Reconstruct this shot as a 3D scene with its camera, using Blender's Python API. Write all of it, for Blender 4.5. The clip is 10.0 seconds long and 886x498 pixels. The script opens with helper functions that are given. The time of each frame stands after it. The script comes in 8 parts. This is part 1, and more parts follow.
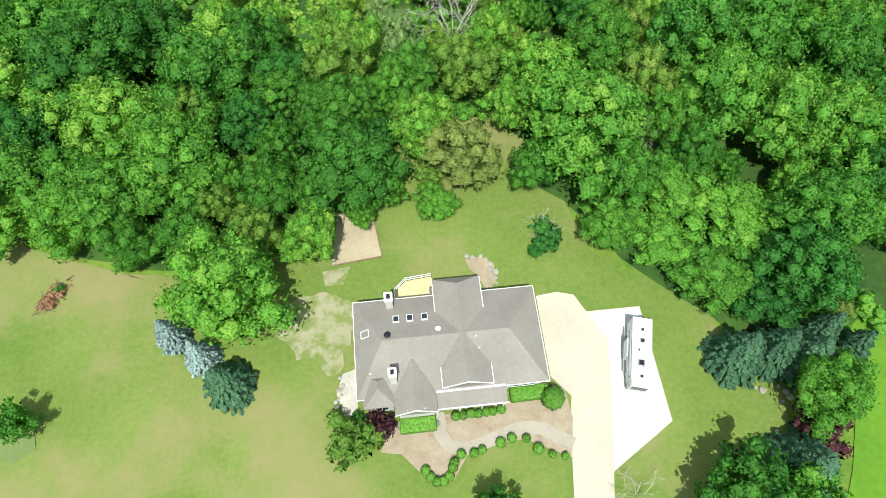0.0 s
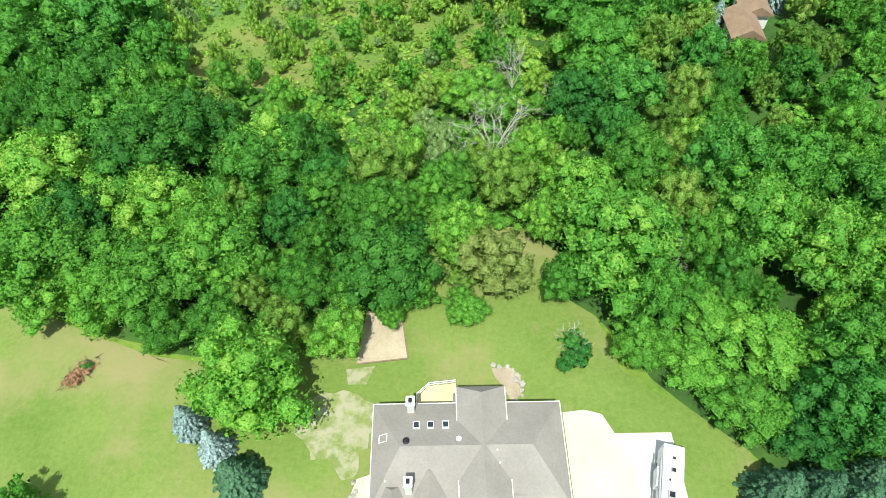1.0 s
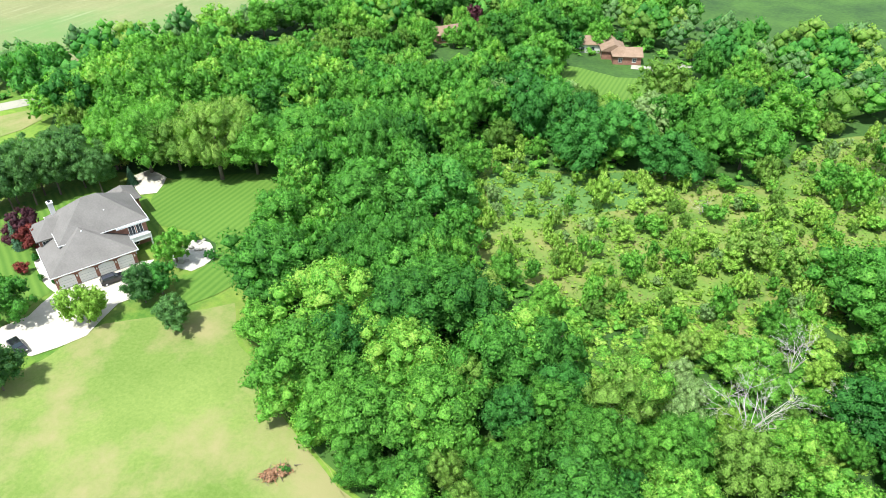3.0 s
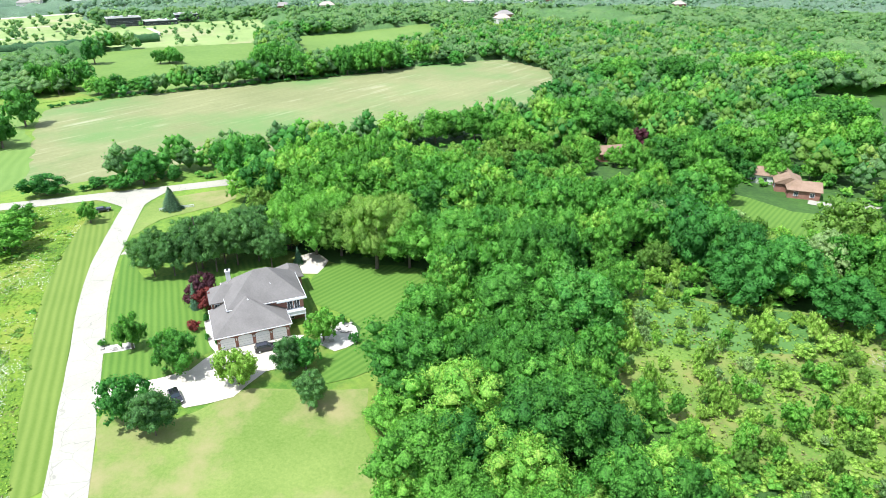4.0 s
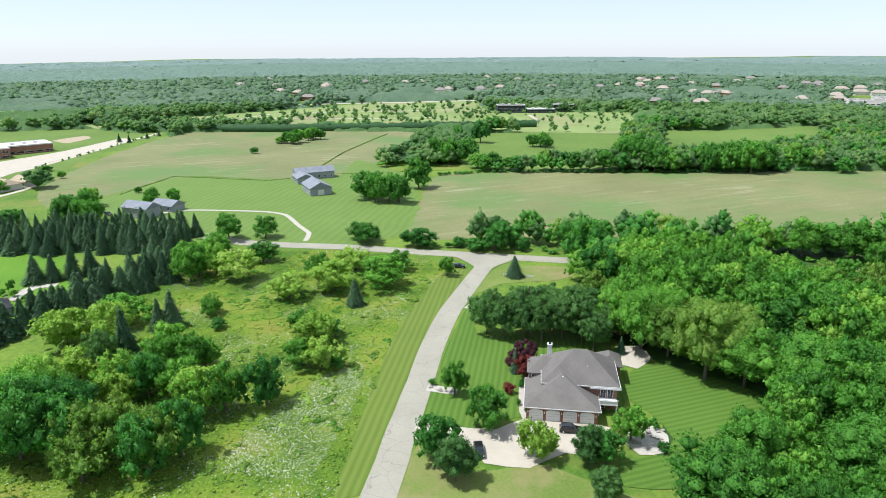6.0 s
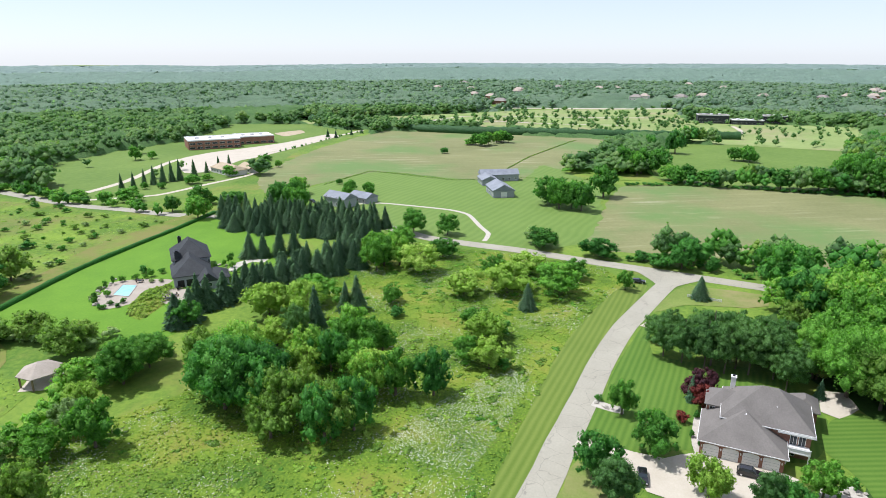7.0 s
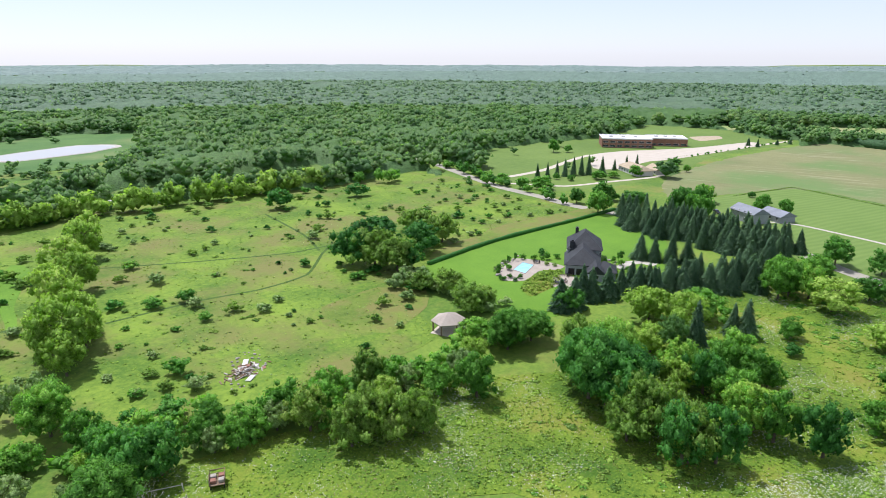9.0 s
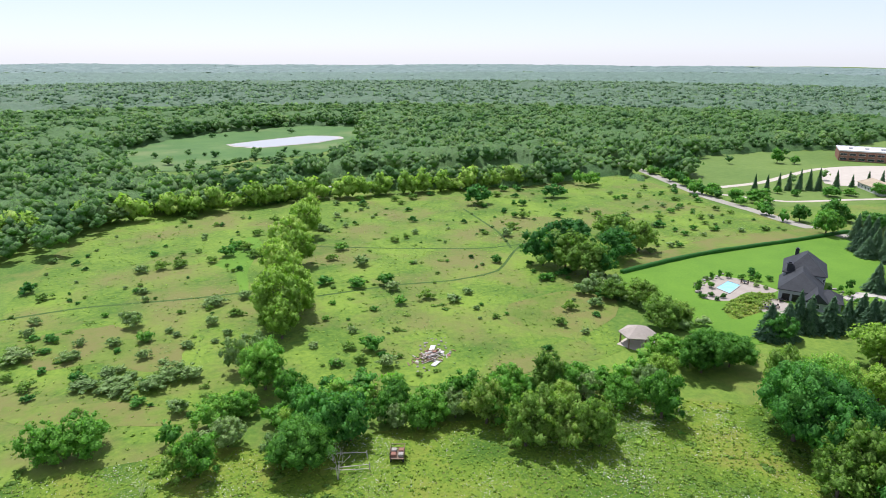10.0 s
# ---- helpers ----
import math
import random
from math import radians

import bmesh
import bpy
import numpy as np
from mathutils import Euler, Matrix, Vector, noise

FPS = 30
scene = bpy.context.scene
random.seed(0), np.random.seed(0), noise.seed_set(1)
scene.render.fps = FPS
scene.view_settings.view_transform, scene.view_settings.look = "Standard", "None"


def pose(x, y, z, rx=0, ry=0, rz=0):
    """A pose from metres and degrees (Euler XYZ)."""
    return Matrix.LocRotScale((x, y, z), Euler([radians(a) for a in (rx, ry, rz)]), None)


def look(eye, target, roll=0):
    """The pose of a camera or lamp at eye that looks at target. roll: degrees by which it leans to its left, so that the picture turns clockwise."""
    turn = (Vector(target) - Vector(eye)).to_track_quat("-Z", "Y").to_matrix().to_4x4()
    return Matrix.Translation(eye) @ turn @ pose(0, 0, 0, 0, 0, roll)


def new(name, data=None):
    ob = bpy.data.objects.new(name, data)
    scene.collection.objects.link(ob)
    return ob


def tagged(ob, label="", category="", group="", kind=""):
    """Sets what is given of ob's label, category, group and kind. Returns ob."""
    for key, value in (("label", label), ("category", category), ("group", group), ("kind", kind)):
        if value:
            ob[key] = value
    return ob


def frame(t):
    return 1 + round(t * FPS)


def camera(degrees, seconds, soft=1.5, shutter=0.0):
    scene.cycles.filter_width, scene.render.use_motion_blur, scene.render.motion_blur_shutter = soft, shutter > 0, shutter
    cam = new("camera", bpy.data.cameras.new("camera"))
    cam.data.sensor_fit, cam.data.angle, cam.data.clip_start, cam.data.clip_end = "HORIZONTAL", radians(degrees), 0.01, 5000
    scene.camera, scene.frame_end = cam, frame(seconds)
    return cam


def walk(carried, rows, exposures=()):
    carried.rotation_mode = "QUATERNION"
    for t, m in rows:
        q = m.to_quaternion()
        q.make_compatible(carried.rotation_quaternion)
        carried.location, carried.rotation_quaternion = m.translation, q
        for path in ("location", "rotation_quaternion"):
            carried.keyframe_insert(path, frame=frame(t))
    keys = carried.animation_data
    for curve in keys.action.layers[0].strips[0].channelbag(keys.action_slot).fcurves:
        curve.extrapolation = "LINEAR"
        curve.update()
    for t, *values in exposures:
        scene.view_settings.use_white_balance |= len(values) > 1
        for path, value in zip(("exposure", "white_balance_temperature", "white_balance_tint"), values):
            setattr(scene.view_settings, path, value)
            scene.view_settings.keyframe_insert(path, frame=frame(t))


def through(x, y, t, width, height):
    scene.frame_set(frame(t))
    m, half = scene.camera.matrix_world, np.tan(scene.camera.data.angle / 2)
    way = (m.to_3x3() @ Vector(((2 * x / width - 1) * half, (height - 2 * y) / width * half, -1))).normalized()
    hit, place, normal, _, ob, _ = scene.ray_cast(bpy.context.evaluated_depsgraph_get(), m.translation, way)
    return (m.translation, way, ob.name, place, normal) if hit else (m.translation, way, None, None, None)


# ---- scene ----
cam = camera(69.96, 10.0, soft=0.8)
PATH = [
    (0.0, pose(0, 0, 76, 26.59, 0.01, -0.02)),
    (0.5, pose(0, 0, 76, 31.32, 0.03, 0.52)),
    (1.0, pose(0, 0, 76, 36.07, 0.17, 5.00)),
    (1.5, pose(0, 0, 76, 40.78, 0.14, 11.87)),
    (2.0, pose(0, 0, 76, 45.54, 0.24, 19.73)),
    (2.5, pose(0, 0, 76, 50.31, 0.25, 27.60)),
    (4.0, pose(0, 0, 76, 64.72, 0.14, 49.83)),
    (4.5, pose(0, 0, 76, 69.42, 0.15, 58.02)),
    (5.0, pose(0, 0, 76, 72.95, 0.21, 65.52)),
    (5.5, pose(0, 0, 76, 72.98, 0.17, 73.12)),
    (7.0, pose(0, 0, 76, 72.99, -0.12, 98.05)),
    (7.5, pose(0, 0, 76, 72.98, -0.14, 106.67)),
    (8.0, pose(0, 0, 76, 72.98, -0.18, 115.97)),
    (8.5, pose(0, 0, 76, 72.96, -0.17, 124.86)),
    (9.0, pose(0, 0, 76, 72.97, -0.21, 133.91)),
    (9.5, pose(0, 0, 76, 72.94, -0.26, 142.35)),
    (10.0, pose(0, 0, 76, 72.93, -0.21, 151.90)),
]
walk(cam, PATH, exposures=[(0.0, 0.6, 6250, 1), (1.2, 0.88, 6150, 0), (2.3, 1.13, 6100, 3), (4.4, 1.1, 5700, 11), (5.2, 0.45, 5850, 9),
    (7.5, 0.41, 5950, 16), (10.0, 0.35, 5900, 19)])

# ---------- world and sun ----------
SUN_AZ = (-0.06, -0.998)          # towards the sun, on the plan
SUN_EL = radians(64)
world = bpy.data.worlds.new("world")
scene.world = world
world.use_nodes = True
wn = world.node_tree.nodes
sky = wn.new("ShaderNodeTexSky")
sky.sky_type = "NISHITA"
sky.sun_disc = False
sky.sun_elevation = SUN_EL
sky.sun_rotation = math.atan2(SUN_AZ[0], SUN_AZ[1])
sky.air_density, sky.dust_density, sky.ozone_density = 0.8, 0.35, 2.2
wn["Background"].inputs["Strength"].default_value = 0.135
haze = wn.new("ShaderNodeMix")  # thin white overcast over the blue
haze.data_type = "RGBA"
haze.inputs[0].default_value = 0.62
for socket in haze.inputs:
    if socket.name == "A" and socket.type == "RGBA":
        world.node_tree.links.new(sky.outputs["Color"], socket)
    if socket.name == "B" and socket.type == "RGBA":
        socket.default_value = (4.75, 4.85, 5.0, 1)
world.node_tree.links.new([o for o in haze.outputs if o.type == "RGBA"][0], wn["Background"].inputs["Color"])
lamp = bpy.data.lights.new("sun", "SUN")
lamp.energy, lamp.angle, lamp.color = 4.3, radians(0.6), (1.0, 0.96, 0.89)
sun_ob = new("sun", lamp)
sx, sy = SUN_AZ
sun_ob.matrix_world = look((sx * 200, sy * 200, 300), (sx * 200 - sx * math.cos(SUN_EL), sy * 200 - sy * math.cos(SUN_EL), 300 - math.sin(SUN_EL)))


# ---------- materials ----------
def ramp(nt, fac, stops):
    r = nt.nodes.new("ShaderNodeValToRGB")
    el = r.color_ramp.elements
    while len(el) < len(stops):
        el.new(0.5)
    for e, (p, c) in zip(el, stops):
        e.position, e.color = p, (*c, 1)
    nt.links.new(fac, r.inputs["Fac"])
    return r.outputs["Color"]


def noise_node(nt, vec, scale, detail=4.0, rough=0.6):
    n = nt.nodes.new("ShaderNodeTexNoise")
    n.inputs["Scale"].default_value, n.inputs["Detail"].default_value, n.inputs["Roughness"].default_value = scale, detail, rough
    if vec is not None:
        nt.links.new(vec, n.inputs["Vector"])
    return n.outputs["Fac"]


def mixed(nt, fac, a, b, kind="MIX"):
    m = nt.nodes.new("ShaderNodeMix")
    m.data_type, m.blend_type = "RGBA", kind
    for socket, value in ((m.inputs["Factor"], fac), (m.inputs["A"], a), (m.inputs["B"], b)):
        if isinstance(value, (int, float)):
            socket.default_value = value
        elif isinstance(value, tuple):
            socket.default_value = (*value, 1)
        else:
            nt.links.new(value, socket)
    return m.outputs["Result"]


def maths(nt, op, a, b=0.5):
    m = nt.nodes.new("ShaderNodeMath")
    m.operation = op
    for socket, value in zip(m.inputs, (a, b)):
        if isinstance(value, (int, float)):
            socket.default_value = value
        else:
            nt.links.new(value, socket)
    return m.outputs["Value"]


def blank(name, rough=0.9, metal=0.0):
    m = bpy.data.materials.new(name)
    m.use_nodes = True
    b = m.node_tree.nodes["Principled BSDF"]
    b.inputs["Roughness"].default_value, b.inputs["Metallic"].default_value = rough, metal
    b.inputs["Specular IOR Level"].default_value = 0.3
    return m, m.node_tree, b


def place_of(nt):
    return nt.nodes.new("ShaderNodeNewGeometry").outputs["Position"]


def bumped(nt, b, height, strength, distance):
    u = nt.nodes.new("ShaderNodeBump")
    u.inputs["Strength"].default_value, u.inputs["Distance"].default_value = strength, distance
    nt.links.new(height, u.inputs["Height"])
    nt.links.new(u.outputs["Normal"], b.inputs["Normal"])


def surface(name, dark, light, coarse=0.05, fine=1.5, extra=None, rough=0.9, bump=0.3, metal=0.0, detail=6.0, spread=0.14):
    """Two scales of mottling between two colours, and a third colour in stains."""
    m, nt, b = blank(name, rough, metal)
    p = place_of(nt)
    lo, hi = noise_node(nt, p, coarse, 5), noise_node(nt, p, fine, detail, 0.7)
    fac = maths(nt, "ADD", maths(nt, "MULTIPLY", lo, 0.55), maths(nt, "MULTIPLY", hi, 0.45))
    col = ramp(nt, fac, [(0.5 - spread, dark), (0.5 + spread, light)])
    if extra:
        colour, scale, amount = extra
        st = noise_node(nt, p, scale, 7, 0.65)
        col = mixed(nt, ramp(nt, st, [(1 - amount - 0.08, (0, 0, 0)), (1 - amount + 0.08, (1, 1, 1))]), col, colour)
    nt.links.new(col, b.inputs["Base Color"])
    if bump:
        bumped(nt, b, hi, bump, 0.15)
    return m


def striped(name, a, c, angle, width, wobble=0.3, blend=0.5):
    """A mown lawn: pale and dark bands."""
    m, nt, b = blank(name, 0.9)
    p = place_of(nt)
    rot = nt.nodes.new("ShaderNodeVectorRotate")
    rot.rotation_type = "Z_AXIS"
    rot.inputs["Angle"].default_value = radians(angle)
    nt.links.new(p, rot.inputs["Vector"])
    w = nt.nodes.new("ShaderNodeTexWave")
    w.wave_type, w.bands_direction, w.wave_profile = "BANDS", "X", "SIN"
    w.inputs["Scale"].default_value = 0.314 / width
    w.inputs["Distortion"].default_value, w.inputs["Detail"].default_value, w.inputs["Detail Scale"].default_value = wobble, 2, 0.4
    nt.links.new(rot.outputs["Vector"], w.inputs["Vector"])
    hi = noise_node(nt, p, 1.8, 6, 0.7)
    lo = noise_node(nt, p, 0.06, 4)
    mott = maths(nt, "ADD", maths(nt, "MULTIPLY", lo, 0.5), maths(nt, "MULTIPLY", hi, 0.5))
    f = maths(nt, "ADD", maths(nt, "MULTIPLY", w.outputs["Fac"], blend), maths(nt, "MULTIPLY", mott, 1 - blend))
    nt.links.new(ramp(nt, f, [(0.2, a), (0.8, c)]), b.inputs["Base Color"])
    bumped(nt, b, hi, 0.3, 0.1)
    return m


def foliage(name, dark, light, tint=None, through=0.35, scale=0.12, grain=3.6):
    """Leaves: every tree, bough and leaf cluster a little different; light shines through them."""
    m, nt, b = blank(name, 0.6)
    b.inputs["Specular IOR Level"].default_value = 0.2
    g = nt.nodes.new("ShaderNodeNewGeometry")
    info = nt.nodes.new("ShaderNodeObjectInfo")
    each = nt.nodes.new("ShaderNodeAttribute")
    each.attribute_name = "tone"
    own = maths(nt, "MULTIPLY", maths(nt, "FRACT", maths(nt, "ADD", info.outputs["Random"], each.outputs["Fac"])), 0.62)
    isl = maths(nt, "MULTIPLY", g.outputs["Random Per Island"], 0.36)
    lo = maths(nt, "MULTIPLY", noise_node(nt, g.outputs["Position"], scale, 3), 0.42)
    fac = maths(nt, "SUBTRACT", maths(nt, "ADD", maths(nt, "ADD", own, isl), lo), 0.15)
    col = ramp(nt, fac, [(0.05, dark), (0.75, light), (1.0, tint or light)])
    # shade of the gaps between leaves, multiplied into the colour by the bump noise
    leafy = noise_node(nt, g.outputs["Position"], grain, 3, 0.65)
    col = mixed(nt, 1.0, col, ramp(nt, leafy, [(0.34, (0.56, 0.56, 0.56)), (0.62, (1.36, 1.36, 1.28))]), "MULTIPLY")
    bumped(nt, b, leafy, 0.7, 0.7 / grain)
    nt.links.new(col, b.inputs["Base Color"])
    t = nt.nodes.new("ShaderNodeBsdfTranslucent")
    nt.links.new(mixed(nt, 1.0, col, (0.85, 1.0, 0.45), "MULTIPLY"), t.inputs["Color"])
    mx = nt.nodes.new("ShaderNodeMixShader")
    mx.inputs["Fac"].default_value = through
    nt.links.new(b.outputs["BSDF"], mx.inputs[1])
    nt.links.new(t.outputs["BSDF"], mx.inputs[2])
    nt.links.new(mx.outputs["Shader"], nt.nodes["Material Output"].inputs["Surface"])
    return m


def paved(name, dark, light, stain, crack):
    """Worn paving: mottled, stained, and crossed by thin wandering cracks."""
    m, nt, b = blank(name, 0.85)
    p = place_of(nt)
    lo, hi = noise_node(nt, p, 0.08, 5), noise_node(nt, p, 2.0, 6, 0.7)
    col = ramp(nt, maths(nt, "ADD", maths(nt, "MULTIPLY", lo, 0.55), maths(nt, "MULTIPLY", hi, 0.45)), [(0.36, dark), (0.64, light)])
    col = mixed(nt, ramp(nt, noise_node(nt, p, 0.3, 7, 0.65), [(0.6, (0, 0, 0)), (0.76, (1, 1, 1))]), col, stain)
    bent = nt.nodes.new("ShaderNodeVectorMath")
    bent.operation = "ADD"
    wander = nt.nodes.new("ShaderNodeTexNoise")
    wander.inputs["Scale"].default_value, wander.inputs["Detail"].default_value = 0.5, 4
    nt.links.new(p, wander.inputs["Vector"])
    nt.links.new(p, bent.inputs[0])
    nt.links.new(wander.outputs["Color"], bent.inputs[1])
    cells = nt.nodes.new("ShaderNodeTexVoronoi")
    cells.feature = "DISTANCE_TO_EDGE"
    cells.inputs["Scale"].default_value = 0.17
    nt.links.new(bent.outputs["Vector"], cells.inputs["Vector"])
    line = ramp(nt, cells.outputs["Distance"], [(0.003, (1, 1, 1)), (0.009, (0, 0, 0))])
    col = mixed(nt, maths(nt, "MULTIPLY", line, maths(nt, "MULTIPLY", noise_node(nt, p, 0.12, 3), 0.9)), col, crack)
    nt.links.new(col, b.inputs["Base Color"])
    bumped(nt, b, hi, 0.1, 0.15)
    return m


def field(name, dark, light, green, straw, angle):
    """A hay field: soft patches of green and tan, with pale streaks of cut straw along the mowing."""
    m, nt, b = blank(name, 0.9)
    p = place_of(nt)
    rot = nt.nodes.new("ShaderNodeVectorRotate")
    rot.rotation_type = "Z_AXIS"
    rot.inputs["Angle"].default_value = radians(angle)
    nt.links.new(p, rot.inputs["Vector"])
    long = nt.nodes.new("ShaderNodeMapping")
    long.inputs["Scale"].default_value = (0.10, 1.0, 1.0)
    nt.links.new(rot.outputs["Vector"], long.inputs["Vector"])
    lo, hi = noise_node(nt, p, 0.014, 5), noise_node(nt, p, 0.5, 8, 0.7)
    run = noise_node(nt, long.outputs["Vector"], 0.22, 6, 0.7)
    fac = maths(nt, "ADD", maths(nt, "ADD", maths(nt, "MULTIPLY", lo, 0.4), maths(nt, "MULTIPLY", hi, 0.3)), maths(nt, "MULTIPLY", run, 0.3))
    col = ramp(nt, fac, [(0.38, dark), (0.62, light)])
    col = mixed(nt, ramp(nt, noise_node(nt, p, 0.011, 6, 0.6), [(0.46, (0, 0, 0)), (0.62, (1, 1, 1))]), col, green)
    where = maths(nt, "MULTIPLY", run, maths(nt, "ADD", noise_node(nt, p, 0.02, 4), 0.5))
    col = mixed(nt, ramp(nt, where, [(0.58, (0, 0, 0)), (0.80, (0.6, 0.6, 0.6))]), col, straw)
    nt.links.new(col, b.inputs["Base Color"])
    bumped(nt, b, hi, 0.5, 0.2)
    return m


M = {}
M["ground"] = surface("rough_grass", (0.055, 0.128, 0.012),
    (0.155, 0.235, 0.027), 0.025, 0.6, ((0.175, 0.18, 0.04), 0.03, 0.40), bump=0.8, detail=9.0, spread=0.10)
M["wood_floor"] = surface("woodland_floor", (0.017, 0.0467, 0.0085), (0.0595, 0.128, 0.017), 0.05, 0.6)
M["lawn"] = surface("mown_lawn", (0.095, 0.152, 0.022), (0.172, 0.222, 0.05), 0.045, 1.5, ((0.222, 0.205, 0.082), 0.05, 0.44), bump=0.5, detail=9.0, spread=0.12)
M["lawn_lush"] = surface("lush_lawn", (0.072, 0.17, 0.009), (0.122, 0.245, 0.016), 0.05, 1.2, bump=0.15)
M["lawn_far"] = surface("pasture_grass", (0.08, 0.145, 0.02), (0.135, 0.205, 0.038), 0.012, 0.25, bump=0.1)
M["lawn_stripe_a"] = striped("striped_lawn_a", (0.05, 0.118, 0.01), (0.108, 0.188, 0.024), -72, 1.5, 0.8, 0.34)
M["lawn_stripe_b"] = striped("striped_lawn_b", (0.05, 0.118, 0.01), (0.104, 0.184, 0.024), -10, 1.5, 0.8, 0.34)
M["verge"] = striped("striped_verge", (0.075, 0.13, 0.012), (0.15, 0.20, 0.035), -73, 1.7, 0.8, 0.32)
M["park_grass"] = surface("pale_park_grass", (0.15, 0.215, 0.055), (0.24, 0.30, 0.10), 0.02, 0.3, ((0.26, 0.25, 0.12), 0.015, 0.42), bump=0.1)
M["hay"] = striped("mown_hay_field", (0.085, 0.155, 0.024), (0.15, 0.225, 0.048), -70, 4.0, 5.0, 0.17)
M["dry"] = field("dry_field", (0.135, 0.148, 0.055), (0.215, 0.217, 0.094), (0.115, 0.185, 0.052), (0.36, 0.34, 0.22), 75)
M["roof_tan"] = surface("tan_shingles", (0.30, 0.25, 0.20), (0.40, 0.345, 0.285), 0.3, 3.0)
M["meadow"] = surface("meadow_grass", (0.0425, 0.106, 0.00527),
    (0.17, 0.251, 0.0169), 0.05, 1.6, ((0.178, 0.183, 0.029), 0.05, 0.40), bump=1.0, detail=9.0, spread=0.09)
M["meadow_north"] = surface("damp_meadow_grass", (0.062, 0.135, 0.016),
    (0.155, 0.23, 0.038), 0.05, 1.6, ((0.18, 0.19, 0.05), 0.07, 0.46), bump=1.0, detail=9.0, spread=0.11)
M["pasture"] = surface("rough_pasture", (0.0595, 0.132, 0.00898),
    (0.166, 0.255, 0.0236), 0.035, 0.6, ((0.155, 0.162, 0.04), 0.028, 0.45), bump=0.9, detail=9.0, spread=0.085)
M["brownish"] = surface("browned_grass", (0.078, 0.132, 0.0125), (0.16, 0.225, 0.03), 0.05, 0.6, ((0.158, 0.158, 0.04), 0.07, 0.50), bump=0.6)
M["marsh"] = surface("marsh_grass", (0.045, 0.12, 0.022), (0.095, 0.18, 0.04), 0.03, 0.7, ((0.14, 0.19, 0.06), 0.012, 0.40))
M["trodden"] = surface("trodden_dark_grass", (0.03, 0.075, 0.008), (0.06, 0.115, 0.014), 0.2, 1.5)
M["sand"] = surface("sandy_soil", (0.306, 0.246, 0.162), (0.425, 0.357, 0.246), 0.3, 3.0)
M["mulch"] = surface("wood_chip_mulch", (0.25, 0.195, 0.13), (0.36, 0.30, 0.22), 0.4, 4.0, ((0.20, 0.14, 0.09), 0.5, 0.36))
M["patchy"] = surface("worn_grass", (0.12, 0.165, 0.035), (0.20, 0.225, 0.075), 0.09, 1.4, ((0.29, 0.275, 0.17), 0.55, 0.50), bump=0.15, detail=9.0)
M["white_concrete"] = surface("bleached_concrete", (0.459, 0.459, 0.433),
    (0.535, 0.535, 0.51), 0.2, 2.5, ((0.416, 0.408, 0.374), 0.3, 0.3), rough=0.8, bump=0.1)
M["path"] = surface("beige_path_concrete", (0.29, 0.25, 0.20), (0.36, 0.32, 0.262), 0.3, 2.5, rough=0.85, bump=0.1)
M["concrete"] = surface("pale_concrete", (0.40, 0.355, 0.28), (0.475, 0.43, 0.35), 0.2, 2.5, ((0.355, 0.315, 0.25), 0.3, 0.3), rough=0.8, bump=0.1)
M["gravel"] = surface("white_gravel", (0.34, 0.315, 0.264), (0.493, 0.459, 0.399), 0.8, 6.0)
M["asphalt"] = paved("worn_asphalt", (0.272, 0.258, 0.203), (0.34, 0.322, 0.256), (0.222, 0.21, 0.164), (0.12, 0.112, 0.095))
M["roof_taupe"] = surface("taupe_asphalt_shingles", (0.122, 0.112, 0.10), (0.172, 0.158, 0.143), 0.25, 3.0, rough=0.85)
M["roof_grey"] = surface("grey_asphalt_shingles", (0.20, 0.18, 0.158), (0.265, 0.24, 0.212), 0.25, 3.0, rough=0.85)
M["roof_slate"] = surface("dark_slate_shingles", (0.0205, 0.0235, 0.0255), (0.044, 0.0485, 0.052), 0.3, 3.0, rough=0.7)
M["roof_brown"] = surface("brown_shingles", (0.17, 0.111, 0.068), (0.272, 0.187, 0.128), 0.3, 3.0)
M["roof_blue"] = surface("blue_grey_shingles", (0.17, 0.187, 0.212), (0.255, 0.272, 0.297), 0.3, 3.0)
M["brick"] = surface("red_brick", (0.187, 0.085, 0.0595), (0.306, 0.162, 0.111), 0.6, 9.0, rough=0.85)
M["siding"] = surface("pale_siding", (0.527, 0.51, 0.468), (0.612, 0.595, 0.561), 0.3, 3.0, rough=0.6, bump=0.05)
M["grey_siding"] = surface("grey_siding", (0.255, 0.272, 0.289), (0.323, 0.34, 0.357), 0.3, 3.0, rough=0.6, bump=0.05)
M["white"] = surface("white_paint", (0.629, 0.62, 0.595), (0.697, 0.689, 0.663), 0.5, 4.0, rough=0.5, bump=0.03)
M["deck"] = surface("pale_deck_boards", (0.442, 0.357, 0.187), (0.561, 0.468, 0.272), 0.4, 4.0)
M["pavilion_roof"] = surface("bleached_cedar_shingles", (0.27, 0.235, 0.19), (0.37, 0.325, 0.27), 0.3, 3.0)
M["timber"] = surface("weathered_timber", (0.136, 0.0935, 0.0595), (0.255, 0.187, 0.128), 0.6, 6.0)
M["bark"] = surface("grey_brown_bark", (0.0765, 0.0595, 0.0425), (0.17, 0.136, 0.102), 0.8, 6.0, bump=0.6)
M["dead"] = surface("bleached_dead_wood", (0.357, 0.323, 0.281), (0.51, 0.476, 0.425), 0.8, 6.0)
M["metal_dark"] = surface("dark_metal", (0.017, 0.017, 0.0187), (0.0425, 0.0425, 0.0467), 0.8, 6.0, rough=0.4, bump=0.02, metal=0.6)
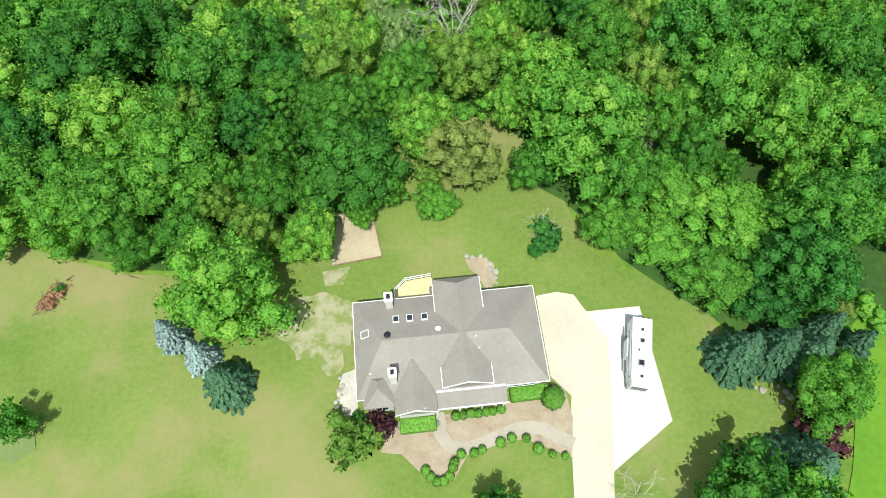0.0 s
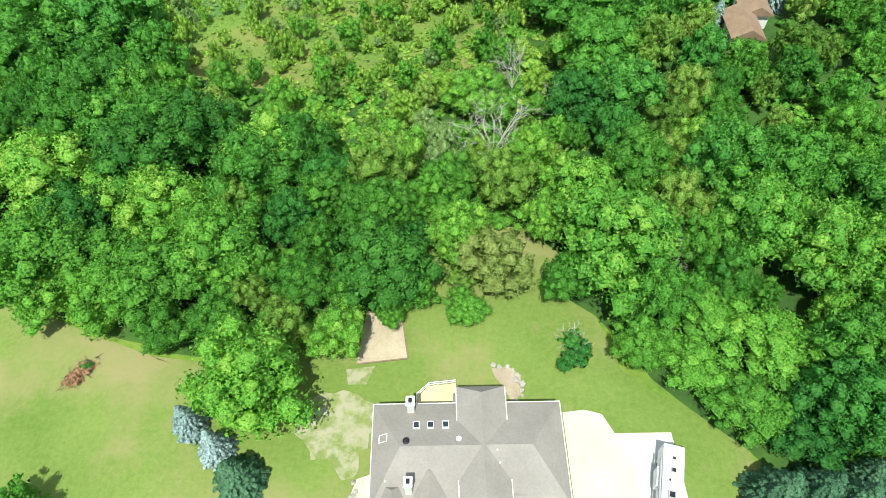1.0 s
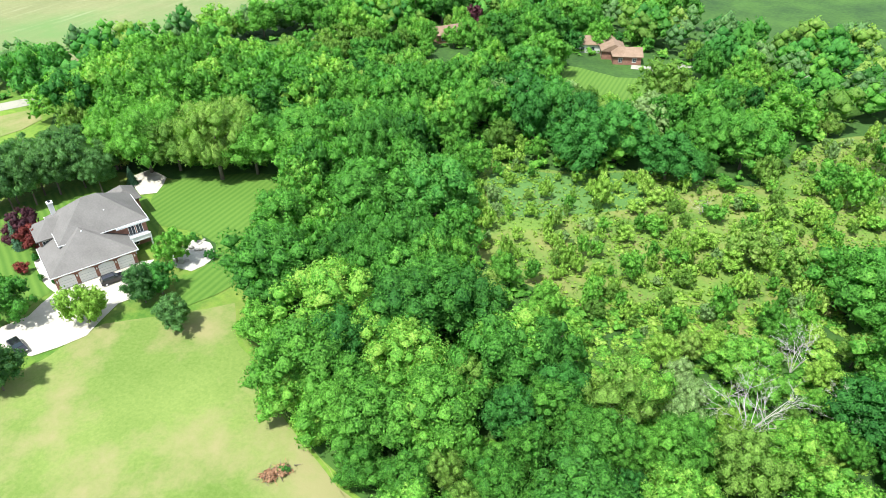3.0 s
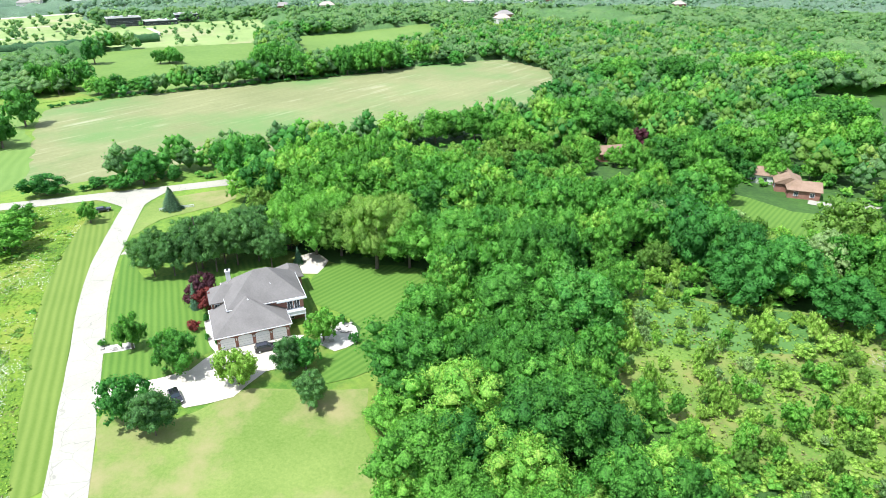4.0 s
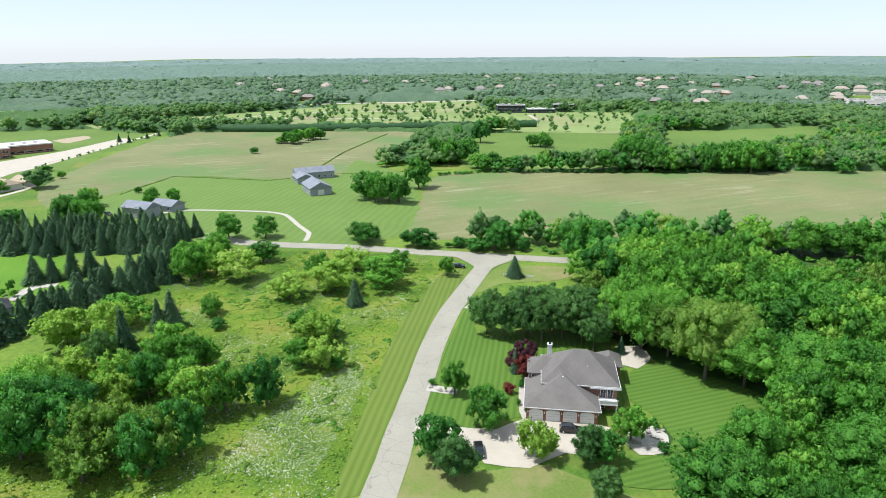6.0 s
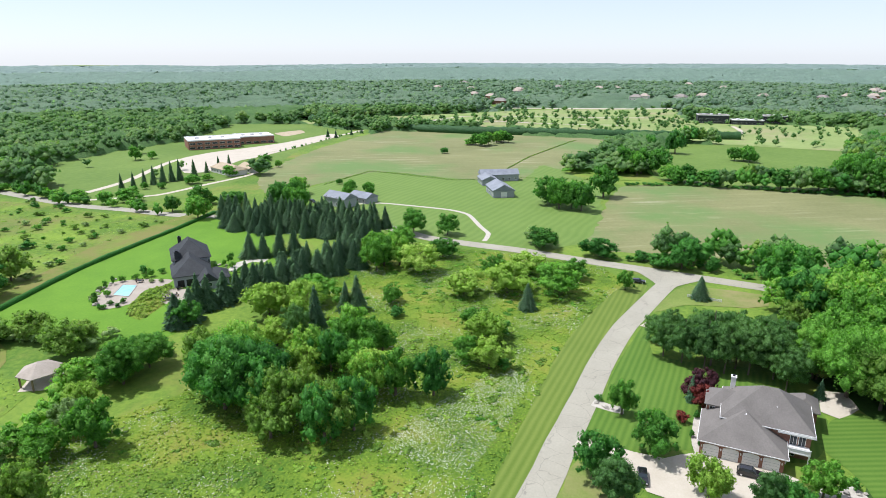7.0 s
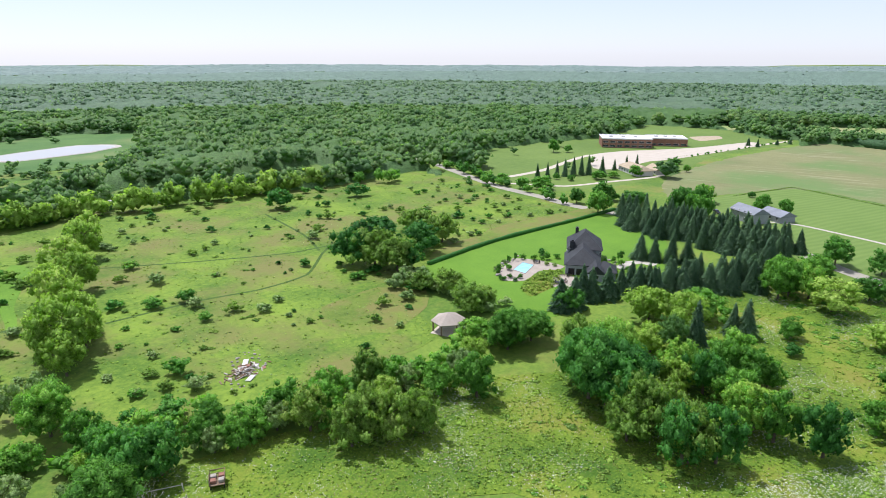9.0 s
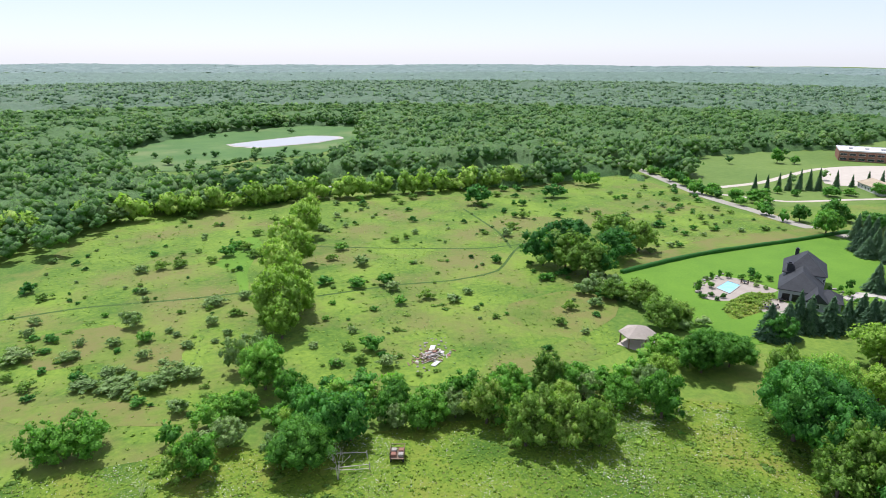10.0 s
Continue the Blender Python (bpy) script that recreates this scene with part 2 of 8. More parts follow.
M["stone"] = surface("pale_field_stone", (0.238, 0.221, 0.187), (0.391, 0.365, 0.315), 0.8, 5.0)
M["flower"] = surface("white_flower_heads", (0.5, 0.53, 0.4), (0.65, 0.67, 0.56), 0.5, 4.0, bump=0)
M["stalk"] = surface("brown_flower_stalks", (0.15, 0.13, 0.05), (0.25, 0.22, 0.10), 0.5, 4.0, bump=0)
M["dry_branch"] = surface("rusty_dead_needles", (0.238, 0.102, 0.051), (0.383, 0.196, 0.102), 0.6, 5.0)
M["glass"], nt, b = blank("window_glass", 0.05)
b.inputs["Base Color"].default_value = (0.02, 0.03, 0.035, 1)
b.inputs["Specular IOR Level"].default_value = 0.45
M["paint_black"], nt, b = blank("black_car_paint", 0.15)
b.inputs["Base Color"].default_value = (0.012, 0.012, 0.015, 1)
b.inputs["Coat Weight"].default_value = 0.8
M["water"], nt, b = blank("pond_water", 0.35)
b.inputs["Base Color"].default_value = (0.36, 0.37, 0.35, 1)
b.inputs["Specular IOR Level"].default_value = 0.8
bumped(nt, b, noise_node(nt, place_of(nt), 0.6, 3), 0.15, 0.1)
M["pool"], nt, b = blank("pool_water", 0.05)
nt.links.new(ramp(nt, noise_node(nt, place_of(nt), 0.5, 3), [(0.3, (0.22, 0.52, 0.66)), (0.7, (0.33, 0.61, 0.71))]), b.inputs["Base Color"])

L = {}
L["oak"] = foliage("oak_leaves", (0.038, 0.15, 0.024), (0.14, 0.37, 0.05), (0.265, 0.48, 0.075), 0.5)
L["ash"] = foliage("ash_leaves", (0.06, 0.205, 0.026), (0.2, 0.45, 0.06), (0.35, 0.54, 0.09), 0.5)
L["deep"] = foliage("dark_green_leaves", (0.03, 0.135, 0.026), (0.10, 0.315, 0.052), (0.16, 0.38, 0.065), 0.5)
L["olive"] = foliage("olive_leaves", (0.11, 0.235, 0.038), (0.25, 0.41, 0.075), (0.35, 0.46, 0.11), 0.55)
L["lime"] = foliage("yellow_green_leaves", (0.19, 0.35, 0.045), (0.36, 0.55, 0.09), (0.47, 0.60, 0.15), 0.5)
L["silver"] = foliage("silver_green_leaves", (0.16, 0.28, 0.09), (0.32, 0.455, 0.17), (0.39, 0.50, 0.22), 0.5)
L["spruce"] = foliage("spruce_needles", (0.07, 0.155, 0.085), (0.175, 0.305, 0.165), None, 0.55)
L["blue"] = foliage("blue_spruce_needles", (0.14, 0.22, 0.225), (0.33, 0.43, 0.43), None, 0.2)
L["teal"] = foliage("blue_green_needles", (0.045, 0.125, 0.065), (0.12, 0.24, 0.13), None, 0.35)
L["pine"] = foliage("pine_needles", (0.06, 0.165, 0.048), (0.17, 0.335, 0.10), None, 0.55)
L["plum"] = foliage("purple_leaves", (0.03, 0.012, 0.018), (0.10, 0.03, 0.04), None, 0.2)
L["red"] = foliage("red_maple_leaves", (0.07, 0.012, 0.012), (0.20, 0.04, 0.03), None, 0.2)
L["brown"] = foliage("bronze_leaves", (0.16, 0.24, 0.05), (0.29, 0.36, 0.10), (0.36, 0.36, 0.15), 0.5)
L["box"] = foliage("clipped_boxwood_leaves", (0.06, 0.16, 0.016), (0.13, 0.29, 0.038), None, 0.2)
# far leaves: distance haze is put into the base colour, greyer and bluer
L["far"] = foliage("hazed_woodland_leaves", (0.135, 0.245, 0.155), (0.25, 0.37, 0.245), (0.29, 0.40, 0.265), 0.6, 0.012, 0.8)
L["mid"] = foliage("woodland_leaves", (0.085, 0.20, 0.07), (0.205, 0.36, 0.125), (0.28, 0.41, 0.15), 0.6, 0.03, 1.2)
# aerial haze painted into two leaf colours: bluer, then paler towards the horizon
L["blue_far"] = foliage("blue_hazed_woodland_leaves", (0.15, 0.245, 0.195), (0.25, 0.355, 0.29), (0.285, 0.39, 0.315), 0.4, 0.006, 0.3)
L["pale_haze_far"] = foliage("pale_hazed_woodland_leaves", (0.20, 0.295, 0.275), (0.295, 0.39, 0.36), (0.33, 0.42, 0.39), 0.4, 0.004, 0.2)
L["dark_hedge"] = foliage("dark_hedge_leaves", (0.022, 0.075, 0.03), (0.06, 0.145, 0.05), None, 0.3, 0.05, 1.0)
L["olive_far"] = foliage("olive_woodland_leaves", (0.105, 0.215, 0.08), (0.235, 0.38, 0.135), (0.32, 0.44, 0.165), 0.6, 0.03, 1.2)
L["rust"] = foliage("rusty_dead_leaves", (0.22, 0.11, 0.06), (0.42, 0.24, 0.14), None, 0.2)
L["weed"] = foliage("meadow_weeds", (0.20, 0.34, 0.035), (0.32, 0.46, 0.07), (0.40, 0.46, 0.12), 0.5, 0.06, 4.0)


# ---------- mesh helpers ----------
def mesh_of(name, verts, faces, mats, which=None, smooth=False):
    me = bpy.data.meshes.new(name)
    me.from_pydata([tuple(v) for v in verts], [], [tuple(f) for f in faces])
    for m in mats if isinstance(mats, (list, tuple)) else [mats]:
        me.materials.append(m)
    if which is not None:
        me.polygons.foreach_set("material_index", which)
    if smooth:
        me.polygons.foreach_set("use_smooth", [True] * len(me.polygons))
    return me


def part(name, bm, material, parent, label="", at=None):
    """Links a bmesh, or a ready mesh, as one object under its thing."""
    if isinstance(bm, bpy.types.Mesh):
        me = bm
    else:
        me = bpy.data.meshes.new(name)
        bmesh.ops.recalc_face_normals(bm, faces=bm.faces)
        bm.to_mesh(me)
        bm.free()
        me.materials.append(material)
    ob = new(name, me)
    if parent:
        ob.parent = parent
    if at is not None:
        ob.matrix_basis = at
    return tagged(ob, label)


def empty(name, m, label, category, group="", kind=""):
    ob = new(name)
    ob.matrix_basis = m
    return tagged(ob, label, category, group, kind)


def box(bm, x0, x1, y0, y1, z0, z1, bevel=0.0, turn=None):
    vs = [bm.verts.new(v) for v in [(x, y, z) for z in (z0, z1) for y in (y0, y1) for x in (x0, x1)]]
    fs = [bm.faces.new([vs[i] for i in f]) for f in ((0, 2, 3, 1), (4, 5, 7, 6), (0, 1, 5, 4), (2, 6, 7, 3), (0, 4, 6, 2), (1, 3, 7, 5))]
    if bevel:
        r = bmesh.ops.bevel(bm, geom=list({e for f in fs for e in f.edges}), offset=bevel, segments=2, affect="EDGES", profile=0.5)
        vs = list({v for f in r["faces"] for v in f.verts} | {v for v in vs if v.is_valid})
    if turn:
        bmesh.ops.transform(bm, matrix=turn, verts=vs)
    return vs


def boxed(*args, **kw):
    bm = bmesh.new()
    box(bm, *args, **kw)
    return bm


def tube(bm, a, b, r0, r1, n=6):
    a, b = Vector(a), Vector(b)
    d = (b - a).normalized()
    u = d.orthogonal().normalized()
    w = d.cross(u)
    ring = [[bm.verts.new(p + (u * math.cos(k * 2 * math.pi / n) + w * math.sin(k * 2 * math.pi / n)) * r) for k in range(n)] for p, r in ((a, r0), (b, r1))]
    for k in range(n):
        bm.faces.new((ring[0][k], ring[0][(k + 1) % n], ring[1][(k + 1) % n], ring[1][k]))
    bm.faces.new(ring[1])
    bm.faces.new(ring[0][::-1])


def inside(p, poly):
    x, y = p
    c = False
    for (x0, y0), (x1, y1) in zip(poly, poly[1:] + poly[:1]):
        if (y0 > y) != (y1 > y) and x < (x1 - x0) * (y - y0) / (y1 - y0) + x0:
            c = not c
    return c


def hill(x, y):
    """The land is level near by and swells gently far off."""
    r = math.hypot(x, y)
    if r < 1200:
        return 0.0
    n = 15 * noise.noise((x / 1700 + 7.3, y / 1700, 0.0)) + 9 * noise.noise((x / 520, y / 520 + 3.1, 1.0))
    south = max(0.0, min(1.0, (-y - 0.2 * abs(x)) / 1500))
    return min(1.0, (r - 1200) / 2200) * (12 * (1 - south) - 8 * south + n)


def smooth_line(pts, closed, step, ragged=0.0):
    """Rounds a corner line into a dense one, a little uneven."""
    out = []
    n = len(pts)
    for i in range(n if closed else n - 1):
        p0, p1, p2, p3 = (Vector(pts[k % n] if closed else pts[max(0, min(n - 1, k))]) for k in (i - 1, i, i + 1, i + 2))
        k = max(1, int((p2 - p1).length / step))
        for j in range(k):
            t = j / k
            q = 0.5 * ((2 * p1) + (p2 - p0) * t + (2 * p0 - 5 * p1 + 4 * p2 - p3) * t * t + (3 * p1 - p0 - 3 * p2 + p3) * t ** 3)
            q = q * 0.6 + (p1 + (p2 - p1) * t) * 0.4
            w = noise.noise_vector((q.x * 0.15, q.y * 0.15, 2.0)) + 0.6 * noise.noise_vector((q.x * 0.6, q.y * 0.6, 5.0))
            out.append((q.x + ragged * w.x, q.y + ragged * w.y))
    if not closed:
        out.append(tuple(pts[-1]))
    return out


LEVEL = [0.02]


def patch(name, poly, material, label, category="ground", step=4.0, ragged=0.5, z=None, soft=True):
    """A sheet of ground cover with its own outline, lying just above the one beneath."""
    if z is None:
        LEVEL[0] += 0.004
        z = LEVEL[0]
    line = smooth_line(poly, True, step, ragged) if soft else poly
    bm = bmesh.new()
    bm.faces.new([bm.verts.new((x, y, z)) for x, y in line])
    bmesh.ops.triangulate(bm, faces=bm.faces)
    bmesh.ops.recalc_face_normals(bm, faces=bm.faces)
    if sum(f.normal.z for f in bm.faces) < 0:
        bmesh.ops.reverse_faces(bm, faces=bm.faces)
    me = bpy.data.meshes.new(name)
    bm.to_mesh(me)
    bm.free()
    me.materials.append(material)
    return tagged(new(name, me), label, category, kind="structure")


def strip(name, centre, width, material, label, category="road", z=None, step=4.0):
    """A road or path along a centre line; width may be one number or one per point."""
    if z is None:
        LEVEL[0] += 0.004
        z = LEVEL[0]
    line = [Vector(p) for p in smooth_line(centre, False, step)]
    vs, fs = [], []
    for i, p in enumerate(line):
        d = (line[min(i + 1, len(line) - 1)] - line[max(i - 1, 0)]).normalized()
        s = Vector((-d.y, d.x)) * width / 2
        j = 0.035 * noise.noise((p.x * 0.5, p.y * 0.5, 1.0))
        vs += [(p.x + s.x * (1 + j), p.y + s.y * (1 + j), z), (p.x - s.x * (1 - j), p.y - s.y * (1 - j), z)]
        if i:
            fs.append((2 * i - 2, 2 * i - 1, 2 * i + 1, 2 * i))
    return tagged(new(name, mesh_of(name, vs, fs, material)), label, category, kind="structure")


# ---------- ground ----------
def ground_sheet():
    rings = [0, 60, 150, 300, 500, 800, 1200] + [1200 + 200 * k for k in range(1, 25)]
    n = 96
    vs, fs = [(0, 0, 0)], []
    for r in rings[1:]:
        for k in range(n):
            a = 2 * math.pi * k / n
            x, y = r * math.cos(a), r * math.sin(a)
            vs.append((x, y, hill(x, y)))
    for k in range(n):
        fs.append((0, 1 + k, 1 + (k + 1) % n))
    for i in range(len(rings) - 2):
        for k in range(n):
            a, b = 1 + i * n, 1 + (i + 1) * n
            fs.append((a + k, b + k, b + (k + 1) % n, a + (k + 1) % n))
    tagged(new("ground", mesh_of("ground", vs, fs, M["ground"], smooth=True)), "rough green grassland with darker mottled patches", "ground", kind="structure")


ground_sheet()
LAWN_1 = [(-60.0, 39.9), (-54.9, 38.1), (-46.7, 35.6), (-35.9, 33.8), (-22.9, 36.9), (-15.0, 42.0), (-9.7, 44.1), (-7.8, 50.8), (-7.8, 55.8),
    (-5.4, 58.6), (1.4, 60.4), (7.3, 60.4), (12.1, 55.7), (10.6, 49.8), (17.0, 45.2), (19.4, 37.7), (27.1, 33.6), (34.3, 28.4), (35.2, 22.5),
    (40.7, 19.0), (41.2, 14.3), (39.0, 6.8), (25.6, 2.3), (1.0, 2.3), (-48.3, 2.3)] + [(-91.4, 2.7), (-100.3, 7.6), (-109.4, 11.2), (-99.9, 20.1),
    (-99.1, 34.7), (-90.6, 44.6), (-84.3, 52.0), (-78.3, 46.7), (-62.0, 41.2)] + [(-38.2, 33.4), (-54.0, 38.4), (-68.6, 43.6), (-78.8, 47.9)]
FIELD_BIG = [(-313.7, 34.3), (-388.9, 54.7), (-398.0, 88.4), (-388.8, 143.5), (-377.3, 199.5), (-373.1, 284.7), (-357.1, 357.1), (-300.1, 350.1),
    (-265.5, 332.2), (-213.5, 270.9), (-212.9, 194.8), (-234.7, 125.7), (-249.2, 79.5), (-252.9, 31.5), (-266.8, 23.7)]
FIELD_G1 = [(-539.8, 101.7), (-598.5, 133.9), (-596.6, 271.4), (-400.3, 185.3), (-401.0, 139.8), (-410.0, 91.1), (-434.7, 78.5)]
FIELD_G2 = [(-587.6, 298.6), (-580.7, 382.7), (-596.1, 474.8), (-480.9, 424.8), (-442.3, 335.8), (-404.6, 250.0), (-414.7, 218.8)]
FIELD_TAN = [(-402.6, -179.4), (-529.8, -178.6), (-656.9, -152.4), (-655.0, -61.3), (-616.9, 81.9), (-473.9, 46.8), (-403.1, -8.2),
    (-398.1, -42.5), (-417.7, -94.4), (-404.6, -114.6), (-364.2, -132.2), (-340.0, -151.9)]
FIELD_BARN = [(-345.9, -132.8), (-414.3, -105.4), (-398.1, -42.5), (-403.6, -6.5), (-462.0, 8.8), (-391.5, 40.1), (-309.3, 34.8), (-263.5, 22.3),
    (-246.2, -0.5), (-253.5, -23.2), (-261.9, -53.5), (-283.9, -83.1)]
SCHOOL_LAWN = [(-380.8, -344.8), (-481.4, -337.6), (-549.7, -317.2), (-697.5, -340.9), (-709.0, -261.3), (-639.3, -172.1), (-530.8, -194.1),
    (-408.6, -180.6), (-353.2, -186.4), (-306.2, -206.5), (-312.6, -259.3)]
SCRUB = [(-95.8, -5.4), (-112.3, -1.7), (-136.1, 4.1), (-165.8, 12.1), (-192.9, 23.1), (-214.6, 33.7)] + [(-231.4, 27.3), (-234.9, 17.8),
    (-245.2, -11.3), (-246.8, -31.6), (-241.2, -63.3), (-213.6, -78.0), (-172.1, -78.3), (-132.8, -73.8), (-114.3, -85.0), (-101.3, -93.5),
    (-89.9, -101.1), (-78.2, -100.5), (-68.3, -95.0)]
PASTURE = [(34.4, -218.7), (28.0, -255.5), (16.5, -297.3), (-16.4, -329.1), (-58.8, -327.2), (-102.5, -343.2), (-166.5, -328.2), (-222.1, -309.2),
    (-301.0, -311.3), (-282.0, -212.4), (-274.1, -167.1), (-223.9, -177.6), (-168.8, -167.5), (-126.1, -134.8), (-121.0, -115.3), (-96.2, -113.5),
    (-53.3, -123.1), (-32.0, -134.3), (-6.6, -122.1), (16.0, -120.2), (25.2, -125.0)]
LAWN_3 = [(-164.1, -162.5), (-207.2, -163.5), (-261.0, -158.4), (-287.6, -154.8), (-286.7, -131.0), (-212.1, -89.8), (-189.3, -96.9),
    (-152.8, -98.6), (-140.6, -109.1), (-143.5, -136.0), (-150.1, -156.2)]
MEADOW = [(-74.9, 128.8), (-58.1, 133.9), (-40.0, 146.6), (-14.6, 154.5), (-6.3, 191.1), (7.7, 202.7), (11.0, 162.7), (19.6, 139.1), (7.5, 109.0),
    (-10.5, 87.3), (-25.0, 86.7), (-37.0, 88.0), (-53.1, 90.0), (-67.2, 102.1)]

patch("ground_meadow_north", MEADOW, M["meadow_north"], "sunlit meadow of mixed grass and yellow weeds among the woods")
patch("ground_marsh", [(-72.8, 126.4), (-57.5, 132.6), (-40.8, 144.5), (-34.4, 130.2), (-45.0, 117.6), (-55.3, 109.6),
    (-63.3, 108.2)], M["marsh"], "dark green wet grass in the meadow hollow")
patch("lawn_house", LAWN_1, M["lawn"], "pale sun-bleached mown lawn round the grey-roofed house", ragged=0.8)
patch("field_dry_big", FIELD_BIG, M["dry"], "tan dry hay field with pale cut swathes", ragged=2)
patch("field_green", FIELD_G1, M["lawn_far"], "bright green mown field behind a hedgerow", ragged=2)
patch("field_green_far", FIELD_G2, M["lawn_far"], "bright green field beside a distant office", ragged=2)
patch("field_tan", FIELD_TAN, M["dry"], "tan rough field crossed by a dark hedge line", ragged=2)
patch("field_hay", FIELD_BARN, M["hay"], "mown green hay field round two grey barns", ragged=2)
patch("field_school", SCHOOL_LAWN, M["lawn_far"], "wide green sports field beside the school", ragged=2)
patch("ground_scrub", SCRUB, M["meadow"], "scrubby meadow with white flowers beside the road", ragged=1)
patch("ground_pasture", PASTURE, M["pasture"], "open green pasture dotted with small shrubs", ragged=1.5)
patch("lawn_pool_house", LAWN_3, M["lawn_lush"], "lush vivid green lawn round the dark-roofed house")

# roads
ROAD = [(-97.0, 3.2), (-111.7, 7.6), (-130.8, 13.6), (-153.2, 20.3), (-176.1, 28.8), (-207.2, 43.8), (-224.5, 52.8)]
ROAD = [(ROAD[0][0] + 95, ROAD[0][1] - 32)] + ROAD
CROSS = [(-187.2, 180.6), (-198.3, 143.0), (-201.6, 127.8), (-217.1, 80.6), (-228.2, 49.8), (-240.8, 16.6), (-249.0, -4.5)] + [(-252.6, -17.5),
    (-260.9, -42.7), (-282.0, -78.6)] + [(-283.6, -173.3), (-289.6, -201.6), (-294.3, -233.3), (-302.7, -258.6), (-327.1, -322.4),
    (-335.1, -359.6)]
patch("verge", [(-95.5, -5.4), (-112.3, -1.7), (-136.1, 4.1), (-165.8, 12.1), (-192.9, 23.1), (-215.9, 34.9), (-214.0, 41.3), (-199.8, 36.3),
    (-173.4, 24.5), (-151.0, 16.4), (-129.8, 9.8), (-110.8, 4.0),
    (-96.2, -0.4)], M["verge"], "mown grass verge striped along the lane", "grass", 4, 0.3)
strip("road_lane", ROAD, 6.6, M["asphalt"], "pale worn asphalt lane with thin cracks")
strip("road_cross", CROSS, 7.0, M["asphalt"], "pale asphalt country road past the fields")

# ---------- buildings ----------
def hip(bm, x0, x1, y0, y1, z, h, axis, in0, in1, over=0.5, thick=0.18):
    """A roof over a rectangle; in0 and in1 are how far the ridge ends stand in: 0 makes a gable."""
    x0, x1, y0, y1 = x0 - over, x1 + over, y0 - over, y1 + over
    if axis == "x":
        ym = (y0 + y1) / 2
        ridge = [(x0 + (in0 + over if in0 else 0), ym), (x1 - (in1 + over if in1 else 0), ym)]
        base = [(x0, y0), (x1, y0), (x1, y1), (x0, y1)]
        faces = [(0, 1, 5, 4), (1, 2, 5), (2, 3, 4, 5), (3, 0, 4)]
    else:
        xm = (x0 + x1) / 2
        ridge = [(xm, y0 + (in0 + over if in0 else 0)), (xm, y1 - (in1 + over if in1 else 0))]
        base = [(x0, y0), (x1, y0), (x1, y1), (x0, y1)]
        faces = [(0, 1, 4), (1, 2, 5, 4), (2, 3, 5), (3, 0, 4, 5)]
    v = [bm.verts.new((x, y, z)) for x, y in base] + [bm.verts.new((x, y, z + h)) for x, y in ridge]
    low = [bm.verts.new((x, y, z - thick)) for x, y in base]
    for f in faces:
        bm.faces.new([v[k] for k in f])
    for k in range(4):
        bm.faces.new((v[k], low[k], low[(k + 1) % 4], v[(k + 1) % 4]))
    bm.faces.new(low)


def wing(house, x0, x1, y0, y1, eave, h, axis, in0, in1, wall, roof, over=0.5):
    bm = bmesh.new()
    box(bm, x0, x1, y0, y1, -0.1, eave - 0.19)
    for end, inset in ((0, in0), (1, in1)):
        if not inset:
            t = 0.18
            if axis == "x":
                xe = (x0, x0 + t) if end == 0 else (x1 - t, x1)
                tri = [[(x, y0, eave - 0.185), (x, y1, eave - 0.185), (x, (y0 + y1) / 2, eave + h - 0.35)] for x in xe]
            else:
                ye = (y0, y0 + t) if end == 0 else (y1 - t, y1)
                tri = [[(x0, y, eave - 0.185), (x1, y, eave - 0.185), ((x0 + x1) / 2, y, eave + h - 0.35)] for y in ye]
            a = [bm.verts.new(p) for p in tri[0]]
            b = [bm.verts.new(p) for p in tri[1]]
            bm.faces.new(a)
            bm.faces.new(b[::-1])
            for k in range(3):
                bm.faces.new((a[k], b[k], b[(k + 1) % 3], a[(k + 1) % 3]))
    part("wall", bm, M[wall], house)
    bm = bmesh.new()
    hip(bm, x0, x1, y0, y1, eave, h, axis, in0, in1, over)
    part("roof", bm, M[roof], house)


def window(house, x, y, z, w, h, face, name="window"):
    """A framed pane set on a wall; face: the side it looks to, 0 = +x, 90 = +y and so on."""
    m = pose(x, y, z, 0, 0, face)
    bm = bmesh.new()
    t = 0.09
    for a in ((-w / 2 - t, w / 2 + t, -h / 2 - t, -h / 2), (-w / 2 - t, w / 2 + t, h / 2, h / 2 + t), (-w / 2 - t, -w / 2, -h / 2, h / 2),
    (w / 2, w / 2 + t, -h / 2, h / 2), (-0.025, 0.025, -h / 2, h / 2)):
        box(bm, -0.02, 0.07, a[0], a[1], a[2], a[3])
    fr = part(name, bm, M["white"], house, "", m)
    bm = boxed(-0.01, 0.03, -w / 2, w / 2, -h / 2, h / 2)
    part("pane", bm, M["glass"], fr)


def chimney(house, x, y, w, d, z0, z1, mat="brick", cap="white"):
    bm = boxed(x - w / 2, x + w / 2, y - d / 2, y + d / 2, z0, z1)
    c = part("chimney", bm, M[mat], house)
    bm = boxed(x - w / 2 - 0.1, x + w / 2 + 0.1, y - d / 2 - 0.1, y + d / 2 + 0.1, z1, z1 + 0.15)
    part("cap", bm, M[cap], c)
    bm = boxed(x - w / 4, x + w / 4, y - d / 4, y + d / 4, z1 + 0.15, z1 + 0.45)
    part("flue", bm, M["metal_dark"], c)

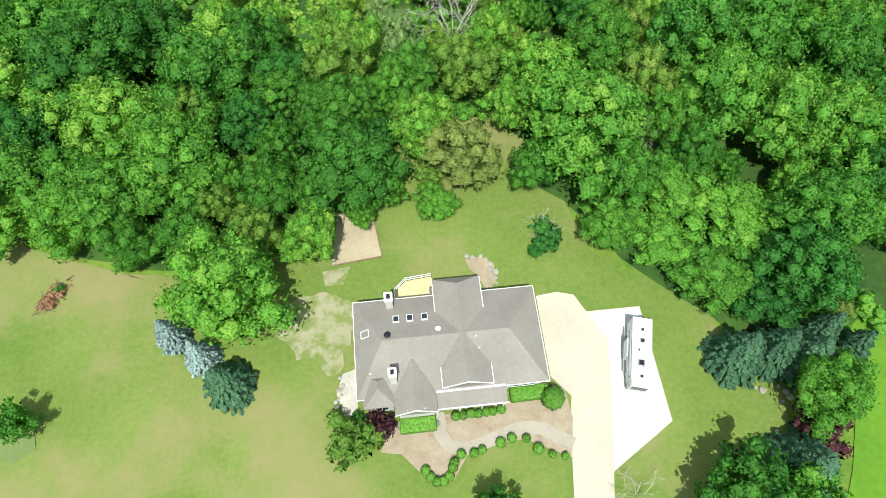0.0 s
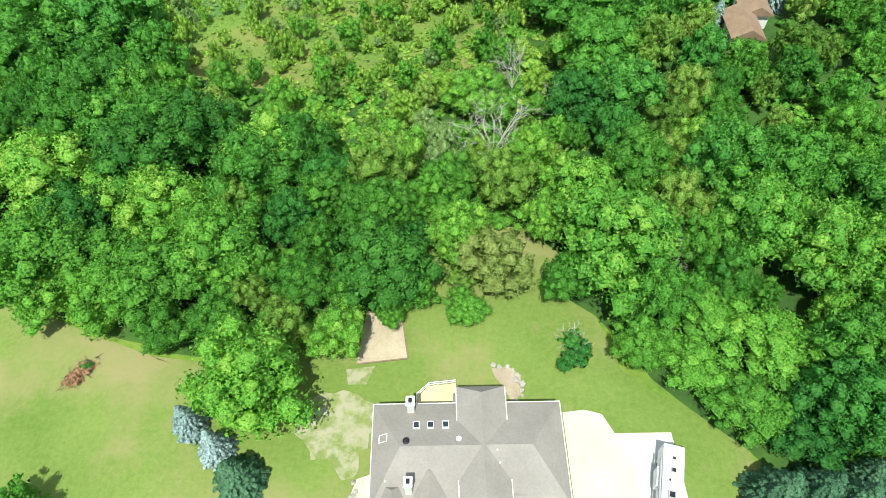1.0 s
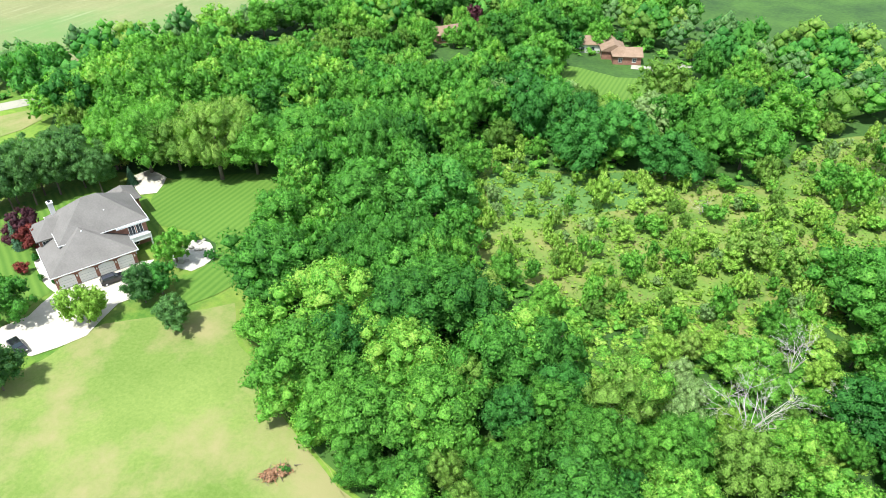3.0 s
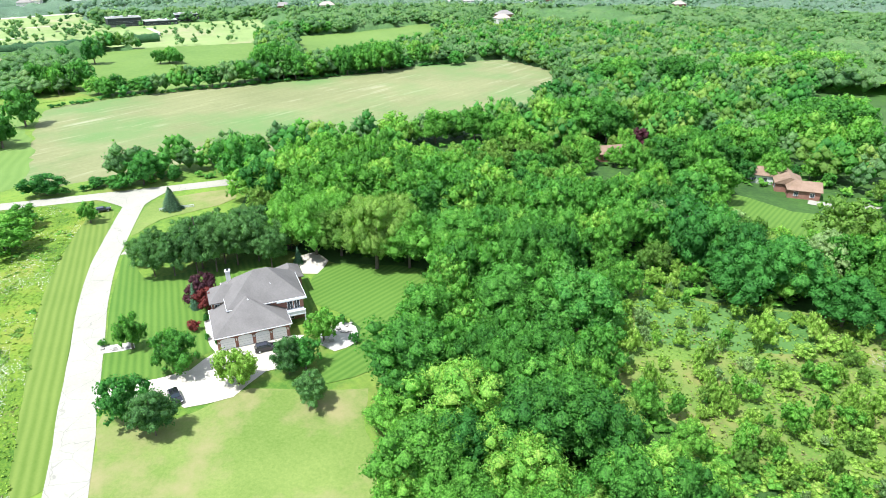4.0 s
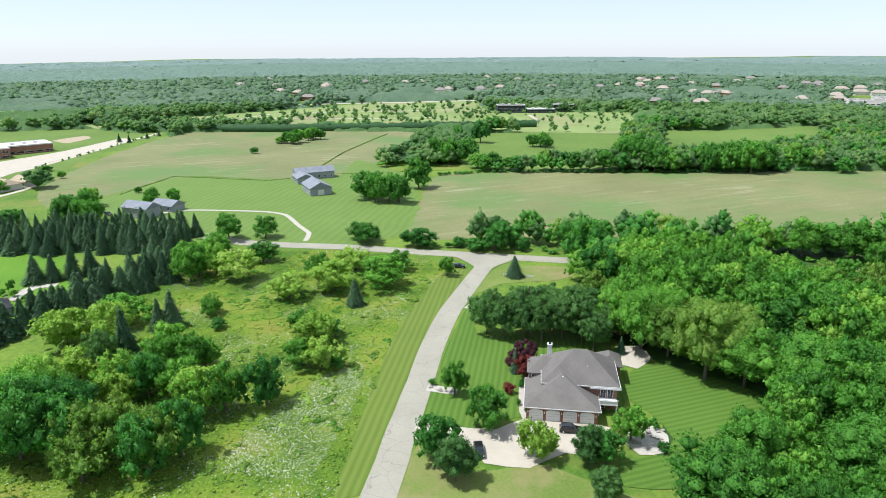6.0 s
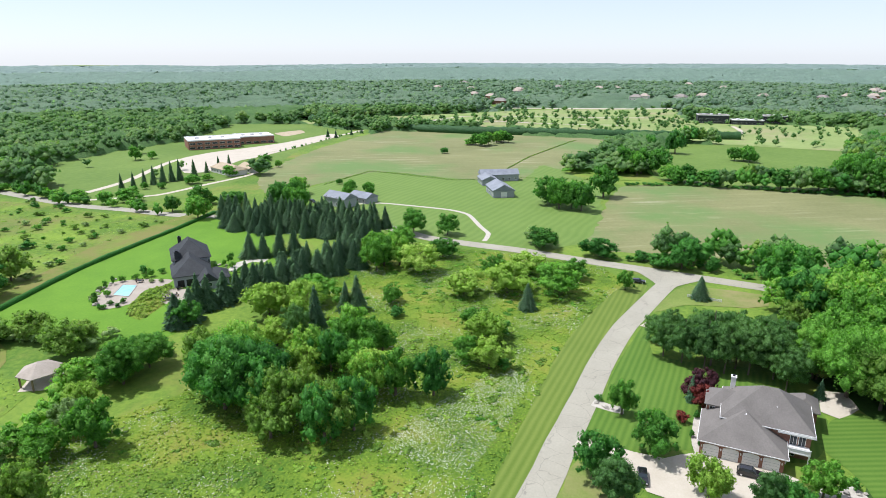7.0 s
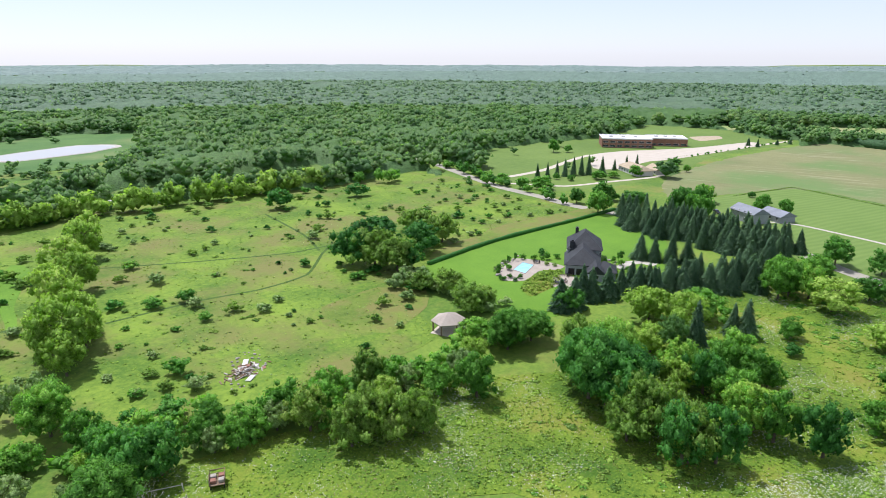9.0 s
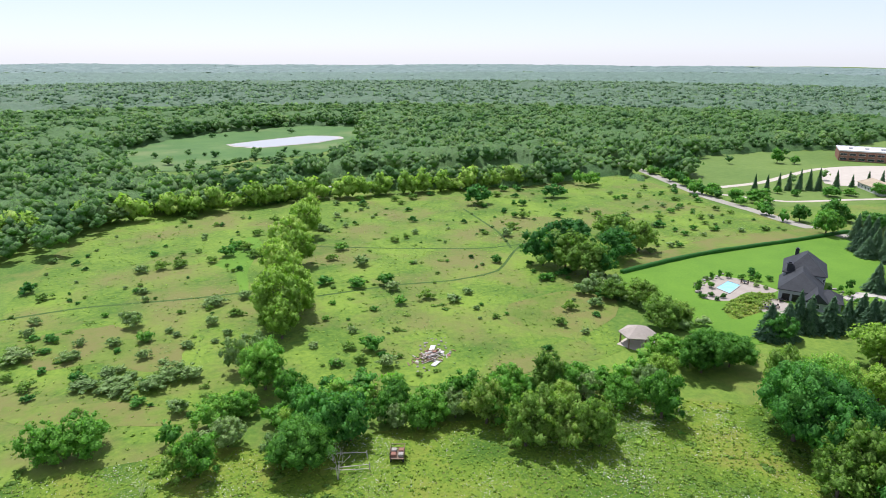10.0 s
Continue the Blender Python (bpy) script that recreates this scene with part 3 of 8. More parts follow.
CLEAR = [[(-417.8, -200.8), (-533.2, -237.7), (-656.7, -209.2), (-665.0, -171.5), (-515.4, -137.9), (-424.1, -163.7)], [(-141.7, 191.8),
    (-130.5, 204.9), (-111.6, 184.2), (-125.5, 168.0)], [(-97.1, 214.4), (-72.7, 234.0), (-49.7, 190.3), (-70.2, 166.2)], [(-148.1, 24.2),
    (-186.3, 40.3), (-205.1, 42.6), (-219.0, 60.9), (-212.6, 81.2), (-200.6, 76.7), (-163.3, 75.5), (-161.8, 80.5), (-137.0, 82.0),
    (-117.4, 92.8), (-91.6, 74.3), (-84.9, 55.2), (-86.9, 38.3), (-97.0, 5.7), (-119.0, 12.8)], [(-6.3, -566.4), (-46.0, -626.7),
    (-99.5, -672.1), (-184.8, -700.0), (-257.0, -664.6), (-176.0, -470.0), (-130.0, -410.0), (-80.0, -385.0), (-35.0, -372.0), (-10.0, -430.0)], [(7.7, 202.7), (32.3, 239.6),
    (34.5, 142.0), (21.9, 137.8), (11.4, 156.7)], [(-97.1, 214.4), (-77.7, 237.1), (-54.4, 231.1), (-45.5, 207.2), (-59.6, 184.6),
    (-83.9, 189.1)], [(-144.8, 199.2), (-136.1, 209.3), (-145.2, 222.2), (-154.4, 211.6)]]
BIG = Matrix.Scale(1.086, 4)


def at_house(spot, turn):
    return pose(spot[0], spot[1], 0, 0, 0, turn) @ BIG


def gutters(house, x0, x1, y0, y1, z, over=0.5, w=0.09):
    """A white gutter round the eaves, with its open trough."""
    bm = bmesh.new()
    x0, x1, y0, y1 = x0 - over, x1 + over, y0 - over, y1 + over
    for a in ((x0 - w, x1 + w, y0 - w, y0 - 0.004), (x0 - w, x1 + w, y1 + 0.004, y1 + w), (x0 - w, x0 - 0.004, y0, y1), (x1 + 0.004, x1 + w, y0, y1)):
        box(bm, *a, z - 0.16, z + 0.03)
    part("gutter", bm, M["white"], house)


def skylight(house, x, y, z, tilt, turn, w=0.6, h=0.9):
    m = pose(x, y, z, 0, 0, turn) @ pose(0, 0, 0, 0, tilt, 0)
    bm = bmesh.new()
    for a in ((-h / 2 - 0.08, h / 2 + 0.08, -w / 2 - 0.08, -w / 2), (-h / 2 - 0.08, h / 2 + 0.08, w / 2, w / 2 + 0.08),
    (-h / 2 - 0.08, -h / 2, -w / 2, w / 2), (h / 2, h / 2 + 0.08, -w / 2, w / 2)):
        box(bm, a[0], a[1], a[2], a[3], -0.05, 0.16)
    s = part("skylight", bm, M["white"], house, at=m)
    part("pane", boxed(-h / 2, h / 2, -w / 2, w / 2, -0.03, 0.1), M["glass"], s)


def roof_vent(house, x, y, z, r=0.2, h=0.35, mat="metal_dark"):
    bm = bmesh.new()
    tube(bm, (x, y, z - 0.5), (x, y, z + h * 0.6), r * 0.7, r * 0.7, 12)
    tube(bm, (x, y, z + h * 0.6), (x, y, z + h), r * 1.2, r * 0.6, 12)
    part("vent", bm, M[mat], house)


def grey_house():
    """The long hip-roofed house under the first view."""
    h = empty("house", at_house([(1.1, 24.0)][0], 6), "long house with weathered grey shingle roofs and white trim", "house")
    W, R = "siding", "roof_grey"
    wing(h, -10.1, 9.2, -5.1, 4.8, 3.9, 2.4, "x", 2.6, 3.2, W, R)
    gutters(h, -10.1, 9.2, -5.1, 4.8, 3.9)
    wing(h, -1.2, 3.3, -5.1, 6.4, 4.9, 1.5, "y", 0, 0.9, W, R, 0.4)
    for x in (-1.66, 3.70):                              # eave boards of the cross wing, where it stands clear of the main roof
        for y0, y1 in ((-5.5, -2.0), (2.4, 6.7)):
            part("gutter", boxed(x, x + 0.09, y0, y1, 4.74, 4.93), M["white"], h)
    wing(h, -6.4, -2.7, -7.3, -1.5, 4.0, 1.5, "y", 0, 0.8, W, R, 0.35)
    wing(h, -9.6, -7.0, -6.2, -3.4, 3.8, 1.5, "y", 1.3, 0.8, W, R, 0.4)
    bm = bmesh.new()                                   # porch roof that runs down over the front walk
    vs = [bm.verts.new(p) for p in ((-2.6, -7.2, 3.2), (5.1, -7.2, 3.2), (5.1, -4.6, 4.4), (-2.6, -4.6, 4.4), (-2.6, -7.2, 3.02),
    (5.1, -7.2, 3.02), (5.1, -4.6, 4.2), (-2.6, -4.6, 4.2))]
    for f in ((0, 1, 2, 3), (7, 6, 5, 4), (0, 4, 5, 1), (1, 5, 6, 2), (2, 6, 7, 3), (3, 7, 4, 0)):
        bm.faces.new([vs[k] for k in f])
    part("porch_roof", bm, M[R], h)
    part("porch_gutter", boxed(-2.6, 5.25, -7.34, -7.21, 3.0, 3.2), M["white"], h)
    for x in (-2.3, 0.1, 2.5, 4.8):
        part("porch_post", boxed(x - 0.09, x + 0.09, -7.1, -6.92, -0.05, 3.08), M["white"], h)
    part("wall", boxed(-2.6, 5.0, -5.6, -5.35, -0.1, 4.0), M[W], h)
    for x in (-4.5, 1.05):                               # gable boards and gable windows
        wdt, y, z = (1.5, -7.58, 4.6) if x < 0 else (2.0, -5.37, 5.35)
        window(h, x - wdt * 0.32, y + 0.25, z, wdt * 0.5, 0.45, -90)
        window(h, x + wdt * 0.32, y + 0.25, z, wdt * 0.5, 0.45, -90)
    for sx0, x, yf, z0, half, rise in ((1, 1.05, -5.54, 4.9, 2.65, 1.5), (1, -4.55, -7.7, 4.0, 2.2, 1.5)):
        bm = bmesh.new()                                 # sloping white barge boards
        for s in (-1, 1):
            a, b = Vector((x + s * half, yf, z0)), Vector((x, yf, z0 + rise))
            d = (b - a).normalized()
            up = Vector((0, 0, 1))
            pts = [a - up * 0.2, b - up * 0.2, b + up * 0.05, a + up * 0.05]
            f = [bm.verts.new(p) for p in pts]
            g = [bm.verts.new(p + Vector((0, 0.08, 0))) for p in pts]
            bm.faces.new(f)
            bm.faces.new(g[::-1])
            for k in range(4):
                bm.faces.new((f[k], g[k], g[(k + 1) % 4], f[(k + 1) % 4]))
        part("barge_board", bm, M["white"], h)
    chimney(h, -6.5, 4.5, 0.75, 0.9, -0.1, 6.6, "siding")
    chimney(h, -6.6, -4.0, 0.7, 0.85, 3.5, 7.2, "siding")
    for x in (-5.9, -4.4, -2.8):
        skylight(h, x, 2.4, 5.2, 24, 90, 0.55, 0.8)
    skylight(h, -9.3, 1.2, 4.75, 36, 180, 0.7, 1.0)
    roof_vent(h, -6.9, 0.4, 6.1, 0.3, 0.3)
    roof_vent(h, -1.5, 0.6, 6.05, 0.25, 0.2, "white")
    for x, y, z in ((2.4, -0.6, 5.8), (2.6, -1.8, 5.5), (-9.0, -3.2, 4.7)):
        roof_vent(h, x, y, z, 0.1, 0.4, "white")
    for x in (-8.2, 6.2, 7.8):
        window(h, x, -5.12 if x > 0 else -6.22, 1.8, 1.3, 1.4, -90)
    for x in (-8.5, -3.5, 5.5, 7.5):
        window(h, x, 4.72, 1.8, 1.4, 1.5, 90)
    for y in (-3, 0, 3):
        window(h, -10.02, y, 1.8, 1.3, 1.4, 180)
    for y in (-2.9, 2.4):
        bm = bmesh.new()
        for k in range(4):
            box(bm, 9.41, 9.46, y - 1.4, y + 1.4, 0.05 + k * 0.56, 0.58 + k * 0.56, 0.01)
        part("garage_door", bm, M["white"], h)
    part("front_door", boxed(-1.2, -0.2, -5.66, -5.6, 0.0, 2.05, bevel=0.01), M["timber"], h)
    # deck behind the house
    d = empty("deck", h.matrix_basis @ pose(0, 0, 0), "pale timber deck with a low rail behind the house", "deck")
    line = [(-6.0, 4.95), (-6.0, 7.4), (-4.6, 8.7), (-1.5, 9.0), (-1.2, 7.1), (-1.2, 4.95)]
    bm = bmesh.new()
    top = [bm.verts.new((x, y, 0.95)) for x, y in line]
    low = [bm.verts.new((x, y, 0.7)) for x, y in line]
    bm.faces.new(top)
    bm.faces.new(low[::-1])
    for k in range(6):
        bm.faces.new((top[k], low[k], low[(k + 1) % 6], top[(k + 1) % 6]))
    part("deck_floor", bm, M["deck"], d)
    for (x0, y0), (x1, y1) in zip(line[:4], line[1:4]):
        bm = bmesh.new()
        for z in (1.35, 1.85):
            tube(bm, (x0, y0, z), (x1, y1, z), 0.06, 0.06, 4)
        part("rail", bm, M["white"], d)
        n = int(math.hypot(x1 - x0, y1 - y0) / 1.2) + 1
        for k in range(n):
            x, y = x0 + (x1 - x0) * k / n, y0 + (y1 - y0) * k / n
            part("post", boxed(x - 0.05, x + 0.05, y - 0.05, y + 0.05, 0.0, 1.95), M["white"], d)
    # flat eave patch of the bay beside the deck
    wing(h, -1.6, 0.4, 4.4, 6.2, 3.5, 1.6, "y", 0.9, 0.9, W, R, 0.35)


grey_house()


def arched_door(house, x, y, w, z):
    """A panelled garage door with an arched head."""
    bm = bmesh.new()
    pts = [(-w / 2, 0), (w / 2, 0),
    (w / 2, z - 0.35)] + [(w / 2 * math.cos(a), z - 0.35 + 0.35 * math.sin(a)) for a in (math.pi * k / 8 for k in range(1, 8))] + [(-w / 2, z - 0.35)]
    a = [bm.verts.new((x + 0.06, y + p[0], p[1])) for p in pts]
    b = [bm.verts.new((x - 0.02, y + p[0], p[1])) for p in pts]
    bm.faces.new(a)
    bm.faces.new(b[::-1])
    for k in range(len(pts)):
        bm.faces.new((a[k], b[k], b[(k + 1) % len(pts)], a[(k + 1) % len(pts)]))
    d = part("garage_door", bm, M["white"], house)
    for k in range(1, 4):
        part("panel_groove", boxed(x + 0.058, x + 0.064, y - w / 2 + 0.1, y + w / 2 - 0.1, k * 0.55, k * 0.55 + 0.04), M["grey_siding"], d)


def brick_house():
    h = empty("house", at_house([(-114.2, 43.0)][0], -17), "two-storey brick house with a grey hipped roof and four garage doors", "house")
    W, R = "brick", "roof_taupe"
    wing(h, -9.5, 1.2, -6.9, 6.9, 3.1, 3.9, "x", 0.8, 6.9, W, R)
    gutters(h, -9.5, 1.2, -6.9, 6.9, 3.1)
    wing(h, -16.3, -4.7, -3.6, 11.1, 5.4, 5.0, "y", 6.2, 5.9, W, R)
    gutters(h, -16.3, -4.7, -3.6, 11.1, 5.4)
    wing(h, -15.6, -9.4, -6.6, -2.0, 5.0, 2.2, "y", 2.6, 0, W, R)
    wing(h, -21.0, -15.6, 8.4, 12.9, 4.4, 2.2, "x", 2.4, 0.8, W, R)
    chimney(h, -14.8, -2.4, 0.9, 0.9, 4.5, 9.0, "siding")
    part("eave_board", boxed(-4.1, -3.98, 5.6, 11.75, 4.9, 5.22), M["white"], h)
    for y in (-5.0, -1.7, 1.6, 4.9):
        arched_door(h, 1.22, y, 2.7, 2.5)
    for y in (-6.6, -3.35, -0.05, 3.25, 6.55):
        part("wall_lamp", boxed(1.2, 1.4, y - 0.1, y + 0.1, 1.7, 2.1, bevel=0.04), M["white"], h)
    for y, z, hh in ((8.3, 3.8, 2.1), (9.7, 3.8, 2.1), (8.3, 1.3, 1.6)):
        window(h, -4.68, y, z, 1.0, hh, 0)
    part("balcony_floor", boxed(-4.7, -2.0, 7.2, 11.0, 2.5, 2.7), M["white"], h)
    for k in range(9):
        part("baluster", boxed(-2.1, -2.02, 7.2 + k * 0.46, 7.28 + k * 0.46, 2.7, 3.6), M["white"], h)
    part("balcony_rail", boxed(-2.14, -2.0, 7.15, 11.05, 3.6, 3.7), M["white"], h)
    part("balcony_panel", boxed(-2.13, -2.09, 7.2, 11.0, 2.72, 3.4), M["white"], h)
    for y in (7.3, 10.7):
        part("balcony_post", boxed(-2.3, -2.05, y, y + 0.25, -0.05, 2.5), M["white"], h)
    for x, z in ((-14.5, 3.8), (-11.5, 3.8), (-8.5, 3.8), (-14.5, 1.4), (-8.5, 1.4)):
        window(h, x, 11.12, z, 1.3, 1.5, 90)
    for x in (-13.9, -11.1):
        window(h, x, -6.62, 3.6, 1.2, 1.5, -90)
        window(h, x, -6.62, 1.4, 1.2, 1.5, -90)
    for y in (-5.6, -4.2):
        window(h, -9.38, y, 3.7, 0.9, 1.5, 0)
    part("entry_column", boxed(-8.9, -8.5, -6.2, -5.8, -0.05, 3.0, bevel=0.05), M["white"], h)
    part("entry_column", boxed(-8.9, -8.5, -4.1, -3.7, -0.05, 3.0, bevel=0.05), M["white"], h)
    part("entry_roof", boxed(-9.4, -8.4, -6.4, -3.5, 3.0, 3.25, bevel=0.04), M["white"], h)
    roof_vent(h, -5.0, 0.2, 6.3, 0.15, 0.5, "white")
    roof_vent(h, -7.6, 5.2, 7.6, 0.15, 0.5, "white")


brick_house()


def pool_house():
    o = [(-190.2, -112.9)][0]
    h = empty("house", at_house((o[0] - 0.5, o[1] - 0.5), 33), "large house with a near-black slate roof and dark walls", "house")
    W, R = "grey_siding", "roof_slate"
    wing(h, -25.0, -11.0, -5.0, 6.4, 5.8, 5.2, "x", 5.0, 5.6, W, R)
    wing(h, -13.0, 0.0, -5.6, 5.6, 3.6, 4.4, "x", 0.8, 5.6, W, R)
    wing(h, -2.0, 5.5, 1.8, 6.6, 2.9, 2.6, "x", 0.8, 0, W, R)
    wing(h, -4.5, 3.0, 5.6, 10.5, 2.6, 2.6, "y", 0.8, 3.0, W, R)
    chimney(h, -11.8, -3.6, 1.9, 1.5, -0.1, 8.4, "roof_slate", "metal_dark")
    chimney(h, -22.5, -2.0, 1.1, 1.1, 5.0, 10.4, "roof_slate", "metal_dark")
    # dark slabs on the wall stand in for the shade inside two arches
    for y in (-3.6, -1.0):
        part("arch_opening", boxed(-0.02, 0.05, y - 1.0, y + 1.0, 0.1, 2.3, bevel=0.02), M["metal_dark"], h)
    window(h, 5.52, 4.2, 1.5, 1.6, 1.3, 0)
    for x in (-24, -20.5, -17, -14):
        for z in (1.6, 4.2):
            window(h, x, 6.42, z, 1.1, 1.5, 90)
            window(h, x, -5.22, z, 1.1, 1.5, -90)
    window(h, -10.98, 6.0, 4.2, 0.5, 1.4, 0)


pool_house()


def plain_house(x, y, turn, w, d, eave, rise, wall, roof, label, category="house", hips=(0, 0), floors=1, scale=1.086, doors=0, bay=3.2):
    """A far house: walls, roof, rows of windows and a chimney or big doors."""
    h = empty("barn" if category == "barn" else "house", pose(x, y, hill(x, y), 0, 0, turn) @ Matrix.Scale(scale, 4), label, category)
    wing(h, -w / 2, w / 2, -d / 2, d / 2, eave, rise, "x", hips[0], hips[1], wall, roof)
    for f in range(floors):
        z = 1.5 + f * 2.8
        n = max(2, int(w / bay))
        for k in range(n):
            xx = -w / 2 + (k + 0.5) * w / n
            for s in (-1, 1):
                window(h, xx, s * (d / 2 + 0.02), z, 1.1, 1.2, 90 * s)
    for k in range(doors):
        part("door", boxed(w / 2, w / 2 + 0.06, -1.6 + k * 3.4, 1.6 + k * 3.4, 0, 2.9, bevel=0.02), M["white"], h)
    return h


b = [(-347.7, -21.4), (-383.9, -24.7), (-393.5, -16.1), (-384.9, -34.8)]
plain_house(b[0][0] - 9, b[0][1] + 4, 17, 17, 11, 3.8, 3.0, "grey_siding", "roof_blue", "grey pole barn with a white door in the hay field", "barn", doors=1)
plain_house(b[1][0] - 16, b[1][1] + 4, 107, 22, 8, 4.0, 2.6, "grey_siding", "roof_blue", "long grey barn with a metal roof and cupola", "barn")
plain_house(b[1][0] - 4, b[1][1] - 2, 17, 13, 9, 3.2, 2.2, "grey_siding", "roof_blue", "low grey stable wing joined to the barn", "barn")
f = [(-310.7, -98.4), (-324.7, -88.9)]
plain_house(f[0][0] - 6, f[0][1] - 1, 60, 14, 8, 4.4, 2.4, "grey_siding", "roof_blue", "blue-grey farmhouse behind the spruces", hips=(0, 0), floors=2)
plain_house(f[1][0] - 3, f[1][1] - 1, 60, 12, 8, 2.8, 2.2, "grey_siding", "roof_blue", "low blue-grey wing of the farmhouse")
s = [(-392.5, -201.2), (-403.4, -190.4)]
plain_house(s[0][0] - 5, s[0][1], 55, 24, 11, 3.2, 2.8, "siding", "sand", "low pale house with a tan roof near the school", hips=(3, 3))
plain_house(s[1][0] - 4, s[1][1], 55, 13, 9, 2.8, 2.4, "siding", "sand", "pale garage with a tan roof near the school", doors=0)


def flat_block(x, y, turn, w, d, hgt, wall, label, category="school", bands=1, roof="white"):
    """A flat-roofed public building with a parapet and window bands cut into bays."""
    h = empty("building", pose(x, y, 0, 0, 0, turn), label, category)
    part("wall", boxed(-w / 2, w / 2, -d / 2, d / 2, -0.1, hgt), M[wall], h)
    bm = bmesh.new()
    for a in ((-w / 2 - 0.2, w / 2 + 0.2, -d / 2 - 0.2, -d / 2 + 0.3), (-w / 2 - 0.2, w / 2 + 0.2, d / 2 - 0.3, d / 2 + 0.2),
    (-w / 2 - 0.2, -w / 2 + 0.3, -d / 2, d / 2), (w / 2 - 0.3, w / 2 + 0.2, -d / 2, d / 2)):
        box(bm, *a, hgt - 0.3, hgt + 0.6)
    part("parapet", bm, M["white"], h)
    part("roof", boxed(-w / 2 + 0.3, w / 2 - 0.3, -d / 2 + 0.3, d / 2 - 0.3, hgt, hgt + 0.2), M[roof], h)
    for f in range(bands):
        z = 1.6 + f * 3.4
        for k in range(int(w / 6)):
            xx = -w / 2 + (k + 0.5) * w / int(w / 6)
            window(h, xx, -d / 2 - 0.02, z, 4.2, 1.5, -90)
            window(h, xx, d / 2 + 0.02, z, 4.2, 1.5, 90)
    for k in range(3):
        part("roof_unit", boxed(-w / 3 + k * w / 4, -w / 3 + k * w / 4 + 3, -2, 1, hgt + 0.2, hgt + 1.6, bevel=0.1), M["white"], h)
    return h


c = [(-504.5, -266.0), (-538.6, -242.2)]
flat_block(c[0][0] - 12, c[0][1] - 8, 125.5, 42, 30, 7.5, "brick", "low red-brick school with a white flat roof", bands=2)
flat_block(c[1][0] - 12, c[1][1] - 10, 125.5, 32, 26, 6.5, "brick", "red-brick school wing with a white roof", bands=1)
o = [(-792.2, 234.0), (-645.7, 379.9), (-794.5, 744.1)]
flat_block(-799, 209, 84, 34, 18, 9.5, "roof_slate", "dark glass office wing in parkland", "office", 2, "roof_grey")
flat_block(-788, 245, 84, 34, 14, 5.0, "roof_slate", "low glazed office hall with a white roof", "office", 1, "white")
flat_block(-802, 280, 78, 26, 18, 9.0, "roof_slate", "dark glass office wing in parkland", "office", 2, "roof_grey")
flat_block(o[1][0] - 12, o[1][1], 66, 44, 22, 5, "brick", "low brick office beside a car park", "office", 1, "roof_brown")
flat_block(o[2][0] - 20, o[2][1], 60, 70, 40, 6, "siding", "large pale flat-roofed store", "store", 1, "roof_grey")

h4 = [(33.2, 175.6)] + [(26.6, 165.4)]
plain_house(h4[0][0], h4[0][1], 62, 11.5, 8.5, 4.6, 2.4, "white", "roof_grey", "white house with a grey roof and a pool terrace", floors=2, hips=(0, 3.0))
plain_house(h4[1][0], h4[1][1], 152, 6, 5, 3.0, 1.2, "white", "white", "white sunroom with tall windows by the terrace", hips=(1.5, 1.5))
p = [(47.7, 110.5)][0]
plain_house(p[0], p[1], 93, 7.5, 5, 3.0, 1.8, "siding", "roof_brown", "small brown-roofed house hidden among tall trees")
plain_house(51.0, 117.5, 93, 6.0, 4.6, 3.0, 1.6, "white", "roof_brown", "low brown-roofed wing with a white gable among trees")
CLEAR.append([(p[0] - 6, p[1] - 9), (p[0] + 6, p[1] - 9), (p[0] + 9, p[1] + 12), (p[0] - 4, p[1] + 12)])


def garden_shelter(x, y, turn):
    e = empty("garden_shelter", pose(x, y, 0.1, 0, 0, turn), "small white shelter with a dark hipped roof on the terrace", "shelter")
    for a in (-1.4, 1.4):
        for b in (-1.4, 1.4):
            part("post", boxed(a - 0.09, a + 0.09, b - 0.09, b + 0.09, -0.02, 2.3), M["white"], e)
    bm = bmesh.new()
    hip(bm, -1.5, 1.5, -1.5, 1.5, 2.45, 0.9, "x", 1.3, 1.3, 0.3)
    part("roof", bm, M["roof_slate"], e)


garden_shelter(23.0, 162.9, 60)
plain_house(-92, 229.5, 29, 10, 7, 3.0, 2.0, "siding", "roof_brown", "low brown-roofed wing of a house among the trees", hips=(2.5, 2.5))
plain_house(-84, 229, 119, 12, 7.5, 3.0, 2.2, "brick", "roof_brown", "brown-roofed brick house among the trees", hips=(0, 0))
plain_house(-76.5, 224.3, 29, 9, 7.5, 2.8, 2.0, "brick", "roof_brown", "brown-roofed garage wing among the trees", hips=(2, 0), doors=1)
plain_house(-144.2, 212.0, 62, 15, 8, 3.0, 2.0, "brick", "roof_brown", "low house with a tan roof hidden in woods")
SUBURB = random.Random(21)
flat_block(-838, 806, 64, 62, 48, 6.5, "siding", "large store with a wide grey flat roof", "store", 1, "roof_grey")
flat_block(-772, 664, 55, 34, 16, 4.5, "brick", "low brick shop beside a car park", "store", 1, "roof_tan")
flat_block(-952, 268, 80, 26, 14, 5, "siding", "low pale building by the highway", "store", 1, "white")
CLEAR.append([(-930, 760), (-800, 640), (-700, 640), (-745, 860), (-860, 910)])
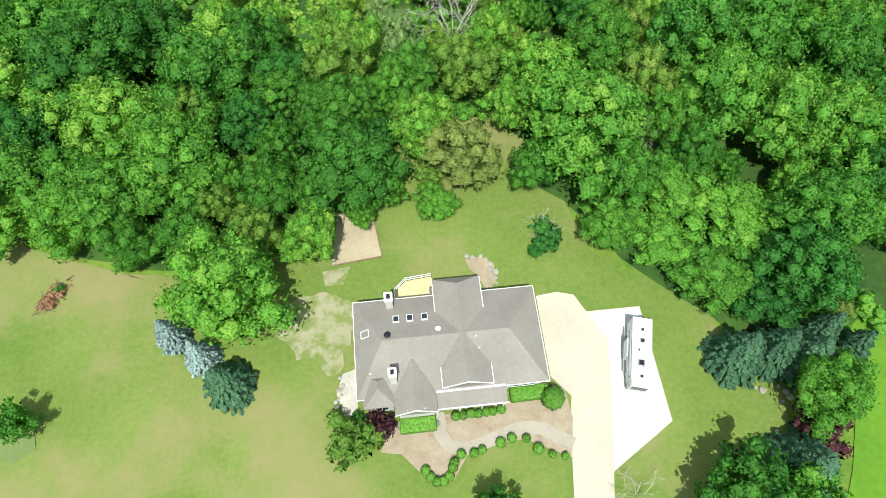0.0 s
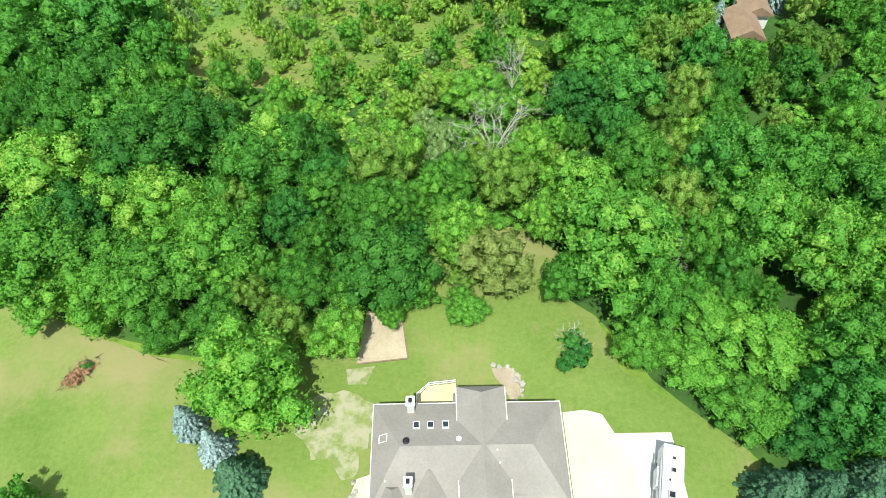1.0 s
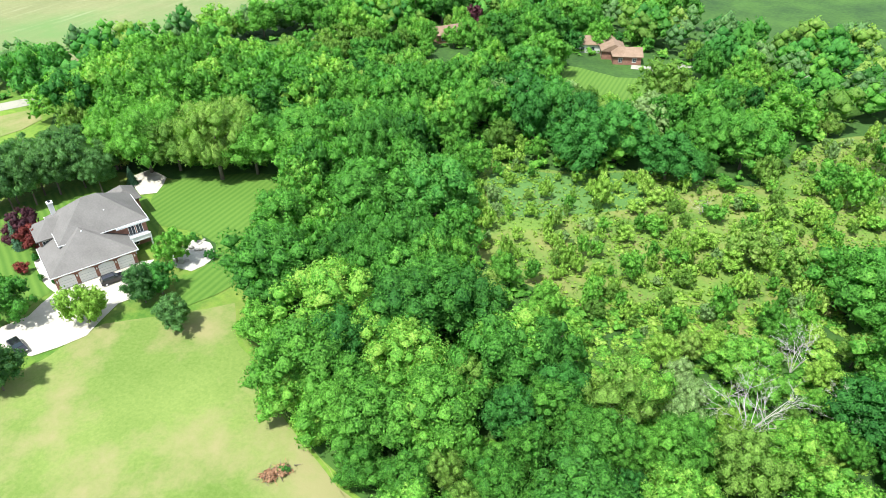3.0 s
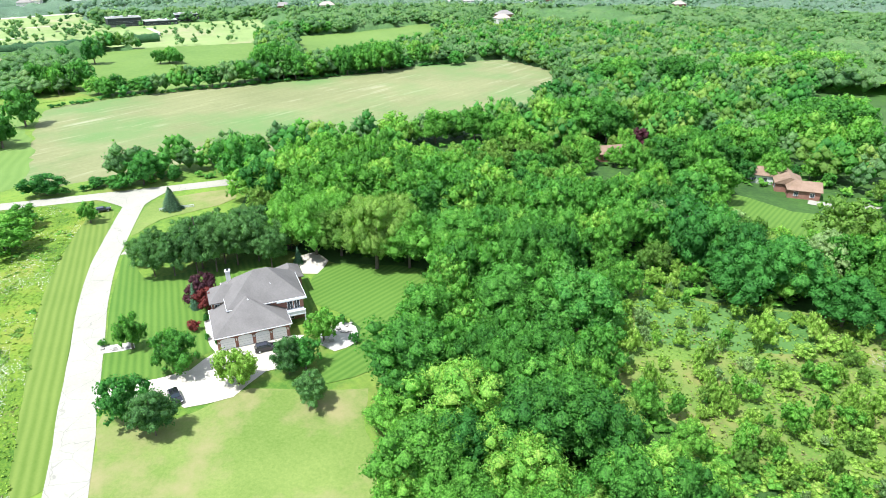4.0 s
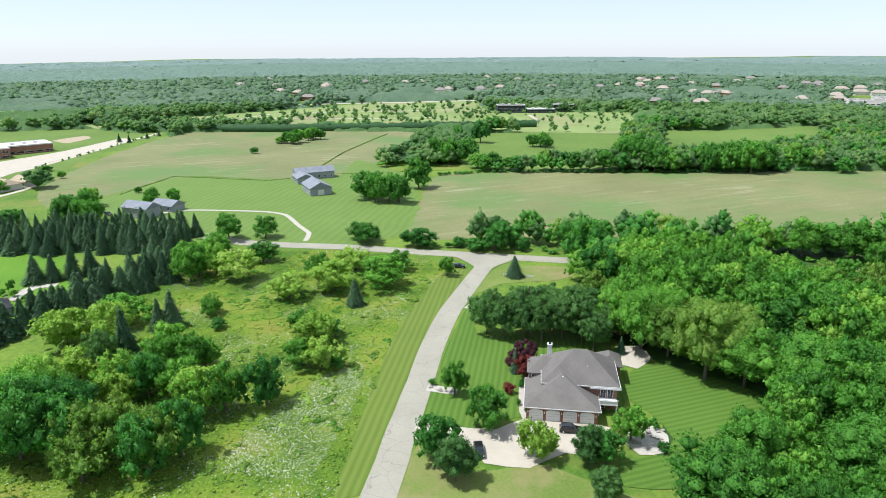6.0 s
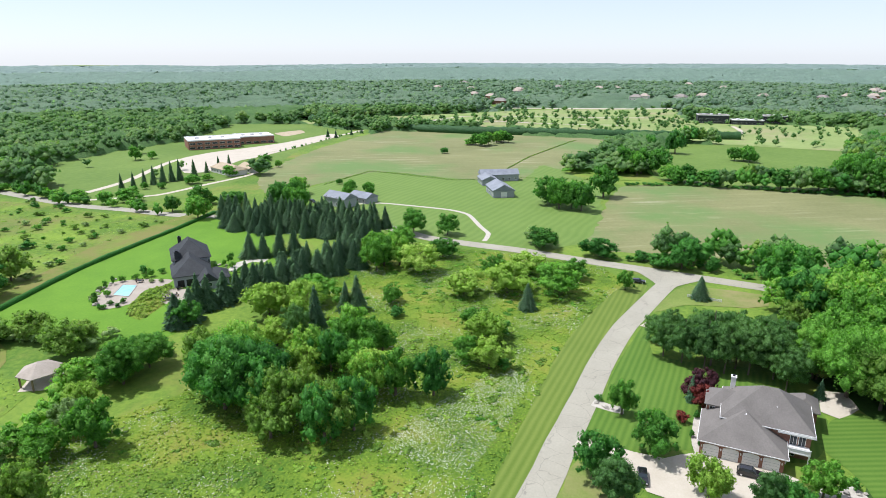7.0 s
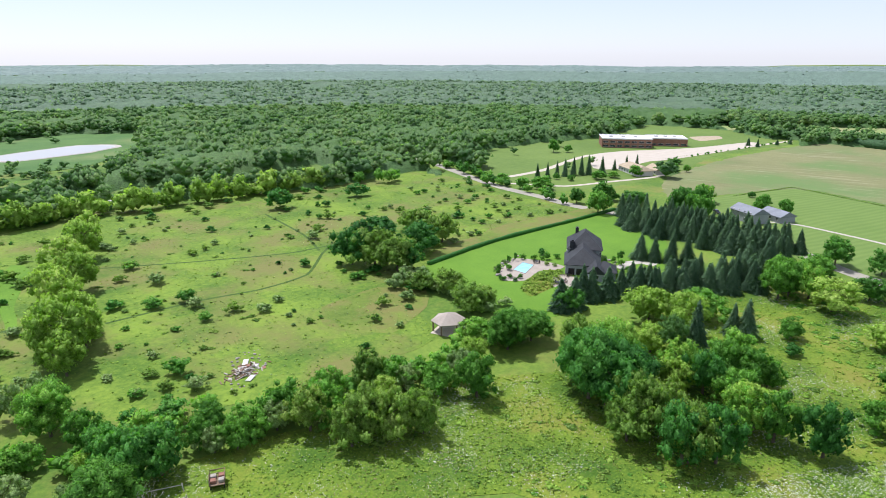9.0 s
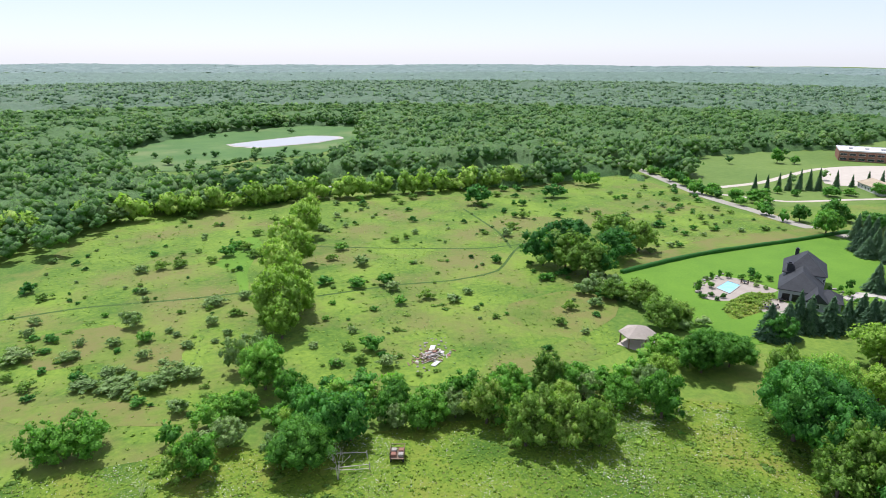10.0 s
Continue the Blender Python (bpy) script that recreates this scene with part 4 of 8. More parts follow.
ROW = [(-937.1, 975.4), (-869.0, 949.5), (-845.8, 964.2), (-823.3, 958.7), (-811.8, 980.5), (-790.3, 992.2), (-768.6, 1006.2), (-747.3, 1022.7),
    (-713.3, 1033.9), (-737.8, 1170.5), (-689.7, 1182.1), (-1180.4, 1296.1), (-1160.0, 1324.9), (-1100.1, 1307.0), (-1085.3, 1430.1), (-1248.0, 1255.1),
    (-1113.4, 1016.3), (-1055.7, -55.4), (-1486.0, 140.9), (-1492.8, 178.5), (-1192.2, 178.1), (-1226.4, 198.0), (-1512.0, 411.8), (-1218.4, 498.8),
    (-1258.1, 557.4), (-1266.1, 603.5), (-1456.5, 697.5), (-870.8, 440.4), (-841.3, 494.2), (-573.0, 579.9), (-540.1, 543.7), (-518.3, 874.4)]
for k in range(40):
    a, r = SUBURB.uniform(36, 64), SUBURB.uniform(1050, 1700)
    ROW.append((-r * math.sin(radians(a)), r * math.cos(radians(a))))
for k in range(16):
    a, r = SUBURB.uniform(62, 100), SUBURB.uniform(1150, 1700)
    ROW.append((-r * math.sin(radians(a)), r * math.cos(radians(a))))
for x, y in ROW:
    plain_house(x, y, SUBURB.uniform(40, 75), SUBURB.uniform(15, 21), SUBURB.uniform(11, 14), 5.6, 4.2, SUBURB.choice(["siding", "siding", "brick"]), SUBURB.choice(["roof_tan", "roof_tan", "roof_grey"]), "distant suburban house with a hipped roof among trees", hips=(5, 5), bay=6.0)
    d = math.hypot(x, y)
    ux, uy = -x / d, -y / d                            # the open street side, towards the fields
    CLEAR.append([(x - ux * 14 - uy * 16, y - uy * 14 + ux * 16), (x - ux * 14 + uy * 16, y - uy * 14 - ux * 16),
                  (x + ux * 95 + uy * 13, y + uy * 95 - ux * 13), (x + ux * 95 - uy * 13, y + uy * 95 + ux * 13)])


def wheel(parent, x, y, r, w=0.24):
    bm = bmesh.new()
    tube(bm, (x, y - w / 2, r), (x, y + w / 2, r), r, r, 16)
    t = part("tyre", bm, M["metal_dark"], parent)
    bm = bmesh.new()
    tube(bm, (x, y - w / 2 - 0.015, r), (x, y + w / 2 + 0.015, r), r * 0.6, r * 0.6, 12)
    part("rim", bm, M["white"], t)


def car(spot, turn, label, paint="paint_black", tall=1.7, length=4.7):
    c = empty("car", pose(spot[0], spot[1], 0.12, 0, 0, turn), label, "car", "parked cars")
    l, w, t = length / 2, 0.92, tall
    side = [(-l, 0.35), (-l + 0.05, 0.95), (-l + 0.2, 1.05), (-l + 0.45, t - 0.08), (-l + 0.8, t), (0.25, t), (0.95, 1.05), (l - 0.2, 0.92),
    (l, 0.7), (l, 0.35)]
    bm = bmesh.new()
    rows = []
    for y, k in ((-w, 1.0), (-w + 0.06, 1.0), (w - 0.06, 1.0), (w, 1.0)):
        inset = 0.0 if abs(y) < w else 0.06
        rows.append([bm.verts.new((x * (1 - inset * 0.2), y * (1 - (0.16 if z > 1.1 else 0)), z - inset * (0.5 if z > 0.5 else 0))) for x, z in side])
    for a, b in zip(rows, rows[1:]):
        for k in range(len(side)):
            bm.faces.new((a[k], a[(k + 1) % len(side)], b[(k + 1) % len(side)], b[k]))
    bm.faces.new(rows[0])
    bm.faces.new(rows[-1][::-1])
    part("body", bm, M[paint], c)
    for y in (-1, 1):
        bm = bmesh.new()
        box(bm, -l + 0.6, 0.3, y * 0.82 - 0.03, y * 0.82 + 0.03, 1.12, t - 0.12, 0.02)
        part("side_window", bm, M["glass"], c)
    bm = bmesh.new()
    vs = [bm.verts.new(p) for p in ((0.3, -0.7, t + 0.005), (0.3, 0.7, t + 0.005), (0.98, 0.76, 1.08), (0.98, -0.76, 1.08))]
    bm.faces.new(vs)
    part("windscreen", bm, M["glass"], c)
    for y in (-0.65, 0.65):
        part("headlight", boxed(l - 0.12, l + 0.02, y - 0.16, y + 0.16, 0.66, 0.8, bevel=0.02), M["white"], c)
    for x in (-l + 0.85, l - 0.9):
        for y in (-0.82, 0.82):
            wheel(c, x, y, 0.35)


cars = [(-109.1, 43.3), (-105.1, 23.0), (-215.7, 38.6)] + [(-410.7, -183.0), (-320.2, -116.0)] + [(26.1, 183.3)]
car(cars[0], 73, "black sport utility car parked before the garage")
car(cars[1], -5, "dark blue sedan parked on the concrete drive", tall=1.45)
car(cars[2], 80, "dark car parked where the lane meets the road", tall=1.5)
car(cars[3], 50, "white car on the drive near the school", "white", 1.5)
car(cars[4], 50, "black car parked beside the farmhouse")
car(cars[5], 120, "white car parked by the white house", "white", 1.5)


def motorhome():
    p = [(23.1, 22.6)][0]
    v = empty("motorhome", pose(p[0] + 0.55, p[1] + 0.2, 0.1, 0, 0, 81), "white motorhome with a rolled awning parked on concrete", "motorhome")
    l, w = 4.3, 1.2
    part("body", boxed(-l + 0.9, l, -w, w, 0.5, 3.25, bevel=0.12), M["white"], v)
    bm = boxed(-l, -l + 1.1, -w + 0.06, w - 0.06, 0.5, 3.0, bevel=0.3)
    part("cab", bm, M["siding"], v)
    part("windscreen", boxed(-l - 0.02, -l + 0.02, -0.9, 0.9, 1.6, 2.7, bevel=0.01), M["glass"], v)
    for x in (-3.2, -1.6, 0.4, 2.0):
        part("side_window", boxed(x, x + 0.9, w, w + 0.03, 1.8, 2.5, bevel=0.01), M["glass"], v)
    bm = bmesh.new()
    tube(bm, (-3.2, w + 0.16, 3.05), (2.6, w + 0.16, 3.05), 0.11, 0.11, 10)
    part("awning", bm, M["grey_siding"], v)
    part("slide_out", boxed(-0.6, 1.6, w, w + 0.45, 0.9, 2.6, bevel=0.05), M["white"], v)
    for x, y, s in ((-3.1, 0.0, 0.2), (-1.5, 0.1, 0.42), (1.3, 0.0, 0.28), (2.7, 0.0, 0.2)):
        u = part("roof_hatch", boxed(x - s, x + s, y - s, y + s, 3.25, 3.25 + s * 0.6, bevel=0.04), M["grey_siding"], v)
        part("hatch_lid", boxed(x - s * 0.7, x + s * 0.7, y - s * 0.7, y + s * 0.7, 3.25 + s * 0.6, 3.28 + s * 0.6), M["metal_dark"], u)
    part("aerial", boxed(0.0, 0.2, 0.3, 0.45, 3.25, 3.5, bevel=0.02), M["metal_dark"], v)
    part("ladder", boxed(l, l + 0.06, -0.9, -0.5, 0.8, 3.3), M["metal_dark"], v)
    for x in (-2.2, 3.0):
        for y in (-1.05, 1.05):
            wheel(v, x, y, 0.42, 0.28)


motorhome()


def hay_wagon():
    p = [(-42.7, -98.4)][0]
    v = empty("hay_wagon", pose(p[0], p[1], 0, 0, 0, -28) @ BIG, "old timber hay wagon with rusty sides and a pale load", "wagon")
    for k in range(6):
        part("bed_plank", boxed(-1.25 + k * 0.42, -0.85 + k * 0.42, -1.5, 1.5, 0.9, 1.0, bevel=0.01), M["timber"], v)
    for x in (-1.25, 1.25):
        for y in (-1.4, 0, 1.4):
            part("stake", boxed(x - 0.05, x + 0.05, y - 0.05, y + 0.05, 0.9, 2.2), M["timber"], v)
        for z in (1.3, 1.7, 2.1):
            part("side_rail", boxed(x - 0.03, x + 0.03, -1.5, 1.5, z - 0.08, z + 0.08), M["timber"], v)
    for z in (1.3, 2.1):
        part("end_rail", boxed(-1.2, 1.2, -1.48, -1.42, z - 0.08, z + 0.08), M["timber"], v)
    for x in (-0.7, 0.65):
        for y in (-0.8, 0.5):
            part("tarpaulin", boxed(x - 0.5, x + 0.5, y - 0.5, y + 0.5, 1.0, 1.55, bevel=0.15), M["brick" if (x < 0) == (y < 0) else "stone"], v)
    for y in (-1.0, 1.0):
        bm = bmesh.new()
        for x in (-1.1, 1.1):
            tube(bm, (x - 0.1, y, 0.42), (x + 0.1, y, 0.42), 0.42, 0.42, 14)
        part("wheel_pair", bm, M["metal_dark"], v)
    p = [(-31.1, -99.4), (-36.6, -97.6), (-31.4, -103.8), (-37.5, -101.2)]
    f = empty("broken_fence", pose(p[0][0], p[0][1], 0, 0, 0, 0), "broken grey timber rails beside a dead trunk", "fence")
    ox, oy = p[0]
    for k, (a, c, z) in enumerate(((0, 1, 1.3), (2, 3, 1.6), (0, 1, 0.7))):
        bm = bmesh.new()
        tube(bm, (p[a][0] - ox, p[a][1] - oy, z), (p[c][0] - ox, p[c][1] - oy, z - 0.2 * k), 0.09, 0.07, 6)
        part("rail", bm, M["dead"], f)
    for a in range(4):
        bm = bmesh.new()
        tube(bm, (p[a][0] - ox, p[a][1] - oy, -0.2), (p[a][0] - ox + 0.1, p[a][1] - oy, 1.8), 0.11, 0.09, 6)
        part("post", bm, M["dead"], f)


hay_wagon()


def pavilion():
    p = [(-122.4, -115.4)][0]
    h = empty("pavilion", pose(p[0], p[1], 0, 0, 0, 20) @ BIG @ Matrix.Scale(1.25, 4), "open pavilion with a tan six-sided shingle roof", "pavilion")
    bm = bmesh.new()
    rim = [bm.verts.new((4.1 * math.cos(k * math.pi / 3), 3.6 * math.sin(k * math.pi / 3), 2.5)) for k in range(6)]
    low = [bm.verts.new((4.1 * math.cos(k * math.pi / 3), 3.6 * math.sin(k * math.pi / 3), 2.35)) for k in range(6)]
    tip = bm.verts.new((0, 0, 4.1))
    for k in range(6):
        bm.faces.new((rim[k], rim[(k + 1) % 6], tip))
        bm.faces.new((low[(k + 1) % 6], rim[(k + 1) % 6], rim[k], low[k]))
    bm.faces.new(low)
    part("roof", bm, M["pavilion_roof"], h)
    for k in range(6):
        x, y = 3.5 * math.cos(k * math.pi / 3), 3.1 * math.sin(k * math.pi / 3)
        part("post", boxed(x - 0.12, x + 0.12, y - 0.12, y + 0.12, -0.05, 2.4), M["timber"], h)
    part("floor_slab", boxed(-3.2, 3.2, -2.7, 2.7, -0.05, 0.12, bevel=0.03), M["concrete"], h)


pavilion()


# ---------- ground round the houses ----------
SOUTH = [(29.5, -119.6), (28.5, -124.6), (-6.4, -120.1), (-25.8, -112.0), (-53.9, -106.5), (-81.2, -94.7), (-99.7, -80.0), (-113.2, -76.5),
    (-115.5, -62.5), (-128.8, -45.6), (-115.3, -39.2)]
patch("ground_meadow_south", SOUTH, M["meadow"], "flowery rough grass before the tree line", "ground", 4, 1.5)
LEVEL[0] = 0.09
patch("driveway", [(12.0, 31.2), (14.7, 31.8), (16.9, 31.4), (18.3, 29.1), (25.2, 29.8), (27.1, 15.3), (19.5, 9.6), (18.8, 2.3), (14.5, 2.3),
    (15.0, 14.4), (15.4, 18.3),
    (13.1, 20.6)], M["concrete"], "broad pale concrete driveway with a parking apron", "driveway", 3.0, 0.05, soft=False)
patch("parking_apron", [(18.5, 28.9), (25.1, 29.6), (27.0, 15.3), (19.5, 9.7), (20.3, 18.3),
    (20.6, 25.4)], M["white_concrete"], "newer bleached white concrete parking apron", "driveway", 3.0, 0.05, soft=False)
patch("sand_court", [(-14.6, 43.4), (-9.9, 44.1), (-8.1, 36.9), (-14.7, 35.5)], M["sand"], "sunken sandy court edged with boards", "sand", 2, 0.15, soft=False)
patch("bare_patch", [(-19.5, 29.6), (-16.4, 31.2), (-12.8, 32.0), (-11.3, 29.6), (-12.2, 25.5), (-13.5, 21.8), (-15.5, 21.0), (-17.7, 22.5),
    (-19.6, 25.5)], M["patchy"], "worn pale patch of dead grass", "ground", 0.8, 2.2)
patch("bare_patch_back", [(-16.0, 34.8), (-12.3, 35.6), (-12.9, 33.2), (-15.0, 32.8)], M["patchy"], "worn pale patch of dead grass", "ground", 2, 0.6)
patch("mulch_bed", [(-7.3, 11.8), (-6.2, 14.4), (-5.3, 15.3), (-0.8, 15.8), (7.5, 17.5), (13.1, 19.7), (14.7, 19.0), (15.2, 15.7), (14.8, 11.2),
    (13.1, 11.8), (9.6, 13.2), (5.6, 12.4), (3.0, 11.5), (1.3, 8.7), (-0.9, 8.2), (-2.5, 9.4),
    (-4.8, 11.5)], M["mulch"], "pale wood-chip bed before the house", "flower bed", 2, 0.25)
patch("mulch_bed_side", [(-12.9, 18.4), (-12.3, 20.8), (-10.8, 21.5), (-10.1, 16.0),
    (-11.5, 15.8)], M["gravel"], "white gravel bed beside the house wall", "flower bed", 2, 0.2)
patch("stone_ring_bed", [(2.9, 36.4), (5.0, 36.9), (6.6, 35.8), (6.9, 33.2), (5.7, 32.0), (4.5, 34.0),
    (3.4, 35.2)], M["mulch"], "round rock-edged bed behind the house", "flower bed", 2, 0.2)
patch("lawn_neighbour", [(49.3, 25.4), (53.0, 28.4), (56.2, 27.7), (60.6, 25.4), (52.7, 2.3), (43.5, 2.3), (46.9, 9.9), (48.9, 15.7),
    (51.7, 21.8)], M["lawn_lush"], "deep green neighbouring lawn", "lawn", 4, 0.5)
patch("bare_patch_far", [(-51.3, 16.3), (-48.6, 16.3), (-47.3, 11.8), (-49.6, 10.6), (-51.9, 11.8)], M["dry"], "dry tan patch of grass", "ground", 3, 0.5)
strip("garden_walk", [(-0.6, 16.3), (-0.3, 13.7), (0.7, 12.4), (3.0, 12.2), (6.3, 13.4), (9.0, 14.5), (11.7, 14.4),
    (15.2, 12.7)], 1.5, M["path"], "curving concrete garden walk", "path", step=1.0)

LEVEL[0] = 0.10
patch("lawn_brick_house", [(-186.9, 38.6), (-168.6, 30.4), (-148.5, 22.8), (-132.1, 17.9), (-118.8, 13.3), (-110.9, 11.6), (-113.4, 23.8),
    (-116.4, 35.9), (-114.9, 56.8), (-131.8, 66.2), (-150.9, 61.4),
    (-159.3, 34.2)], M["lawn_stripe_a"], "lawn mown in bright and dark stripes before the brick house", "lawn", 4, 0.3)
patch("lawn_brick_side", [(-135.8, 74.7), (-130.7, 80.1), (-116.2, 91.9), (-98.5, 79.2), (-88.8, 64.8), (-89.3, 51.8), (-90.9, 46.8),
    (-99.2, 49.5), (-98.3, 59.1), (-103.4, 63.2), (-113.0, 62.9), (-121.8, 60.0),
    (-131.6, 66.9)], M["lawn_stripe_b"], "lawn mown in diagonal stripes beside the brick house", "lawn", 4, 0.3)
patch("lawn_corner", [(-210.3, 49.9), (-215.1, 55.4), (-209.5, 77.8), (-199.5, 76.3), (-196.8, 69.0), (-196.7, 50.6),
    (-189.3, 39.1)], M["lawn"], "green corner lawn by the road junction", "lawn", 4, 0.3)
patch("driveway_brick", [(-117.3, 12.3), (-113.7, 22.7), (-112.4, 28.4), (-115.4, 35.5), (-110.6, 50.1), (-109.1, 52.1), (-100.9, 44.1),
    (-102.2, 39.8), (-100.6, 35.6), (-98.7, 31.5), (-101.6, 23.3), (-107.9, 21.4),
    (-111.1, 11.2)], M["concrete"], "white concrete driveway before the brick garage", "driveway", 3, 0.1)
patch("patio_back", [(-145.1, 70.0), (-144.7, 75.0), (-137.4, 75.2), (-132.6, 69.0),
    (-135.1, 66.2)], M["concrete"], "pale patio behind the brick house", "patio", 3, 0.15)
patch("gravel_bed", [(-107.0, 55.1), (-108.8, 60.7), (-104.7, 62.6), (-99.2, 59.4), (-99.5, 54.0),
    (-103.3, 52.9)], M["gravel"], "white gravel bed with boulders", "flower bed", 2, 0.2)
patch("gravel_bed_front", [(-128.7, 37.6), (-129.0, 41.2), (-116.1, 37.1), (-113.9, 35.1),
    (-118.0, 34.8)], M["gravel"], "pale gravel bed along the entrance", "flower bed", 2, 0.2)
strip("drive_apron", [(-179.3, 34.5), (-177.6, 36.9)], 3.5, M["concrete"], "pale concrete walk by the lane", "path")
strip("stone_apron", [(-131.8, 16.1), (-129.6, 20.8), (-129.3, 22.7)], 3.0, M["gravel"], "pale stone edging by the lane", "path")

LEVEL[0] = 0.10
patch("junction", [(-232.1, 37.3), (-224.3, 62.3), (-213.8, 51.2), (-204.5, 44.5), (-205.4, 41.4), (-214.5, 44.6),
    (-226.7, 40.7)], M["asphalt"], "flared asphalt mouth of the lane", "road", 3, 0.1)
strip("farm_track", [(-317.9, -95.5), (-324.3, -80.2), (-320.0, -59.7), (-314.4, -40.8), (-306.1, -30.5), (-283.7, -22.5), (-271.4, -17.7),
    (-259.8, -18.8)], 2.2, M["gravel"], "pale gravel farm track curving to the barns", "track")
strip("school_drive", [(-319.8, -253.5), (-360.6, -251.4), (-445.7, -265.3), (-452.9, -218.4), (-521.2, -203.3), (-601.3, -190.6),
    (-657.3, -179.1)], 5.0, M["concrete"], "pale school drive lined with young trees", "road")
patch("school_yard", [(-445.7, -265.3), (-483.3, -258.7), (-506.3, -245.1), (-547.3, -223.8), (-621.9, -202.5), (-601.3, -190.6),
    (-517.9, -206.6), (-458.5, -216.6), (-400.9, -217.7), (-393.7, -231.4)], M["concrete"], "wide pale school car park", "car park", 6, 0.3)
strip("house_drive", [(-307.4, -239.2), (-324.8, -209.3), (-357.2, -197.1), (-387.7, -185.7),
    (-410.7, -183.0)], 3.6, M["concrete"], "pale drive to the brown-roofed house", "road")
patch("ball_field", [(-617.9, -259.5), (-647.2, -243.5), (-627.7, -231.6), (-596.0, -239.2)], M["sand"], "bare sandy ball field", "ground", 4, 0.3)
patch("car_park_office", [(-675.2, 344.0), (-618.5, 396.7), (-597.5, 387.0),
    (-627.7, 316.5)], M["concrete"], "pale car park before the brick office", "car park", 6, 0.3)
PARK_1 = [(-825.4, -83.7), (-872.1, -24.5), (-908.1, 134.2), (-811.0, 190.7), (-785.1, 289.1), (-773.4, 356.3), (-632.6, 305.2), (-570.6, 269.3),
    (-605.5, 152.7), (-648.2, 29.8), (-686.5, -71.4)]
PARK_2 = [(-742.6, -283.2), (-839.3, -160.8), (-963.4, 18.6), (-1006.8, 208.2), (-720.5, 172.6), (-648.2, 90.4), (-659.1, 41.2), (-687.3, -58.7),
    (-689.8, -157.0), (-708.5, -256.1)]
patch("car_park_store", [(-842.0, 712.0), (-800.2, 656.2), (-726.8, 649.3), (-760.0, 800.0), (-800.0, 770.0)], M["concrete"], "pale car park before the store", "car park", 8, 0.5)
for path in ([(-760.0, -160.0), (-773.7, -109.3), (-771.7, -36.6), (-754.9, 22.4), (-750.1, 108.3)], [(-766.4, -125.0), (-831.3, -90.2), (-841.0, -32.8), (-842.0, 56.2), (-850.0, 150.0)],
             [(-673.4, 199.5), (-700.0, 215.0), (-760.0, 222.0)]):
    strip("park_path", path, 4.5, M["concrete"], "pale path through the parkland", "path", z=0.32)
patch("parkland", PARK_1, M["park_grass"], "pale green parkland dotted with small trees", "lawn", 8, 2)
patch("parkland_far", PARK_2, M["park_grass"], "pale green parkland dotted with small trees", "lawn", 8, 2)
patch("far_field", [(-1021.6, 326.7), (-1027.9, 409.6), (-981.2, 386.0), (-963.1, 309.7)], M["lawn_far"], "distant pale field strip", "lawn", 8, 2)
strip("far_road", [(-821.0, 574.4), (-658.6, 503.4), (-567.2, 471.8), (-504.5, 448.2)], 7, M["asphalt"], "distant pale road between trees", "road")
strip("far_highway", [(-965.0, -150.0), (-980.7, -37.5), (-987.9, 62.4), (-994.9, 145.6), (-1017.7, 253.9), (-1029.7, 337.1), (-1026.5, 407.7), (-1020.0, 500.0)], 15, M["concrete"], "distant pale highway through parkland", "road")

LEVEL[0] = 0.10
patch("pool_deck", [(-170.8, -136.1), (-178.8, -139.9), (-190.0, -142.4), (-194.6, -133.6), (-195.0, -123.5), (-189.4, -123.5), (-183.9, -127.3),
    (-171.9, -124.7), (-166.3, -130.4)], M["path"], "pale stone pool terrace", "patio", 2, 0.2)
patch("pool_garden", [(-171.4, -124.3), (-184.7, -126.5), (-189.8, -121.3), (-177.9, -114.5), (-160.4, -113.8),
    (-164.0, -120.7)], M["meadow"], "tall ornamental grass bed by the pool", "flower bed", 2, 0.4)
patch("patio_dark_house", [(-185.7, -121.0), (-186.8, -112.9), (-175.9, -108.6),
    (-173.9, -115.3)], M["path"], "stone patio before the dark house", "patio", 2, 0.2)
strip("drive_dark_house", [(-207.2, -107.3), (-215.9, -108.0), (-220.3, -105.6), (-220.2, -99.8)], 4.5, M["gravel"], "pale gravel turning circle", "driveway")
pool = [(-178.1, -135.0), (-187.6, -137.8), (-187.8, -132.7), (-177.7, -129.1)]
bm = bmesh.new()
bm.faces.new([bm.verts.new((x, y, 0.17)) for x, y in pool])
if sum(f.normal.z for f in bm.faces) < 0:
    bmesh.ops.reverse_faces(bm, faces=bm.faces)
basin = empty("swimming_pool", pose(0, 0, 0), "rectangular pool of clear light blue water", "pool")
part("water", bm, M["pool"], basin)
for (x0, y0), (x1, y1) in zip(pool, pool[1:] + pool[:1]):
    bm = bmesh.new()
    tube(bm, (x0, y0, 0.10), (x1, y1, 0.10), 0.2, 0.2, 4)
    part("coping", bm, M["stone"], basin)

POND = [(-97.9, -575.8), (-143.8, -595.9), (-175.2, -604.0), (-196.6, -588.5), (-196.2, -574.4), (-168.9, -556.8), (-141.6, -549.9), (-114.9, -547.6)]
REEDS = [(-6.3, -566.4), (-46.0, -626.7), (-99.5, -672.1), (-184.8, -700.0), (-257.0, -664.6), (-188.7, -530.4), (-133.8, -482.7), (-94.1, -487.3),
    (-66.9, -467.3), (-38.9, -451.6), (-19.8, -468.5), (-14.3, -527.6)]
patch("pond_shore", [(-146 + (x + 146) * 1.10, -574 + (y + 574) * 1.12) for x, y in POND], M["gravel"], "pale muddy shore round the pond", "shore", 6, 2.0, z=0.4)
